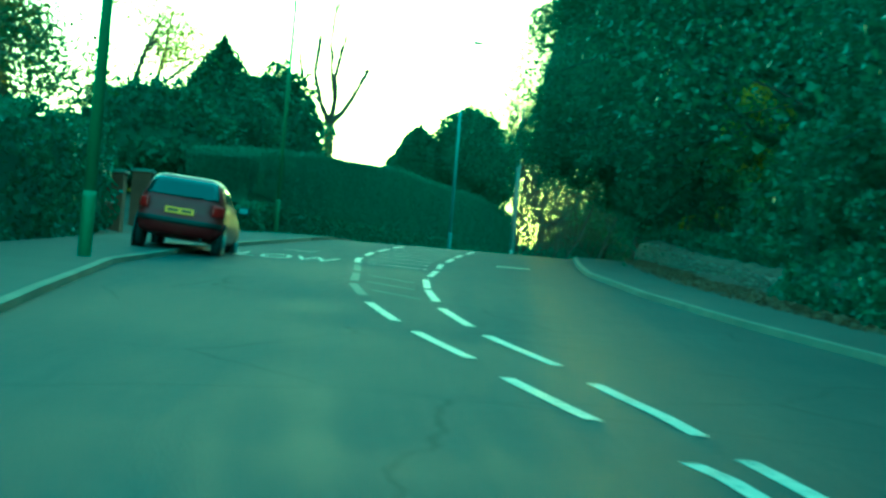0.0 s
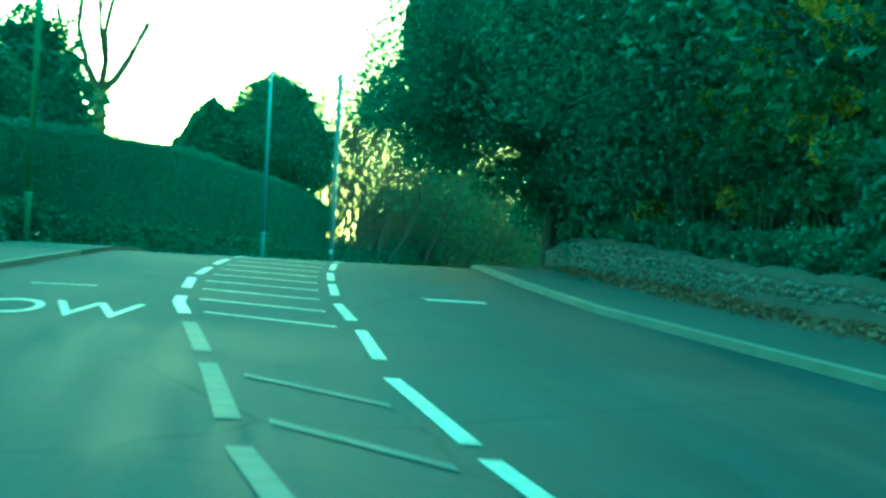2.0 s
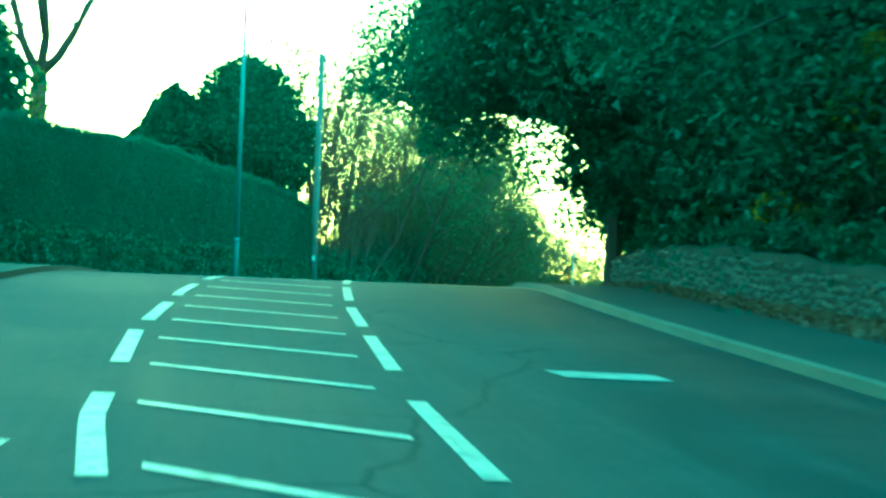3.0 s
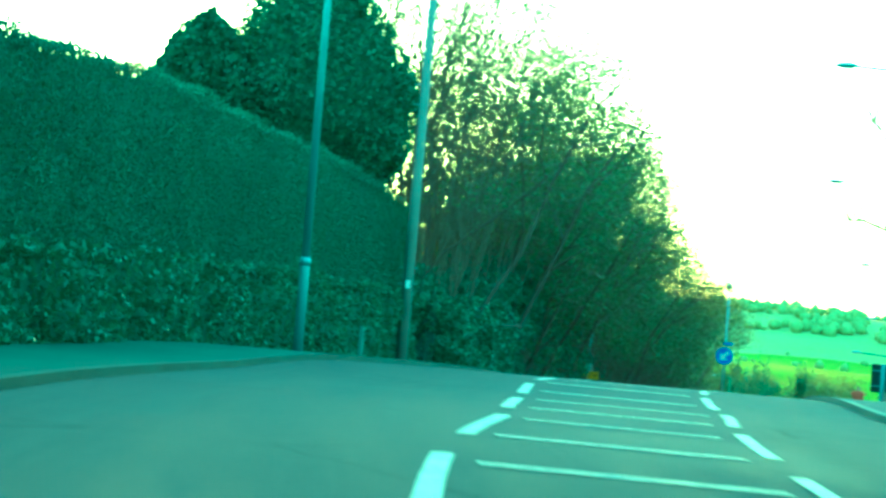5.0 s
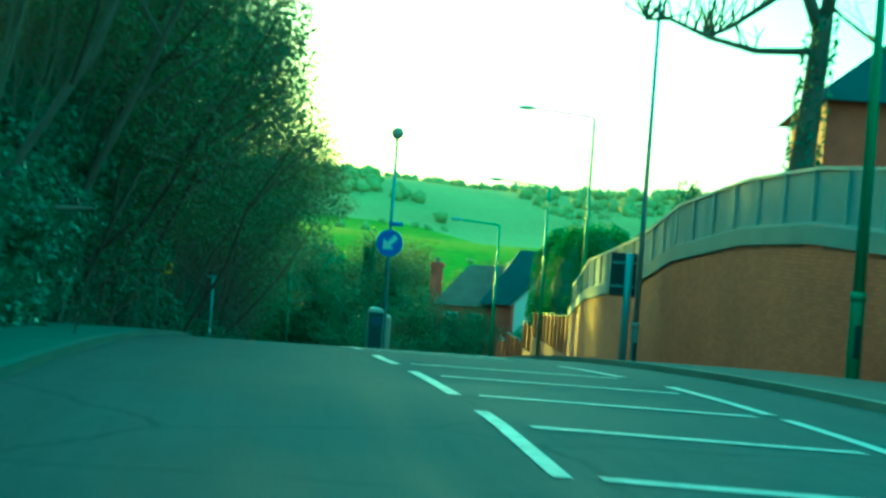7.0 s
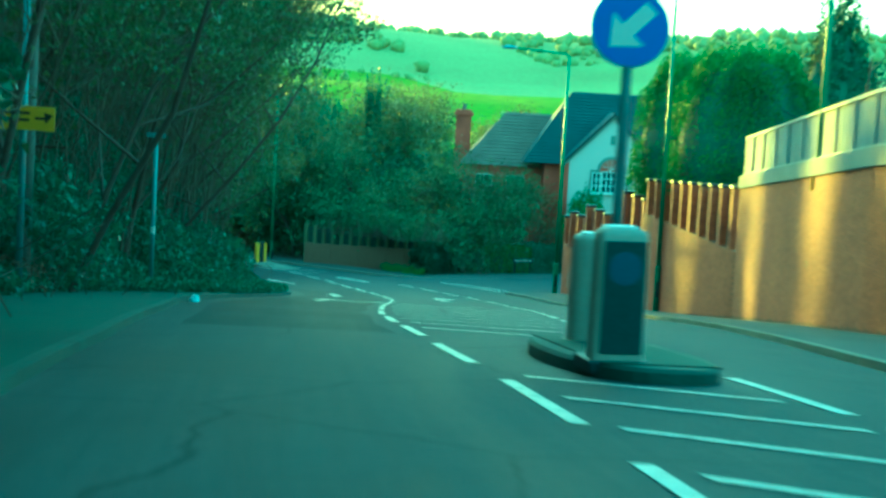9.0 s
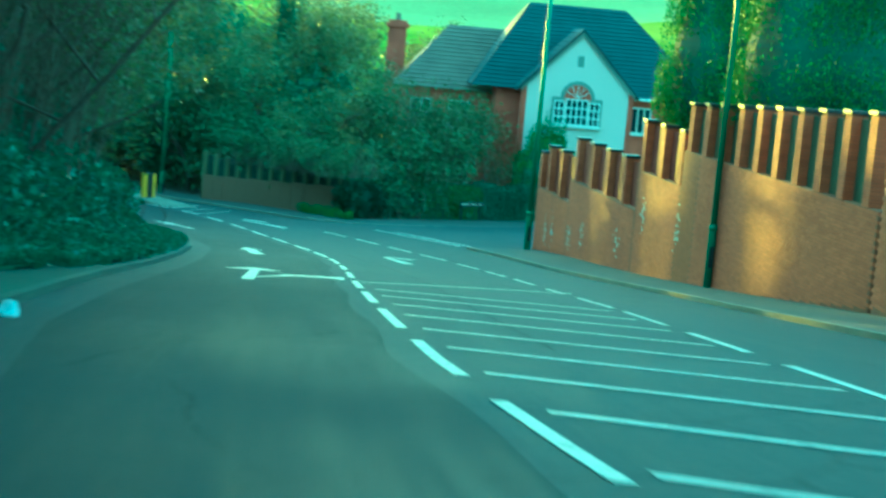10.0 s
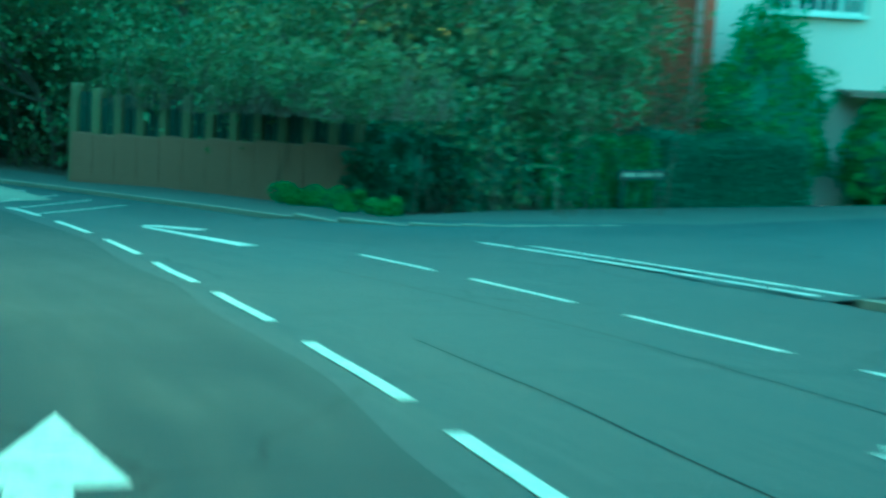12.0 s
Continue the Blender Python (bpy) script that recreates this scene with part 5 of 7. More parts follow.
block_hedge("corner_hedge", 56.75, 189.65, 2, (4.3, 1.2, 1.55), "clipped dark green box hedge at the corner", M["hedge"], 14000, 0.07)
block_hedge("corner_hedge", 53.2, 189.75, -4, (2.6, 1.5, 1.5), "rounded green hedge behind the street name plate", M["clipped"], 10000, 0.07)
for x, y, w, h in ((51.1, 190.2, 2.2, 1.9), (49.6, 190.9, 1.9, 2.0), (51.6, 192.0, 2.6, 2.8)):
    shaped("garden_shrub", gxy_p(x, y), (w, w, h), "dark leafy shrub crowding the corner", M["ivy"], 7000, 0.11, category="shrub", lump=0.25)
shaped("garden_shrub", gxy_p(58.6, 190.5), (3.2, 1.7, 4.3), "tall yellow-green garden shrub before the white gable", M["clipped"], 12000, 0.1, category="shrub", lump=0.3)
shaped("garden_shrub", gxy_p(61.2, 189.3), (2.2, 1.6, 2.6), "leafy yellow-green garden shrub", M["clipped"], 6000, 0.11, category="shrub", lump=0.25)
for i, (x, y, h) in enumerate([(54.2, 191.6, 5.4), (52.6, 192.4, 5.8), (55.6, 192.4, 5.2), (51.4, 194.2, 6.2)]):
    tree("garden_tree", gxy_p(x, y), h, 240 + i, "multi-stemmed bare shrub with a haze of fine twigs", M["broad"], leaves=3500, leaf=0.09, radius=0.07, cloud=0.35, group="bare shrubs by the house", levels=5, kids=(11, 6, 5, 3), spread=0.55, up=0.5, first=0.03, length=0.62)


# ---------- street furniture ----------
def lamp_column(p, h, label, arm=2.3, rz=0.0, mat=None, r=0.075, group="street lamps", lantern=0.75, foot=1.2):
    """A steel column with a wider base, a bracket arm and a lantern; the arm points along its own -x."""
    mat = mat or M["galv"]
    e = empty("street_lamp", pose(*p, 0, 0, rz), label, "street lamp", group)
    part("base", tube([(0, 0, -0.2), (0, 0, 1.35), (0, 0, 1.45)], [r * foot, r * foot, r], 12), mat, e, smooth=True)
    part("column", tube([(0, 0, 1.4), (0, 0, h)], [r, r * 0.6], 12), mat, e, smooth=True)
    if foot > 1.1:
        part("collar", tube([(0, 0, 1.36), (0, 0, 1.5)], [r * foot * 1.1, r * foot * 1.1], 12), mat, e, smooth=True)
    part("door", box(-0.05, 0.05, -r * foot - 0.008, -r * foot * 0.95, 0.5, 1.0, 0.005), M["black"], e)
    part("arm", tube([(0, 0, h - 0.03), (-0.12, 0, h + 0.08), (-arm, 0, h + 0.22)], [r * 0.5, r * 0.45, r * 0.4], 8), mat, e, smooth=True)
    bm = bmesh.new()
    bmesh.ops.create_uvsphere(bm, u_segments=14, v_segments=8, radius=1.0)
    for v in bm.verts:
        v.co = Vector((v.co.x * lantern / 2 - arm - lantern * 0.35, v.co.y * 0.14, (v.co.z * 0.1 if v.co.z > 0 else v.co.z * 0.06) + h + 0.23))
    lan = part("lantern", bm, M["galv"], e, "grey lantern head", smooth=True)
    part("bowl", box(-arm - lantern * 0.6, -arm - lantern * 0.1, -0.09, 0.09, h + 0.155, h + 0.2, 0.02), M["plastic"], lan)
    return e


L_ROAD = "tall steel street lamp with a long bracket arm"
lamp_column((25.15, 117.33, 0.75), 10.0, L_ROAD, 2.3, -20)
lamp_b = lamp_column((33.95, 136.8, -1.62), 10.3, "tall dark green street lamp with a long bracket arm", 2.3, -22, M["green"])
part("notice", box(-0.16, 0.16, -0.105, -0.085, 2.98, 3.26, 0.01), M["yellow"], lamp_b, "small yellow notice strapped to the column")
lamp_column((41.7, 155.4, -3.95), 10.4, "tall dark green street lamp with a long bracket arm", 2.3, -22, M["green"])
lamp_column((47.8, 173.6, -6.0), 10.4, "green painted street lamp at the end of the wall", 2.3, -22, M["green"], 0.09)
lamp_column(gp(104.3, 9.15, 0.0), 10.0, "green painted street lamp before the wall", 2.3, -20, M["green"], 0.09)
lamp_column(tuple(at(79.9, -2.72, 0.1)), 10.0, "grey steel street lamp beside the tall hedge", 0.35, 190, None, 0.072, lantern=0.6, foot=1.16)
lamp_column(gp(26, -3.85, 0), 9.5, "thick green street lamp on the footway", 0.35, 180, M["green"], 0.1, foot=1.01)
lamp_column(gp(55.1, -4.0, 0), 9.5, "slender green street lamp by the hedge", 0.35, 180, M["green"], 0.07, foot=1.02)
# more of the same further on
lamp_column(gp(205, 8.5, 0), 9.5, "green street lamp past the junction", 1.6, 20, M["green"], 0.07)

e = empty("telegraph_pole", pose(3.68, 95.4, 3.05), "weathered timber telegraph pole by the hedge end", "pole")
part("shaft", tube([(0, 0, -0.3), (0.05, 0, 9.8)], [0.15, 0.1], 12), M["wood"], e, smooth=True)
for z in (2.0, 2.4, 6.5, 7.0):
    part("step_iron", tube([(-0.22, 0, z), (0.22, 0, z + 0.02)], [0.012, 0.012], 6), M["galv"], e)
part("warning_plate", box(-0.06, 0.06, -0.155, -0.14, 1.9, 2.1, 0.004), M["white"], e, "small pale plate")

e = empty("marker_post", put(88, -3.53, 0.1), "short white marker post at the foot of the bank", "post")
part("post", box(-0.04, 0.04, -0.04, 0.04, -0.1, 0.56, 0.012), M["concrete"], e)
part("cap", box(-0.045, 0.045, -0.045, 0.045, 0.56, 0.6, 0.01), M["concrete"], e)

e = empty("utility_cabinet", put(98.9, -4.5, 0.1), "tall dark mossy cabinet beside a telegraph pole", "cabinet")
part("body", box(-0.55, 0.55, -0.35, 0.35, -0.2, 1.7, 0.02), M["mossy_kerb"], e)
part("cap", box(-0.6, 0.6, -0.4, 0.4, 1.7, 1.8, 0.02), M["mossy_kerb"], e)
part("door", box(-0.45, 0.45, -0.37, -0.352, 0.05, 1.6, 0.006), M["mossy_kerb"], e)

# direction sign seen from behind
e = empty("road_sign", pose(24.85, 117.6, 0.85, 0, 0, -22), "back of a dark road sign on a grey post", "road sign")
part("post", tube([(0.12, 0.0, -0.2), (0.12, 0.0, 3.15)], [0.1, 0.1], 12), M["galv"], e, smooth=True)
pl = part("plate", box(-0.33, 0.33, 0.1, 0.125, 2.05, 3.15, 0.01), M["black"], e)
for z in (2.3, 2.9):
    part("bracket", box(-0.3, 0.3, 0.075, 0.1, z - 0.025, z + 0.025, 0.004), M["galv"], pl)

# refuge island with its bollards and the blue sign
isl = []
for i in range(40):
    a = 2 * math.pi * i / 40
    ca, sa = math.cos(a), math.sin(a)
    isl.append((0.64 * math.copysign(abs(ca) ** 0.7, ca), 2.5 * math.copysign(abs(sa) ** 0.9, sa)))
bm = bmesh.new()
lowv = [bm.verts.new((x, y, -0.45)) for x, y in isl]
edge = [bm.verts.new((x * 1.0, y, 0.1)) for x, y in isl]
topv = [bm.verts.new((x * 0.95, y * 0.985, 0.13)) for x, y in isl]
for a, b in ((lowv, edge), (edge, topv)):
    for i in range(40):
        bm.faces.new((a[i], a[(i + 1) % 40], b[(i + 1) % 40], b[i]))
bm.faces.new(topv)
island = empty("traffic_island", put(123.4, 3.25, 0.0), "low kerbed traffic island in the hatching", "traffic island")
island.matrix_basis = island.matrix_basis @ pose(0, 0, 0, -5.6)
part("kerb", bm, M["mossy_kerb"], island)
part("paving", box(-0.45, 0.45, -2.1, 2.1, 0.128, 0.14, 0.0), M["mossy"], island)


M["darkpanel"] = material("dark_bollard_panel", (0.035, 0.045, 0.045), 0.35, spread=0.3, scale=12, fine=40)


def bollard(s, o, rz, label):
    """A hollow bollard: a flat sign face towards the traffic and a rounded back, with a domed top."""
    e = empty("bollard", put(s, o, 0.1, rz), label, "bollard", "bollards on the island")
    bm = bmesh.new()
    rings = []
    for z, k in [(0, 1.06), (0.1, 1.0), (0.9, 0.97), (1.0, 0.95), (1.04, 0.86), (1.06, 0.6)]:
        ring = []
        for i in range(28):
            a = 2 * math.pi * i / 28
            c, q = math.cos(a), math.sin(a)
            pw = 0.25 if q < 0 else 0.8
            ring.append(bm.verts.new((0.205 * k * math.copysign(abs(c) ** pw, c), (0.15 if q < 0 else 0.2) * k * math.copysign(abs(q) ** pw, q), z)))
        rings.append(ring)
    for a, b in zip(rings, rings[1:]):
        for i in range(28):
            bm.faces.new((a[i], a[(i + 1) % 28], b[(i + 1) % 28], b[i]))
    bm.faces.new(rings[-1])
    body = part("body", bm, M["plastic"], e, smooth=True)
    part("front_panel", box(-0.17, 0.17, -0.163, -0.148, 0.1, 0.97, 0.008), M["darkpanel"], body, "dark panel facing the traffic")
    bm = bmesh.new()
    bmesh.ops.create_cone(bm, cap_ends=True, segments=28, radius1=0.13, radius2=0.13, depth=0.008, matrix=pose(0, -0.166, 0.76, 90))
    part("roundel", bm, M["dimblue"], body, "dull blue disc")
    part("top_cap", box(-0.12, 0.12, -0.08, 0.1, 1.05, 1.075, 0.012), M["white"], body, "pale translucent top")
    part("foot", box(-0.25, 0.25, -0.2, 0.24, -0.05, 0.05, 0.02), M["black"], e)
    return e


bollard(121.65, 2.92, 8, "narrow traffic bollard with a dark face panel")
bollard(124.65, 3.22, 180, "narrow pale traffic bollard with a rounded back")

e = empty("traffic_sign", put(123.4, 3.2, 0.1, -6), "round blue arrow sign on a tall post with a globe", "road sign")
part("post", tube([(0, 0, -0.1), (0, 0, 5.45)], [0.05, 0.04], 10), M["galv"], e, smooth=True)
disc = bmesh.new()
bmesh.ops.create_cone(disc, cap_ends=True, segments=48, radius1=0.33, radius2=0.33, depth=0.02, matrix=pose(0, -0.07, 2.82, 90))
disc = part("disc", disc, M["blue"], e, "round blue sign face")
bm = bmesh.new()
bmesh.ops.create_cone(bm, cap_ends=True, segments=48, radius1=0.345, radius2=0.345, depth=0.012, matrix=pose(0, -0.055, 2.82, 90))
part("rim", bm, M["white"], disc)
c45 = math.sqrt(0.5)
bm = bmesh.new()
arrow = [(-0.24, 0), (-0.02, 0.2), (-0.02, 0.07), (0.25, 0.07), (0.25, -0.07), (-0.02, -0.07), (-0.02, -0.2)]
vs = []
for x, z in arrow:
    vs.append(bm.verts.new(((x - z * -1 * 0) * c45 - z * c45, -0.085, 2.82 + x * c45 + z * c45)))
bm.faces.new(vs)
part("arrow", bm, M["white"], disc, "white arrow pointing down")
part("lamp_box", box(-0.04, 0.3, -0.14, 0.02, 3.26, 3.36, 0.02), M["blue"], e, "small blue sign light")
bm = bmesh.new()
bmesh.ops.create_uvsphere(bm, u_segments=16, v_segments=10, radius=0.16, matrix=pose(0, 0, 5.6))
part("globe", bm, M["plastic"], e, "grey globe", smooth=True)

# posts on the left, going down
e = empty("sign_post", put(145.8, -3.6, 0.35), "thin grey sign post with a small top plate", "post")
part("post", tube([(0, 0, -0.3), (0, 0, 3.05)], [0.05, 0.045], 8), M["galv"], e, smooth=True)
part("plate", box(-0.2, 0.2, -0.06, -0.04, 2.98, 3.08, 0.005), M["galv"], e)
part("band", tube([(0, 0, 0.95), (0, 0, 1.1)], [0.055, 0.055], 8), M["white"], e)

e = empty("diversion_sign", put(134.5, -3.95, 0.35, -8), "yellow roadside sign with a dark arrow on a pole", "road sign")
part("post", tube([(0.0, 0, -0.3), (0.0, 0, 4.4)], [0.055, 0.055], 8), M["galv"], e, smooth=True)
pl = part("plate", box(-0.35, 0.5, -0.09, -0.07, 2.15, 2.5, 0.01), M["yellow"], e)
part("arrow_shaft", box(0.2, 0.42, -0.096, -0.092, 2.31, 2.35), M["black"], pl)
bm = bmesh.new()
bm.faces.new([bm.verts.new(v) for v in ((0.36, -0.097, 2.25), (0.48, -0.097, 2.38), (0.34, -0.097, 2.42))])
part("arrow_head", bm, M["black"], pl)
for z in (2.4, 2.3):
    part("text_bar", box(-0.25, 0.12, -0.096, -0.092, z - 0.02, z + 0.02), M["black"], pl)
e = empty("pole", put(136.5, -4.3, 0.3), "thin dark timber pole on the bank", "pole")
part("shaft", tube([(0, 0, -0.3), (0.05, 0, 8.5)], [0.11, 0.08], 10), M["wood"], e, smooth=True)

# a plastic bag on the kerb
bm = bmesh.new()
bmesh.ops.create_icosphere(bm, subdivisions=3, radius=0.17)
for v in bm.verts:
    k = 1 + 0.35 * noise.noise(v.co * 9) + 0.2 * noise.noise(v.co * 23)
    v.co = Vector((v.co.x * k * 1.2, v.co.y * k, max(v.co.z * k * 0.9, -0.1) + 0.1 + (0.08 if v.co.z > 0.14 else 0)))
bag = part("plastic_bag", bm, M["bag"], None)
bag.matrix_basis = put(139.2, -1.88, -0.02) @ Matrix.Scale(0.45, 4)
tagged(bag, "crumpled white plastic bag on the kerb", "bag")

# ---------- the brick wall with its fence ----------
WP = np.array(WALL)
WL = np.r_[0, np.cumsum(np.hypot(*np.diff(WP, axis=0).T))]
W_BASE = [(0, 2.75), (12.85, 2.15), (23.7, 1.3), (42.2, -0.62), (58.7, -2.6), (70.7, -4.2), (79, -5.05), (88.8, -6.0)]
W_TOP = [(0, 4.2), (7, 4.39), (12.85, 4.55), (17.7, 4.42), (24, 3.9), (30.4, 3.05), (42, 2.15), (58.7, 0.7)]
STEPS = [(58.7, 71.3, -1.0), (71.3, 75.5, -1.9), (75.5, 83.7, -3.0), (83.7, 88.8, -3.75)]


def wall_at(u, back, z):
    """Places u along the wall and back behind its face."""
    u = np.asarray(u, float)
    x, y = np.interp(u, WL, WP[:, 0]), np.interp(u, WL, WP[:, 1])
    e = 0.6
    dx = np.interp(u + e, WL, WP[:, 0]) - np.interp(u - e, WL, WP[:, 0])
    dy = np.interp(u + e, WL, WP[:, 1]) - np.interp(u - e, WL, WP[:, 1])
    n = np.hypot(dx, dy)
    return np.stack(np.broadcast_arrays(x + back * dy / n, y - back * dx / n, z), -1)


def wall_pose(u, back, z):
    a, b = wall_at(u - 0.3, 0, 0), wall_at(u + 0.3, 0, 0)
    p = wall_at(u, back, z)
    return pose(*p, 0, 0, math.degrees(math.atan2(b[1] - a[1], b[0] - a[0])))


def wall_top(u):
    t = ramp1(u, W_TOP)
    for a, b, z in STEPS:
        t = np.where((u >= a) & (u <= b), z, t)
    return t


brick_wall = empty("wall_brick", Matrix.Identity(4), "", "", kind="structure")
tagged(brick_wall, "tall red brick retaining wall stepping down the hill", "wall")


def bricks(u0, u1):
    """Centres of all bricks of a stretch, in courses with broken joints."""
    out = []
    for r in range(-84, 62):
        z = r * 0.075
        us = np.arange(u0 + (0.1125 if r % 2 else 0.0), u1, 0.225)
        us = us[(us - 0.1 > u0 - 0.12) & (us + 0.1 < u1 + 0.12)]
        ok = (z + 0.035 < wall_top(us)) & (z > ramp1(us, W_BASE) - 0.15)
        out.append(np.c_[us[ok], np.full(ok.sum(), z)])
    return np.concatenate(out)


def brick_boxes(name, c, mat, parent):
    u, z = c.T
    n = len(c)
    p = rng.random(n) * 0.006
    hw, hh = 0.105 - 0.002 * rng.random(n), 0.031 + 0.002 * rng.random(n)
    vs = []
    for back in (0.02, -0.004):
        for su, sz in ((-1, -1), (1, -1), (1, 1), (-1, 1)):
            vs.append(wall_at(u + su * hw, back - (p if back < 0 else 0), z + sz * hh))
    v = np.stack(vs, 1).reshape(-1, 3)
    f = np.array([[4, 5, 6, 7], [0, 1, 5, 4], [1, 2, 6, 5], [2, 3, 7, 6], [3, 0, 4, 7]])
    return mesh_np(name, v, (np.arange(n)[:, None, None] * 8 + f[None]).reshape(-1, 4), mat, parent)


def slab(name, us, zlow, zhigh, front, back, mat, parent=None):
    """A long body along the wall: bottom and top heights by u."""
    us = np.asarray(us, float)
    n = len(us)
    rows = [wall_at(us, front, zlow(us)), wall_at(us, front, zhigh(us)), wall_at(us, back, zhigh(us)), wall_at(us, back, zlow(us))]
    v = np.concatenate(rows)
    q = [(r * n + i, r * n + i + 1, ((r + 1) % 4) * n + i + 1, ((r + 1) % 4) * n + i) for r in range(4) for i in range(n - 1)]
    q += [(0, n, 2 * n, 3 * n), (n - 1, 4 * n - 1, 3 * n - 1, 2 * n - 1)]
    return mesh_np(name, v, np.array(q), mat, parent)


M["mortar"] = material("mortar", (0.2, 0.085, 0.045), 0.9, spread=0.3, scale=6, bump=0.3, fine=40)
M["brickwork"] = material("weathered_brick", (0.36, 0.088, 0.033), 0.85, spread=0.35, scale=4, bump=0.4, fine=30, island=0.35, hue=(0.4, 0.11, 0.04))
base_u = lambda u: ramp1(u, W_BASE) - 0.4
slab("mortar_bed", np.arange(0, 58.71, 0.5), base_u, lambda u: ramp1(u, W_TOP), 0.0, 0.33, M["mortar"], brick_wall)
for a, b, z in STEPS:
    slab("mortar_bed", np.linspace(a + 0.002, b - 0.002, 8), base_u, lambda u, z=z: np.full_like(u, z), 0.0, 0.33, M["mortar"], brick_wall)
rest = np.concatenate([bricks(0, 58.6), bricks(58.8, 69.9), bricks(71.4, 75.4), bricks(75.6, 83.6), bricks(83.8, 88.7)])
w = brick_boxes("brickwork", rest, M["brickwork"], brick_wall)
w["kind"] = "stuff"
# pale bloom of salts low on the wall
M["bloom"] = material("white_salt_bloom", (0.55, 0.5, 0.42), 0.9, spread=0.3, scale=30, bump=0.3, fine=80)
for u, dz in ((74.6, 1.6), (77.2, 0.7), (81.5, 0.75), (83.2, 0.7), (85.8, 0.75), (86.8, 0.8), (71.2, 1.3)):
    c = []
    for _ in range(26):
        c.append((u + rng.normal() * 0.12, float(ramp1(u, W_BASE)) + dz + rng.normal() * 0.22))
    c = np.array(c)
    vs = np.stack([wall_at(c[:, 0] + a * (0.05 + 0.04 * np.sin(np.arange(26))), -0.013, c[:, 1] + b * 0.03) for a, b in ((-1, -1), (1, -0.8), (0.9, 1), (-1.1, 0.7))], 1).reshape(-1, 3)
    ob = mesh_np("salt_stain", vs, np.arange(104).reshape(-1, 4), M["bloom"], brick_wall)
    ob["kind"] = "stuff"

coping = slab("coping", np.arange(0, 58.72, 0.5), lambda u: ramp1(u, W_TOP) + 0.004, lambda u: ramp1(u, W_TOP) + 0.34, -0.06, 0.36, M["concrete"])
tagged(coping, "weathered grey concrete coping band along the wall", "coping", kind="structure")

fence = empty("board_fence", Matrix.Identity(4), "grey board fence along the top of the wall", "fence")
us = np.arange(0.05, 58.6, 0.15)
vs = []
for back in (0.12, 0.1):
    for du, k in ((0, 0), (0.135, 0), (0.135, 1), (0, 1)):
        zz = ramp1(us, W_TOP) + (0.36 if k == 0 else 1.33)
        vs.append(wall_at(us + du, back + 0.006 * np.sin(us * 37), zz))
v = np.stack(vs, 1).reshape(-1, 3)
f = np.array([[0, 1, 2, 3], [4, 7, 6, 5], [0, 4, 5, 1], [1, 5, 6, 2], [2, 6, 7, 3], [3, 7, 4, 0]])
fb = mesh_np("boarding", v, (np.arange(len(us))[:, None, None] * 8 + f[None]).reshape(-1, 4), M["fence"], fence)
fb["kind"] = "stuff"
M["rail"] = material("pale_fence_rail", (0.3, 0.3, 0.27), 0.7, spread=0.2, scale=8, fine=30)
slab("top_rail", np.arange(0, 58.7, 0.5), lambda u: ramp1(u, W_TOP) + 1.33, lambda u: ramp1(u, W_TOP) + 1.4, 0.06, 0.16, M["rail"], fence)
slab("bottom_rail", np.arange(0, 58.7, 0.5), lambda u: ramp1(u, W_TOP) + 0.35, lambda u: ramp1(u, W_TOP) + 0.41, 0.05, 0.098, M["rail"], fence)
for u in np.arange(0.4, 58.6, 1.83):
    p = part("post", box(-0.03, 0.03, -0.025, 0.025, 0.0, 1.0, 0.006), M["rail"], fence)
    p.matrix_basis = wall_pose(u, 0.072, float(ramp1(u, W_TOP)) + 0.345)

# piers and panels of the stepped part
def pier(u, z0, z1, group="brick piers"):
    e = empty("brick_pier", wall_pose(u, 0.16, z0), "square brick pier with a dark capping on the wall", "pier", group)
    h = z1 - z0
    part("core", box(-0.155, 0.155, -0.155, 0.155, 0.0, h - 0.075, 0.0), M["mortar"], e)
    n = int((h - 0.08) / 0.075)
    bm = bmesh.new()
    for r in range(n):
        z = r * 0.075 + 0.04
        for a, b in ((-0.17, -0.005), (0.005, 0.17)):
            sh = 0.0 if r % 2 else 0.05
            box_bm(bm, a + (sh if a > -0.1 else 0), b + (sh if b < 0.1 else 0), -0.17, 0.17, z - 0.032, z + 0.032)
    part("brickwork", bm, M["brickwork"], e)["kind"] = "stuff"
    part("capping", box(-0.21, 0.21, -0.21, 0.21, h - 0.075, h, 0.012), M["black"], e, "dark flat capping stone")
    return e


def panel(u0, u1, z0, z1, mat, label):
    um = (u0 + u1) / 2
    e = empty("fence_panel", wall_pose(um, 0.2, z0), label, "fence panel", "fence panels on the wall")
    L = u1 - u0 - 0.36
    n = max(4, int(L / 0.14))
    for i in range(n):
        part("board", box(-L / 2 + L * i / n + 0.004, -L / 2 + L * (i + 1) / n - 0.004, -0.012, 0.012, 0.0, z1 - z0, 0.003), mat, e)
    part("rail", box(-L / 2, L / 2, -0.05, -0.013, 0.25, 0.33, 0.004), mat, e)
    part("rail", box(-L / 2, L / 2, -0.05, -0.013, z1 - z0 - 0.3, z1 - z0 - 0.22, 0.004), mat, e)
    return e


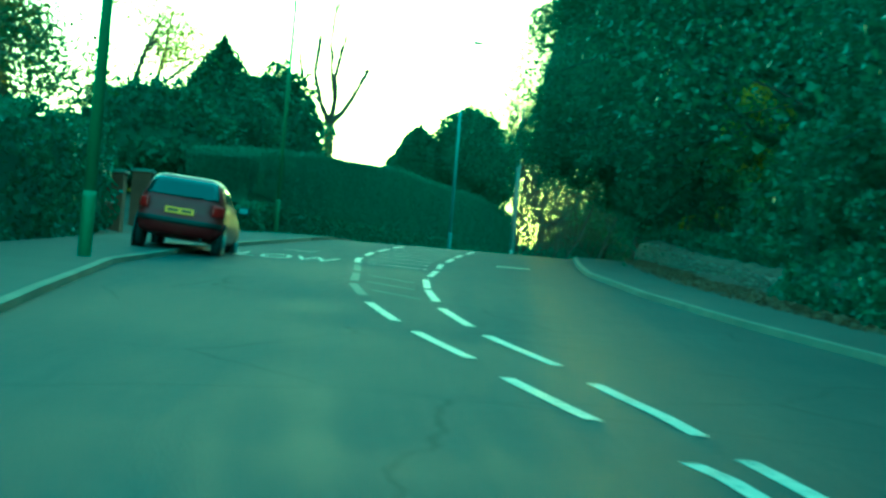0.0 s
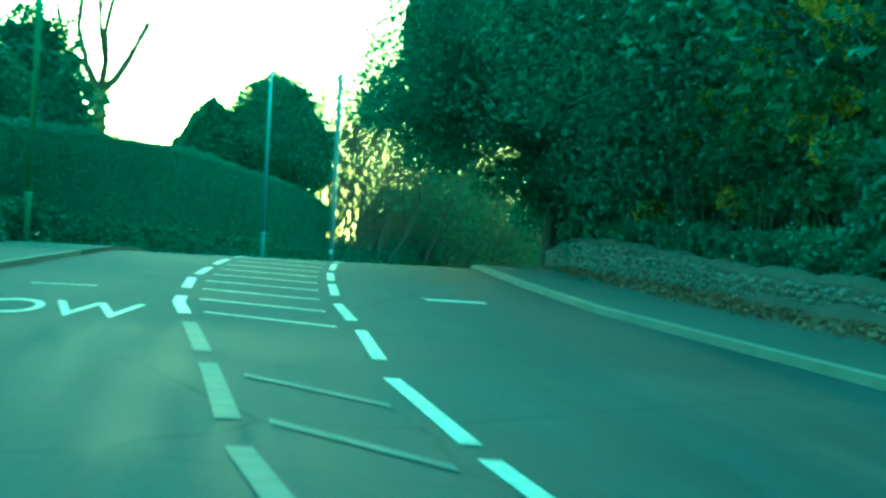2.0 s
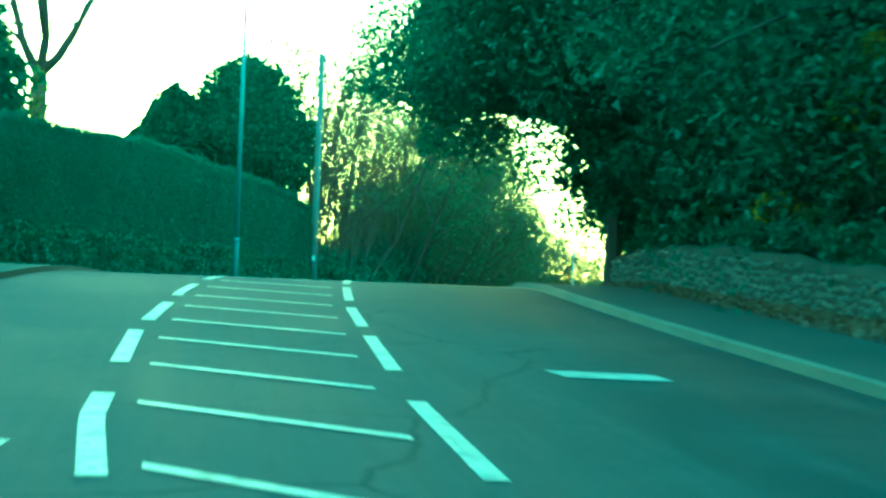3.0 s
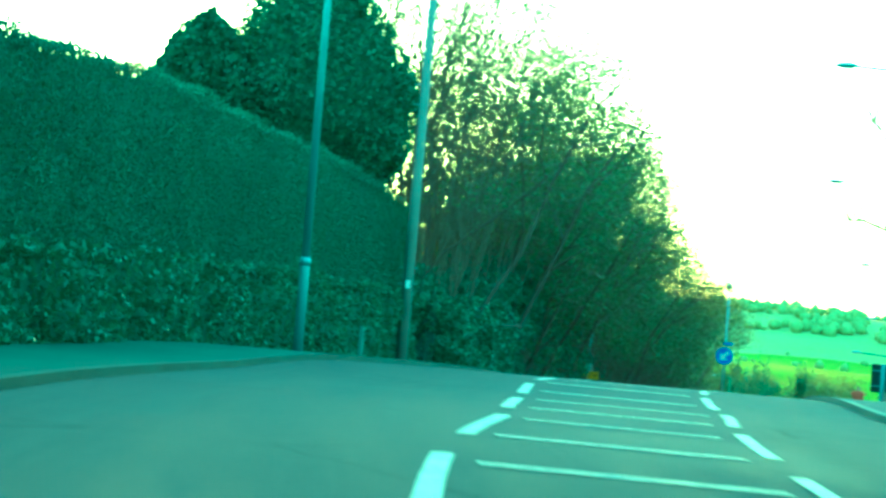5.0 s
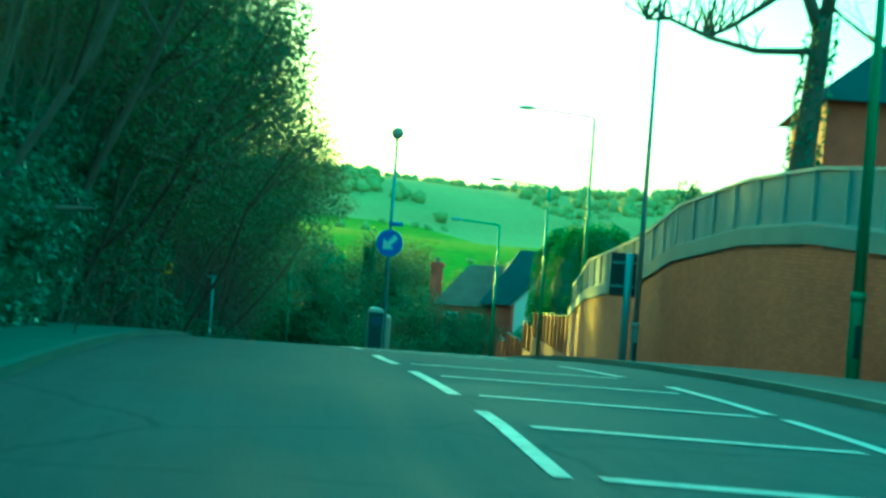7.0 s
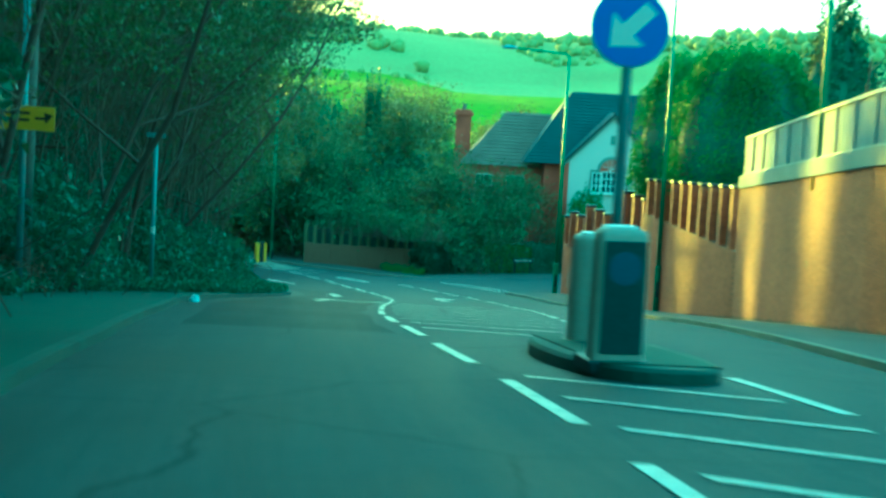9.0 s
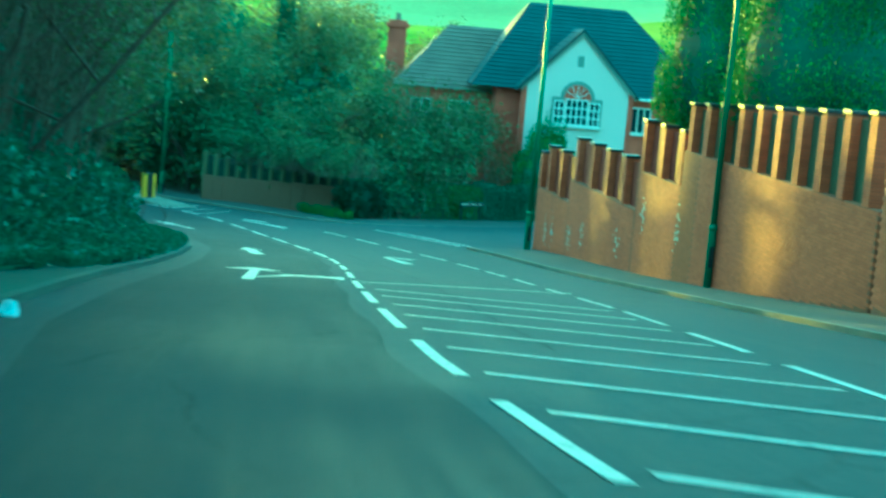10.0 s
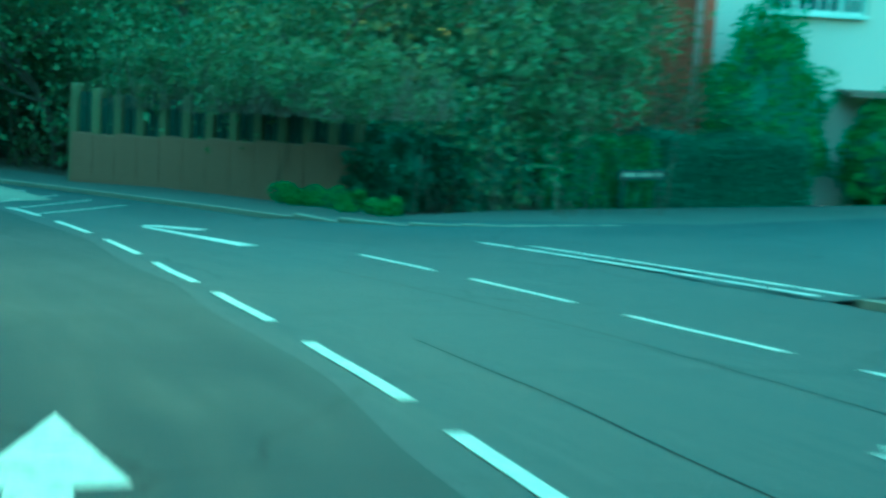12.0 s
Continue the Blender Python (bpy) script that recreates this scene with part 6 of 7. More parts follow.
runs = [(list(np.arange(59.4, 71.2, 1.28)), -1.0, lambda u: 0.72 - 0.047 * (u - 60), M["olive"], "olive weathered wooden fence panel between piers"),
        ([71.55, 73.35, 75.2], -1.9, lambda u: -0.5, M["redwood"], "red-stained wooden fence panel between piers"),
        ([77.0, 79.0, 81.0, 83.1], -3.0, lambda u: -1.62, M["redwood"], "red-stained wooden fence panel between piers"),
        ([85.3, 87.1, 88.5], -3.75, lambda u: -2.2 if u < 88 else -2.5, M["redwood"], "red-stained wooden fence panel between piers")]
for us_, z0, top, mat, lab in runs:
    for i, u in enumerate(us_):
        pier(u, z0, top(u))
        nxt = us_[i - 1] if i else None
        if nxt is not None:
            panel(nxt, u, z0, top(u) - 0.14, mat, lab)
panel(75.7, 77.0, -3.0, -1.76, M["redwood"], "red-stained wooden fence panel between piers")
panel(83.75, 85.3, -3.75, -2.34, M["redwood"], "red-stained wooden fence panel between piers")


# the stretch of wall that is passed nearest: each brick by itself
near = bricks(69.95, 71.25)[:300]
proto = brick_boxes("brick", np.array([[70.5, 0.0]]), M["brick"], None).data
bpy.data.objects.remove(bpy.data.objects["brick"])
o0 = wall_at(70.5, 0, 0.0)
for u, z in near:
    b = new("brick", proto)
    b.parent = brick_wall
    d = wall_at(u, 0, z) - o0
    b.matrix_basis = pose(*d)

# tall clipped conifers behind the wall
for x, y, w, d, h, lab in ((45.7, 160.2, 3.5, 4.6, 5.9, "tall clipped bright green conifer with sunlit edge"), (43.9, 154.2, 4.2, 5.4, 6.2, "tall clipped dark green conifer above the wall")):
    shaped("clipped_conifer", (x, y, -1.4), (w, d, h), lab, M["clipped"], 48000, 0.075, power=3.2, top=0.72, group="clipped conifers above the wall", lump=0.07)

# ---------- houses ----------
def window(parent, x0, x1, z0, z1, y, cols=3, rows=2, frame=M["white"]):
    w = part("window", box(x0, x1, y - 0.03, y + 0.04, z0, z1, 0.0), frame, parent, "white framed window")
    t = 0.06
    for i in range(cols):
        for j in range(rows):
            a = x0 + t + (x1 - x0 - t) * i / cols
            b = x0 + (x1 - x0 - t) * (i + 1) / cols
            c = z0 + t + (z1 - z0 - t) * j / rows
            d = z0 + (z1 - z0 - t) * (j + 1) / rows
            part("pane", box(a, b, y - 0.036, y - 0.031, c, d), M["glass"], w)
    part("sill", box(x0 - 0.1, x1 + 0.1, y - 0.14, y - 0.03, z0 - 0.09, z0 - 0.005, 0.01), M["white"], parent)
    return w


def roof_bm(pts_low, pts_ridge, thick=0.14):
    """A hipped or gabled roof: four eave corners and two ridge ends."""
    bm = bmesh.new()
    lo = [bm.verts.new(p) for p in pts_low]
    rd = [bm.verts.new(p) for p in pts_ridge]
    bm.faces.new((lo[0], lo[1], rd[1], rd[0]))
    bm.faces.new((lo[2], lo[3], rd[0], rd[1]))
    bm.faces.new((lo[1], lo[2], rd[1]))
    bm.faces.new((lo[3], lo[0], rd[0]))
    bm.faces.new(lo[::-1])
    bmesh.ops.recalc_face_normals(bm, faces=bm.faces)
    return bm


def tile_rows(parent, p0, p1, q1, q0, n, m, mat):
    """Courses of tiles over a roof plane with corners p0 p1 (eave) and q0 q1 (ridge), joined."""
    p0, p1, q0, q1 = (np.array(v, float) for v in (p0, p1, q0, q1))
    nor = np.cross(p1 - p0, q0 - p0)
    nor /= np.linalg.norm(nor)
    if nor[2] < 0:
        nor = -nor
    vs, fs = [], []
    for r in range(n):
        t0, t1 = r / n, min(1, (r + 1.12) / n)
        a0, b0 = p0 + (q0 - p0) * t0, p1 + (q1 - p1) * t0
        a1, b1 = p0 + (q0 - p0) * t1, p1 + (q1 - p1) * t1
        k = len(vs)
        vs += [a0 + nor * 0.05, b0 + nor * 0.05, b1 + nor * 0.012, a1 + nor * 0.012, a0 + nor * 0.005, b0 + nor * 0.005]
        fs += [(k, k + 1, k + 2, k + 3), (k + 4, k + 5, k + 1, k)]
    ob = mesh_np("tiles", np.array(vs), np.array(fs), mat, parent)
    ob["kind"] = "stuff"
    return ob


H = pose(60.2, 190.9, -6.75, 0, 0, -25.4)
house = empty("house", H, "red brick house with a white rendered gable and dark tiled roof", "house")
# main body, gable wing and side wing
part("wall", box(-3.6, 6.2, 1.4, 8.5, -0.6, 5.7), M["housebrick"], house, "red brick wall")
bm = prism([(-2.45, -0.6), (2.45, -0.6), (2.45, 5.85), (0, 8.3), (-2.45, 5.85)], 0.0, 3.0)
part("gable", bm, M["render"], house, "white rendered gable")
for a, b in (((-2.6, 5.72), (0, 8.4)), ((2.6, 5.72), (0, 8.4))):
    d = Vector((b[0] - a[0], 0, b[1] - a[1]))
    bm = bmesh.new()
    n = Vector((-d.z, 0, d.x)).normalized() * (0.14 if a[0] < 0 else -0.14)
    vs = [(a[0], -0.14, a[1]), (b[0], -0.14, b[1]), (b[0] + n.x * 0, -0.14, b[1] - 0.24), (a[0] - n.x * 0, -0.14, a[1] - 0.24)]
    f1 = [bm.verts.new(v) for v in vs]
    f2 = [bm.verts.new((v[0], 0.02, v[2])) for v in vs]
    bm.faces.new(f1); bm.faces.new(f2[::-1])
    for i in range(4):
        bm.faces.new((f1[i], f2[i], f2[(i + 1) % 4], f1[(i + 1) % 4]))
    bmesh.ops.recalc_face_normals(bm, faces=bm.faces)
    part("barge_board", bm, M["wood"], house, "brown barge board")
slopes = bmesh.new()
for sx in (-1, 1):
    lowp, highp = (sx * 2.78, 5.6), (0.0, 8.46)
    ring = [[slopes.verts.new((x, y, z - dz)) for x, z in (lowp, highp)] for y, dz in ((-0.2, 0.0), (5.2, 0.0), (5.2, 0.12), (-0.2, 0.12))]
    for k in range(4):
        a, b = ring[k], ring[(k + 1) % 4]
        slopes.faces.new((a[0], b[0], b[1], a[1]))
bmesh.ops.recalc_face_normals(slopes, faces=slopes.faces)
groof = part("gable_roof", slopes, M["tile"], house)
tile_rows(groof, (-2.75, -0.16, 5.63), (-2.75, 5.2, 5.63), (0, 5.2, 8.46), (0, -0.16, 8.46), 13, 1, M["tile"])
mroof = part("roof", roof_bm([(-4.8, 1.0, 5.5), (6.6, 1.0, 5.5), (6.6, 8.9, 5.5), (-4.8, 8.9, 5.5)], [(-2.1, 4.9, 9.5), (2.5, 4.9, 9.5)]), M["tile"], house, "dark hipped roof")
tile_rows(mroof, (-4.8, 1.0, 5.5), (6.6, 1.0, 5.5), (2.5, 4.9, 9.5), (-2.1, 4.9, 9.5), 22, 1, M["tile"])
tile_rows(mroof, (-4.8, 8.9, 5.5), (-4.8, 1.0, 5.5), (-2.1, 4.9, 9.5), (-2.1, 4.9, 9.5), 22, 1, M["tile"])
part("side_wall", box(-7.9, -3.5, 4.0, 9.5, -0.6, 5.3), M["housebrick"], house, "red brick side wing")
sroof = part("side_roof", roof_bm([(-8.3, 3.7, 5.1), (-2.6, 3.7, 5.1), (-2.6, 9.8, 5.1), (-8.3, 9.8, 5.1)], [(-5.8, 6.7, 8.1), (-2.6, 6.7, 8.1)]), M["browntile"], house, "weathered brown side roof")
tile_rows(sroof, (-8.3, 3.7, 5.1), (-2.6, 3.7, 5.1), (-2.6, 6.7, 8.1), (-5.8, 6.7, 8.1), 16, 1, M["browntile"])
ch = part("chimney", box(-8.7, -7.8, 7.0, 8.0, -0.5, 8.1, 0.0), M["housebrick"], house, "tall red brick chimney")
part("chimney_cap", box(-8.82, -7.68, 6.9, 8.1, 7.75, 7.95, 0.02), M["housebrick"], ch)
for y in (7.25, 7.75):
    part("chimney_pot", tube([(-8.25, y, 8.1), (-8.25, y, 8.45)], [0.13, 0.11], 10), M["browntile"], ch)
# the arched window
part("window_surround", box(-1.15, 1.15, -0.05, 0.0, 4.0, 5.35, 0.0), M["concrete"], house, "pale stone surround")
bm = bmesh.new()
bmesh.ops.create_cone(bm, cap_ends=True, segments=40, radius1=0.78, radius2=0.78, depth=0.06, matrix=pose(0, -0.02, 5.33, 90))
arch = part("window_arch", bm, M["concrete"], house, "pale arched stone surround")
bm = bmesh.new()
bmesh.ops.create_cone(bm, cap_ends=True, segments=40, radius1=0.6, radius2=0.6, depth=0.08, matrix=pose(0, -0.03, 5.33, 90))
fan = part("fanlight", bm, M["housebrick"], arch, "brick-filled arch")
for a in (30, 60, 90, 120, 150):
    p = part("glazing_bar", box(0.05, 0.58, -0.085, -0.072, -0.015, 0.015), M["white"], fan)
    p.matrix_basis = pose(0, 0, 5.33, 0, -a, 0)
window(house, -1.05, -0.55, 4.1, 5.2, -0.06, 2, 3)
window(house, -0.52, 0.52, 4.1, 5.3, -0.06, 4, 3)
window(house, 0.55, 1.05, 4.1, 5.2, -0.06, 2, 3)
part("vent", box(-0.14, 0.14, -0.03, 0.0, 6.75, 7.25, 0.01), M["concrete"], house, "small louvred vent")
part("quoin", box(2.32, 2.55, -0.03, 0.25, -0.5, 5.7, 0.0), M["housebrick"], house)
part("quoin", box(-2.55, -2.32, -0.03, 0.25, -0.5, 5.7, 0.0), M["housebrick"], house)
window(house, 2.7, 3.65, 3.9, 5.1, 1.38, 3, 1)
window(house, 5.1, 6.0, 3.9, 5.1, 1.38, 3, 1)
window(house, -7.4, -6.4, 3.3, 4.6, 3.98, 2, 2)
window(house, -5.6, -4.6, 3.3, 4.6, 3.98, 2, 2)
window(house, -5.4, -4.4, 0.7, 2.1, 3.98, 2, 2)
window(house, -1.2, 0.2, 0.6, 1.9, -0.02, 3, 2)
part("porch_roof", prism([(0.6, 2.3), (2.6, 2.3), (2.6, 2.42), (0.6, 2.42)], -1.2, 0.0), M["browntile"], house)
part("gutter", tube([(2.5, 0.98, 5.48), (6.6, 0.98, 5.48)], [0.06, 0.06], 8), M["white"], house)


def plain_house(name, m, w, d, eave, ridge, label, wall, roof):
    e = empty(name, m, label, "house")
    part("wall", box(-w / 2, w / 2, 0, d, -1.0, eave), wall, e)
    r = part("roof", roof_bm([(-w / 2 - 0.4, -0.4, eave - 0.1), (w / 2 + 0.4, -0.4, eave - 0.1), (w / 2 + 0.4, d + 0.4, eave - 0.1), (-w / 2 - 0.4, d + 0.4, eave - 0.1)], [(-w / 4, d / 2, ridge), (w / 4, d / 2, ridge)]), roof, e)
    tile_rows(r, (-w / 2 - 0.4, -0.4, eave - 0.1), (w / 2 + 0.4, -0.4, eave - 0.1), (w / 4, d / 2, ridge), (-w / 4, d / 2, ridge), 16, 1, roof)
    for x in (-w / 4 - 0.6, w / 4 - 0.6):
        window(e, x, x + 1.2, eave - 1.7, eave - 0.5, -0.02, 2, 2)
        window(e, x, x + 1.2, 0.9, 2.1, -0.02, 2, 2)
    return e


plain_house("house", pose(89, 217, -7.2, 0, 0, -25), 9, 7, 6.2, 8.8, "sunlit brick house with a brown tiled roof", M["housebrick"], M["browntile"])
plain_house("house", pose(78, 196, -6.8, 0, 0, 3), 7, 6, 4.2, 6.4, "low brick house with a dark tiled roof", M["housebrick"], M["tile"])
plain_house("house", pose(36.2, 112.5, 3.6, 0, 0, 60), 10, 8, 4.4, 8.0, "dark brick house standing above the wall", M["housebrick"], M["tile"])

# bare ivy-clad trees above the wall
limbed("bare_tree", (22.65, 107.05, 4.4), -20, "tall bare tree with an ivy-clad trunk above the wall", [(-0.1, 0, -0.4, 0.3), (0, 0, 1.6, 0.25), (0.2, 0, 4.2, 0.2), (0.25, 0, 4.6, 0.16)],
       [(0.15, [(0.2, 0, 4.2), (-0.15, 0.1, 5.1), (-0.45, 0.1, 5.95), (-1.1, 0, 6.5), (-2.0, -0.1, 6.9), (-2.6, 0, 7.6)]),
        (0.15, [(0.22, 0, 4.4), (0.35, -0.1, 5.4), (0.6, 0, 6.8), (0.7, 0.2, 8.6), (1.0, 0.2, 10.2)]),
        (0.08, [(0.15, 0, 3.9), (-1.0, 0.3, 3.85), (-1.9, 0.4, 4.05), (-2.7, 0.4, 4.35), (-3.2, 0.3, 4.3)]),
        (0.08, [(-0.2, 0.1, 5.2), (-0.7, 0.4, 4.9), (-1.5, 0.7, 4.3), (-1.9, 0.8, 4.1)]),
        (0.09, [(-0.45, 0.1, 5.95), (-0.5, -0.3, 7.0), (-0.8, -0.4, 8.4), (-0.6, -0.5, 9.6)]),
        (0.09, [(0.4, -0.1, 5.6), (1.1, -0.3, 6.4), (1.6, -0.4, 7.6), (1.9, -0.5, 9.0)])], knob=False, whips=7, reach=0.9, ivy=900, group="bare trees above the wall")
tree("bare_tree", (25.6, 105.6, 4.2), 11.5, 44, "tall bare tree with an ivy-clad trunk above the wall", radius=0.2, levels=5, kids=(6, 5, 4, 4), spread=0.5, up=0.35, first=0.38, length=0.6, ivy=1200, wiggle=0.1, group="bare trees above the wall")
shaped("conifer", (56.5, 166.5, -2), (4.2, 4.2, 8.9), "tall dark conifer behind the wall", M["conifer"], 14000, 0.18, power=2.1, top=0.4, lump=0.28)
for i, (x, y, h) in enumerate([(50, 158, 8), (53, 170, 8.5), (46, 150, 7)]):
    tree("bare_tree", (x, y, -1.0), h, 170 + i, "low bare tree behind the wall", radius=0.12, levels=4, kids=(7, 5, 4), spread=0.6, group="bare trees behind the wall", first=0.15)

# ---------- far side of the junction ----------
fenced = empty("garden_fence", Matrix.Identity(4), "low brick wall with olive posts and shade-dark boards", "fence")
pa, pb = np.array([48.9, 191.2]), np.array([45.1, 197.4])
nn = 12
for i in range(nn + 1):
    p = pa + (pb - pa) * i / nn
    z = float(so_np(p[None])[0, 2])
    q = part("post", box(-0.1, 0.1, -0.12, 0.1, -0.4, 2.1 + 0.15 * math.sin(i * 2.3), 0.015), M["oldpost"], fenced)
    q.matrix_basis = pose(p[0], p[1], z, 0, 0, math.degrees(math.atan2(*(pb - pa)[::-1])))
    if i < nn:
        p2 = pa + (pb - pa) * (i + 0.5) / nn
        L = float(np.hypot(*(pb - pa))) / nn
        z2 = float(so_np(p2[None])[0, 2])
        q = part("low_wall", box(-L / 2 + 0.002, L / 2 - 0.002, -0.15, 0.15, -0.4, 1.15, 0.02), M["rosebrick"], fenced)
        q.matrix_basis = pose(p2[0], p2[1], z2, 0, 0, math.degrees(math.atan2(*(pb - pa)[::-1])))
        for k in range(2):
            a = -L / 2 + 0.1 + (L - 0.2) * k / 2
            s_ = part("slat", box(a + 0.01, a + (L - 0.2) / 2 - 0.03, -0.02, 0.02, 1.16, 1.98 + 0.06 * math.sin(i * 4.1 + k), 0.006), M["shadeboard"], fenced)
            s_.matrix_basis = q.matrix_basis

e = empty("street_name_sign", pose(53.85, 188.5, -6.89, 0, 0, 3), "dark street name plate with pale bars before the hedge", "sign")
for x in (-0.45, 0.45):
    part("post", box(x - 0.03, x + 0.03, -0.03, 0.03, -0.3, 0.9, 0.006), M["black"], e)
pl = part("plate", box(-0.6, 0.6, -0.05, -0.032, 0.68, 0.88, 0.004), M["black"], e)
for x0, x1 in ((-0.5, -0.12), (-0.05, 0.28), (0.35, 0.5)):
    part("text_bar", box(x0, x1, -0.054, -0.0505, 0.74, 0.82), M["plastic"], pl)

e = empty("traffic_island", put(200.5, 5.7, 0.0), "small far traffic island with kerb", "traffic island")
part("kerb", box(-0.7, 0.7, -2.5, 2.5, -0.3, 0.12, 0.05), M["kerb"], e)
e = empty("bollard", put(201.6, 5.7, 0.1), "dark traffic bollard with yellow sides on the far island", "bollard")
part("body", box(-0.13, 0.13, -0.14, 0.14, 0.0, 1.15, 0.03), M["black"], e)
for sx in (-1, 1):
    part("side_strip", box(sx * 0.21 - 0.07, sx * 0.21 + 0.07, -0.13, 0.13, 0.0, 1.1, 0.02), M["yellow"], e, "yellow reflective side")
part("foot", box(-0.3, 0.3, -0.18, 0.18, -0.05, 0.04, 0.01), M["black"], e)

# ---------- parked car ----------
CAR_Z = [0.3, 0.36, 0.46, 0.6, 0.63, 0.66, 0.78, 0.9, 0.97, 1.04, 1.14, 1.24, 1.32, 1.37, 1.4, 1.415]
CAR_W = [(0.3, 0.7), (0.36, 0.77), (0.46, 0.8), (0.62, 0.815), (0.8, 0.81), (0.93, 0.79), (1.0, 0.755), (1.2, 0.685), (1.32, 0.62), (1.37, 0.565), (1.4, 0.49), (1.415, 0.36)]
CAR_BACK = [(0.3, 0.1), (0.36, 0.02), (0.46, -0.02), (0.62, -0.02), (0.66, 0.03), (0.93, 0.06), (1.0, 0.1), (1.24, 0.27), (1.32, 0.36), (1.37, 0.46), (1.4, 0.6), (1.415, 0.8)]
CAR_FRONT = [(0.3, 3.55), (0.36, 3.66), (0.5, 3.72), (0.66, 3.68), (0.78, 3.45), (0.9, 2.95), (0.97, 2.72), (1.04, 2.58), (1.2, 2.28), (1.32, 2.02), (1.4, 1.75), (1.415, 1.5)]


def car_y(x, z, grow=0.0):
    """The rear surface of the car: how far forward it lies at x, z."""
    w, yb, yf = float(ramp1(z, CAR_W)) + grow, float(ramp1(z, CAR_BACK)) - grow, float(ramp1(z, CAR_FRONT)) + grow
    return (yb + yf) / 2 - (yf - yb) / 2 * max(0.0, 1 - min(1.0, abs(x / w)) ** 6) ** (1 / 6)


def car_x(y, z, grow=0.0):
    """Half the car's width at y, z."""
    w, yb, yf = float(ramp1(z, CAR_W)) + grow, float(ramp1(z, CAR_BACK)) - grow, float(ramp1(z, CAR_FRONT)) + grow
    return w * max(0.0, 1 - min(1.0, abs((y - (yb + yf) / 2) / ((yf - yb) / 2))) ** 6) ** (1 / 6)


def skin(point, us, vs):
    """A thin curved sheet: point(u, v, depth) over a grid, closed behind."""
    bm = bmesh.new()
    lay = [[[bm.verts.new(point(u, v, d)) for u in us] for v in vs] for d in (0.008, -0.01)]
    for k in (0, 1):
        for j in range(len(vs) - 1):
            for i in range(len(us) - 1):
                bm.faces.new((lay[k][j][i], lay[k][j][i + 1], lay[k][j + 1][i + 1], lay[k][j + 1][i]))
    rim = [(0, i) for i in range(len(us))] + [(j, len(us) - 1) for j in range(1, len(vs))] + [(len(vs) - 1, i) for i in range(len(us) - 2, -1, -1)] + [(j, 0) for j in range(len(vs) - 2, 0, -1)]
    for (j0, i0), (j1, i1) in zip(rim, rim[1:] + rim[:1]):
        bm.faces.new((lay[0][j0][i0], lay[0][j1][i1], lay[1][j1][i1], lay[1][j0][i0]))
    bmesh.ops.recalc_face_normals(bm, faces=bm.faces)
    return bm


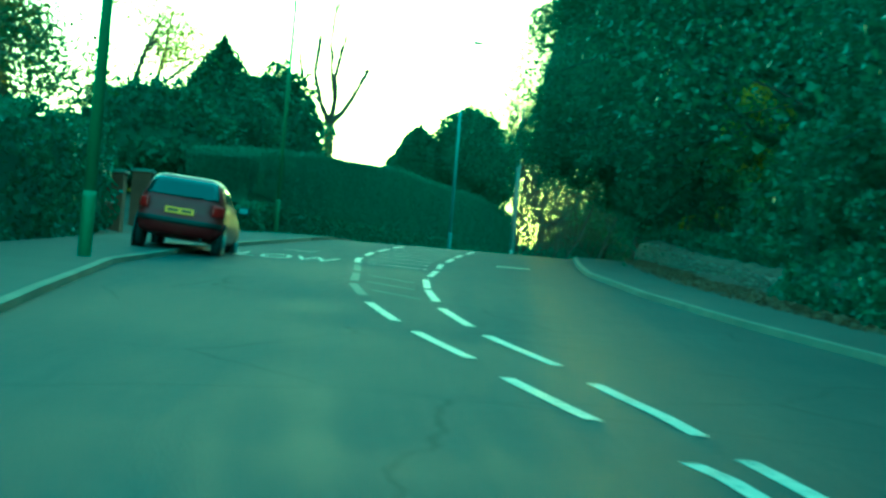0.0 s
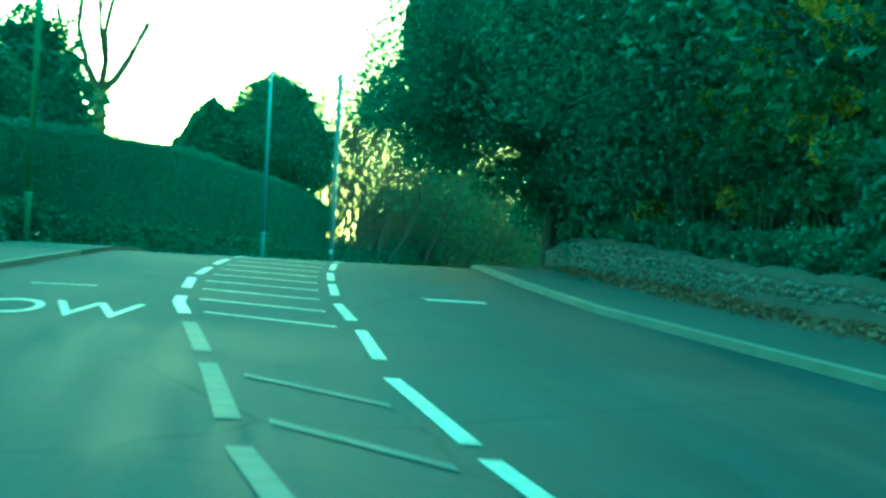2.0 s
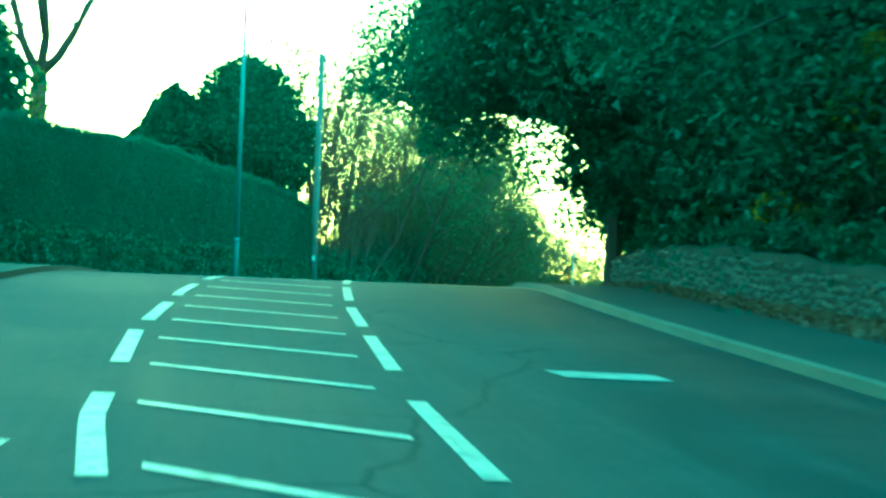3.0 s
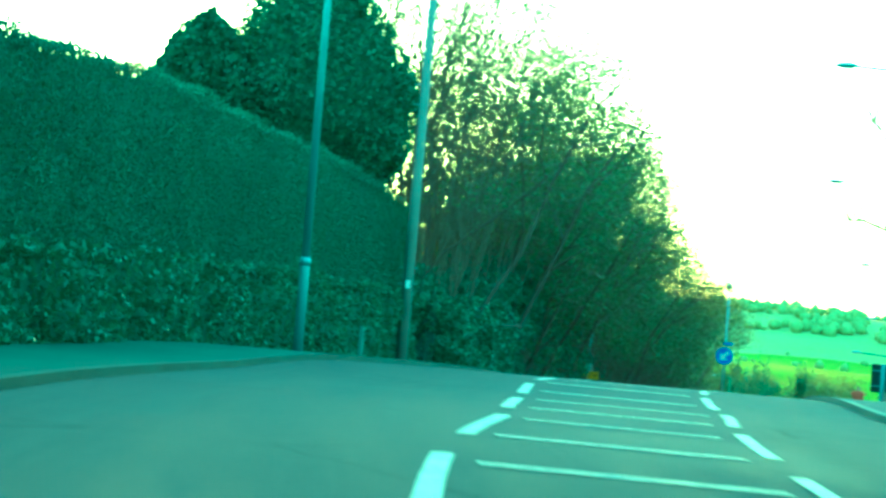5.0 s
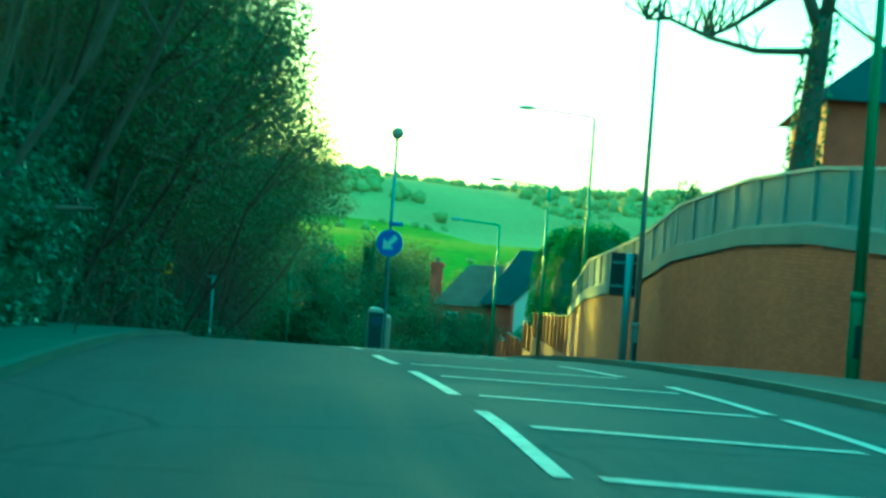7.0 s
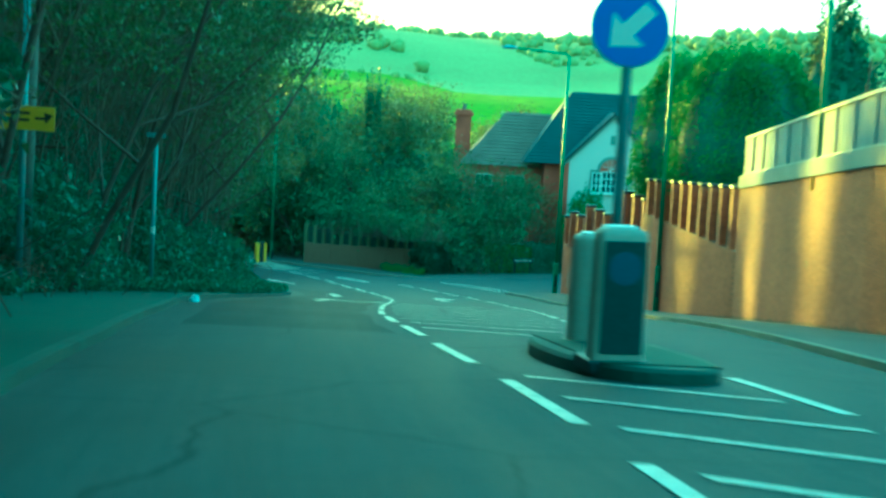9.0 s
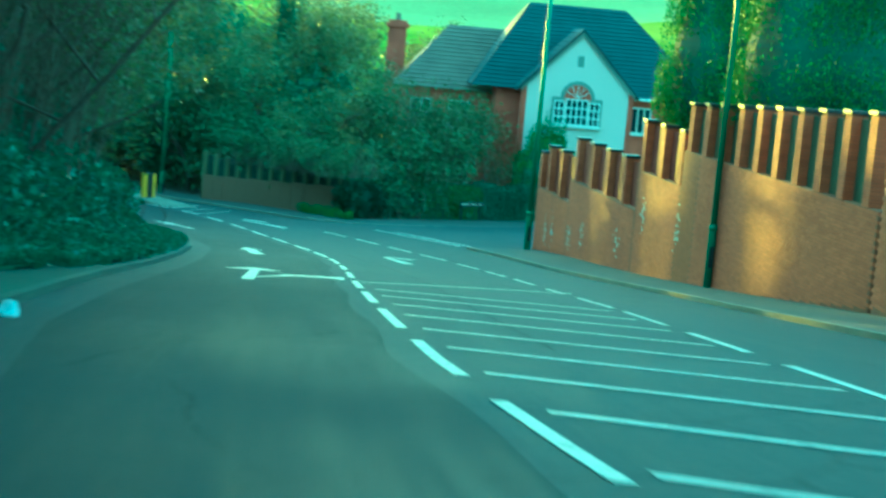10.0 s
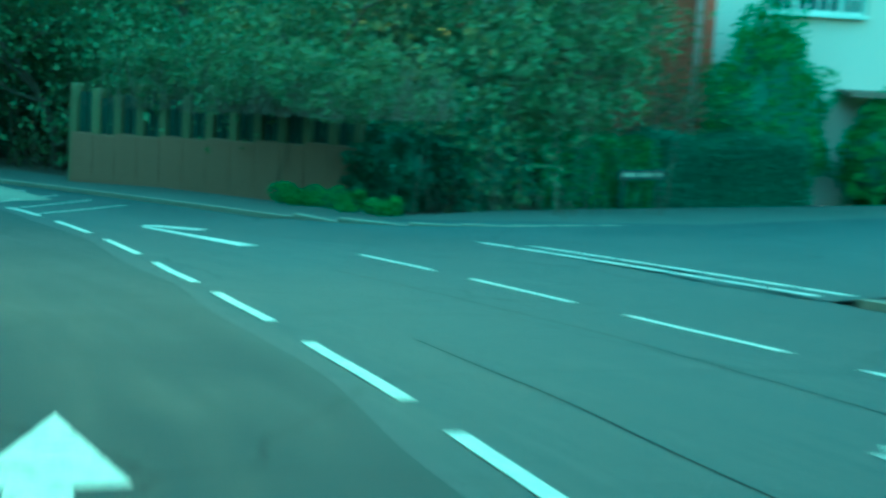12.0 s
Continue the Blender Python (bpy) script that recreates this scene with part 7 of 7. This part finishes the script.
def car():
    e = empty("parked_car", put(31.6, -3.47, 0.045, 1.5) @ pose(0, 0, 0, 0, 4.2, 0), "dark red hatchback parked half on the kerb", "car")
    bm = bmesh.new()
    rings = []
    n = 56
    for z in CAR_Z:
        w, yb, yf = float(ramp1(z, CAR_W)), float(ramp1(z, CAR_BACK)), float(ramp1(z, CAR_FRONT))
        ring = []
        for i in range(n):
            c, s = math.cos(2 * math.pi * i / n), math.sin(2 * math.pi * i / n)
            k = (abs(c) ** 6 + abs(s) ** 6) ** (-1 / 6)
            ring.append(bm.verts.new((w * c * k, (yb + yf) / 2 + (yf - yb) / 2 * s * k, z)))
        rings.append(ring)
    for a, b in zip(rings, rings[1:]):
        for i in range(n):
            bm.faces.new((a[i], a[(i + 1) % n], b[(i + 1) % n], b[i]))
    bm.faces.new(rings[0][::-1]); bm.faces.new(rings[-1])
    bmesh.ops.recalc_face_normals(bm, faces=bm.faces)
    body = part("body", bm, M["carpaint"], e, smooth=True)
    lin = lambda a, b, m: [a + (b - a) * i / m for i in range(m + 1)]
    glass_w = lambda z: 0.66 - 0.28 * (z - 0.99)
    part("rear_window", skin(lambda u, z, d: (u * glass_w(z), car_y(u * glass_w(z), z, d), z), lin(-1, 1, 14), lin(0.99, 1.33, 8)), M["glass"], body, "dark rear window", smooth=True)
    part("bumper_strip", skin(lambda x, z, d: (x, car_y(x, z, d + 0.012), z), lin(-0.76, 0.76, 16), lin(0.5, 0.6, 3)), M["black"], body, "dark bumper strip", smooth=True)
    part("wiper", tube([(0.02, 0.06, 1.0), (0.4, 0.1, 1.02)], [0.012, 0.008], 6), M["black"], body)
    pl = part("number_plate", skin(lambda x, z, d: (x, car_y(0.2, z, d + 0.01), z), lin(-0.26, 0.26, 2), lin(0.68, 0.79, 2)), M["plate"], body, "yellow number plate")
    for x0, x1 in ((-0.21, -0.02), (0.04, 0.21)):
        part("text_bar", skin(lambda x, z, d: (x, car_y(0.2, z, d + 0.014), z), lin(x0, x1, 1), lin(0.715, 0.755, 1)), M["black"], pl)
    for sx in (-1, 1):
        part("tail_lamp", skin(lambda x, z, d: (sx * x, car_y(x, z, d + 0.008), z), lin(0.58, 0.775, 8), lin(0.72, 0.92, 4)), M["redlamp"], body, "red tail lamp", smooth=True)
        for y0, y1 in ((0.62, 1.42), (1.48, 2.3)):
            part("side_window", skin(lambda y, z, d: (sx * car_x(y, z, d), y - 0.9 * max(0, z - 1.02) * (1 if y > 1.9 else 0), z), lin(y0, y1, 6), lin(1.01, 1.31, 5)), M["glass"], body, smooth=True)
        mir = part("door_mirror", box(sx * 0.93 - 0.1, sx * 0.93 + 0.1, 2.1, 2.2, 0.93, 1.06, 0.03), M["black"], body)
        part("mirror_glass", box(sx * 0.93 - 0.08, sx * 0.93 + 0.08, 2.085, 2.098, 0.95, 1.04, 0.0), M["galv"], mir)
        for y in (0.62, 3.0):
            b = bmesh.new()
            bmesh.ops.create_cone(b, cap_ends=True, segments=28, radius1=0.28, radius2=0.28, depth=0.19, matrix=pose(sx * 0.71, y, 0.28, 0, 90))
            bmesh.ops.bevel(b, geom=[q for q in b.edges if len(q.link_faces) == 2 and any(len(f.verts) > 8 for f in q.link_faces)], offset=0.03, segments=2, affect="EDGES")
            wh = part("wheel", b, M["rubber"], e, smooth=True)
            b = bmesh.new()
            bmesh.ops.create_cone(b, cap_ends=True, segments=24, radius1=0.18, radius2=0.15, depth=0.03, matrix=pose(sx * 0.815, y, 0.28, 0, 90 * sx))
            part("rim", b, M["galv"], wh)
            b = bmesh.new()
            bmesh.ops.create_cone(b, cap_ends=True, segments=32, radius1=0.34, radius2=0.34, depth=0.02, matrix=pose(sx * 0.797, y, 0.3, 0, 90))
            part("wheel_arch", b, M["black"], body)
    part("exhaust", tube([(0.45, -0.02, 0.27), (0.45, 0.3, 0.27)], [0.025, 0.025], 8), M["black"], e)
    return e


car()

# brick gate pillars behind the left footway
def gate_pillar(s, o, h):
    e = empty("gate_pillar", put(s, o, 0.0), "square red brick gate pillar with a stone cap", "pillar", "gate pillars")
    part("shaft", box(-0.25, 0.25, -0.25, 0.25, -0.3, h, 0.008), M["dullbrick"], e)
    part("cap", box(-0.3, 0.3, -0.3, 0.3, h, h + 0.08, 0.02), M["concrete"], e)
    return e


gate_pillar(42.7, -6.7, 1.4)
gate_pillar(47.4, -6.85, 1.5)
gw = empty("garden_wall", put(50, -6.9, 0.0), "low red brick garden wall by the gate", "wall")
part("wall", box(-0.11, 0.11, -2.0, 2.6, -0.3, 1.1), M["dullbrick"], gw)
part("coping", box(-0.16, 0.16, -2.0, 2.6, 1.1, 1.18, 0.015), M["concrete"], gw)

# ---------- far woods and hedges on the hills ----------
n = 11000
az = -0.5 + 1.9 * rng.random(n)
rr = np.where(rng.random(n) < 0.62, 640 + 700 * rng.random(n) ** 1.5, 300 + 340 * rng.random(n))
fx, fy = 30 + rr * np.sin(az), 150 + rr * np.cos(az)
keep = (rr > 680) | (np.sin(az * 31 + rr / 90) + np.sin(az * 13 - rr / 60) > 1.6) | (np.abs(np.sin(rr / 37)) < 0.035)
keep &= (np.sin(az * 17 + rr / 200) > -0.75)
fx, fy, rr = fx[keep], fy[keep], rr[keep]
fz = far_height(fx, fy)
bm = bmesh.new()
bmesh.ops.create_icosphere(bm, subdivisions=1, radius=1.0)
bv = np.array([v.co[:] for v in bm.verts]); bf = np.array([[v.index for v in f.verts] for f in bm.faces])
bm.free()
m = len(fx)
size = (2 + 3 * rng.random(m)) * np.where(rr > 600, 0.7, 0.4)
lump = 1 + 0.3 * rng.normal(size=(m, len(bv), 1)).clip(-1.3, 1.3)
v = bv[None] * lump * size[:, None, None] * [1, 1, 0.95] + np.stack([fx, fy, fz + size * 0.5], -1)[:, None]
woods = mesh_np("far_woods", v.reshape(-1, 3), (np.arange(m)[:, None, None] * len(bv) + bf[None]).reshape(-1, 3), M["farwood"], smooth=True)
tagged(woods, "bare woods and hedges on the far hills, coloured pale for haze", "woods", kind="stuff")
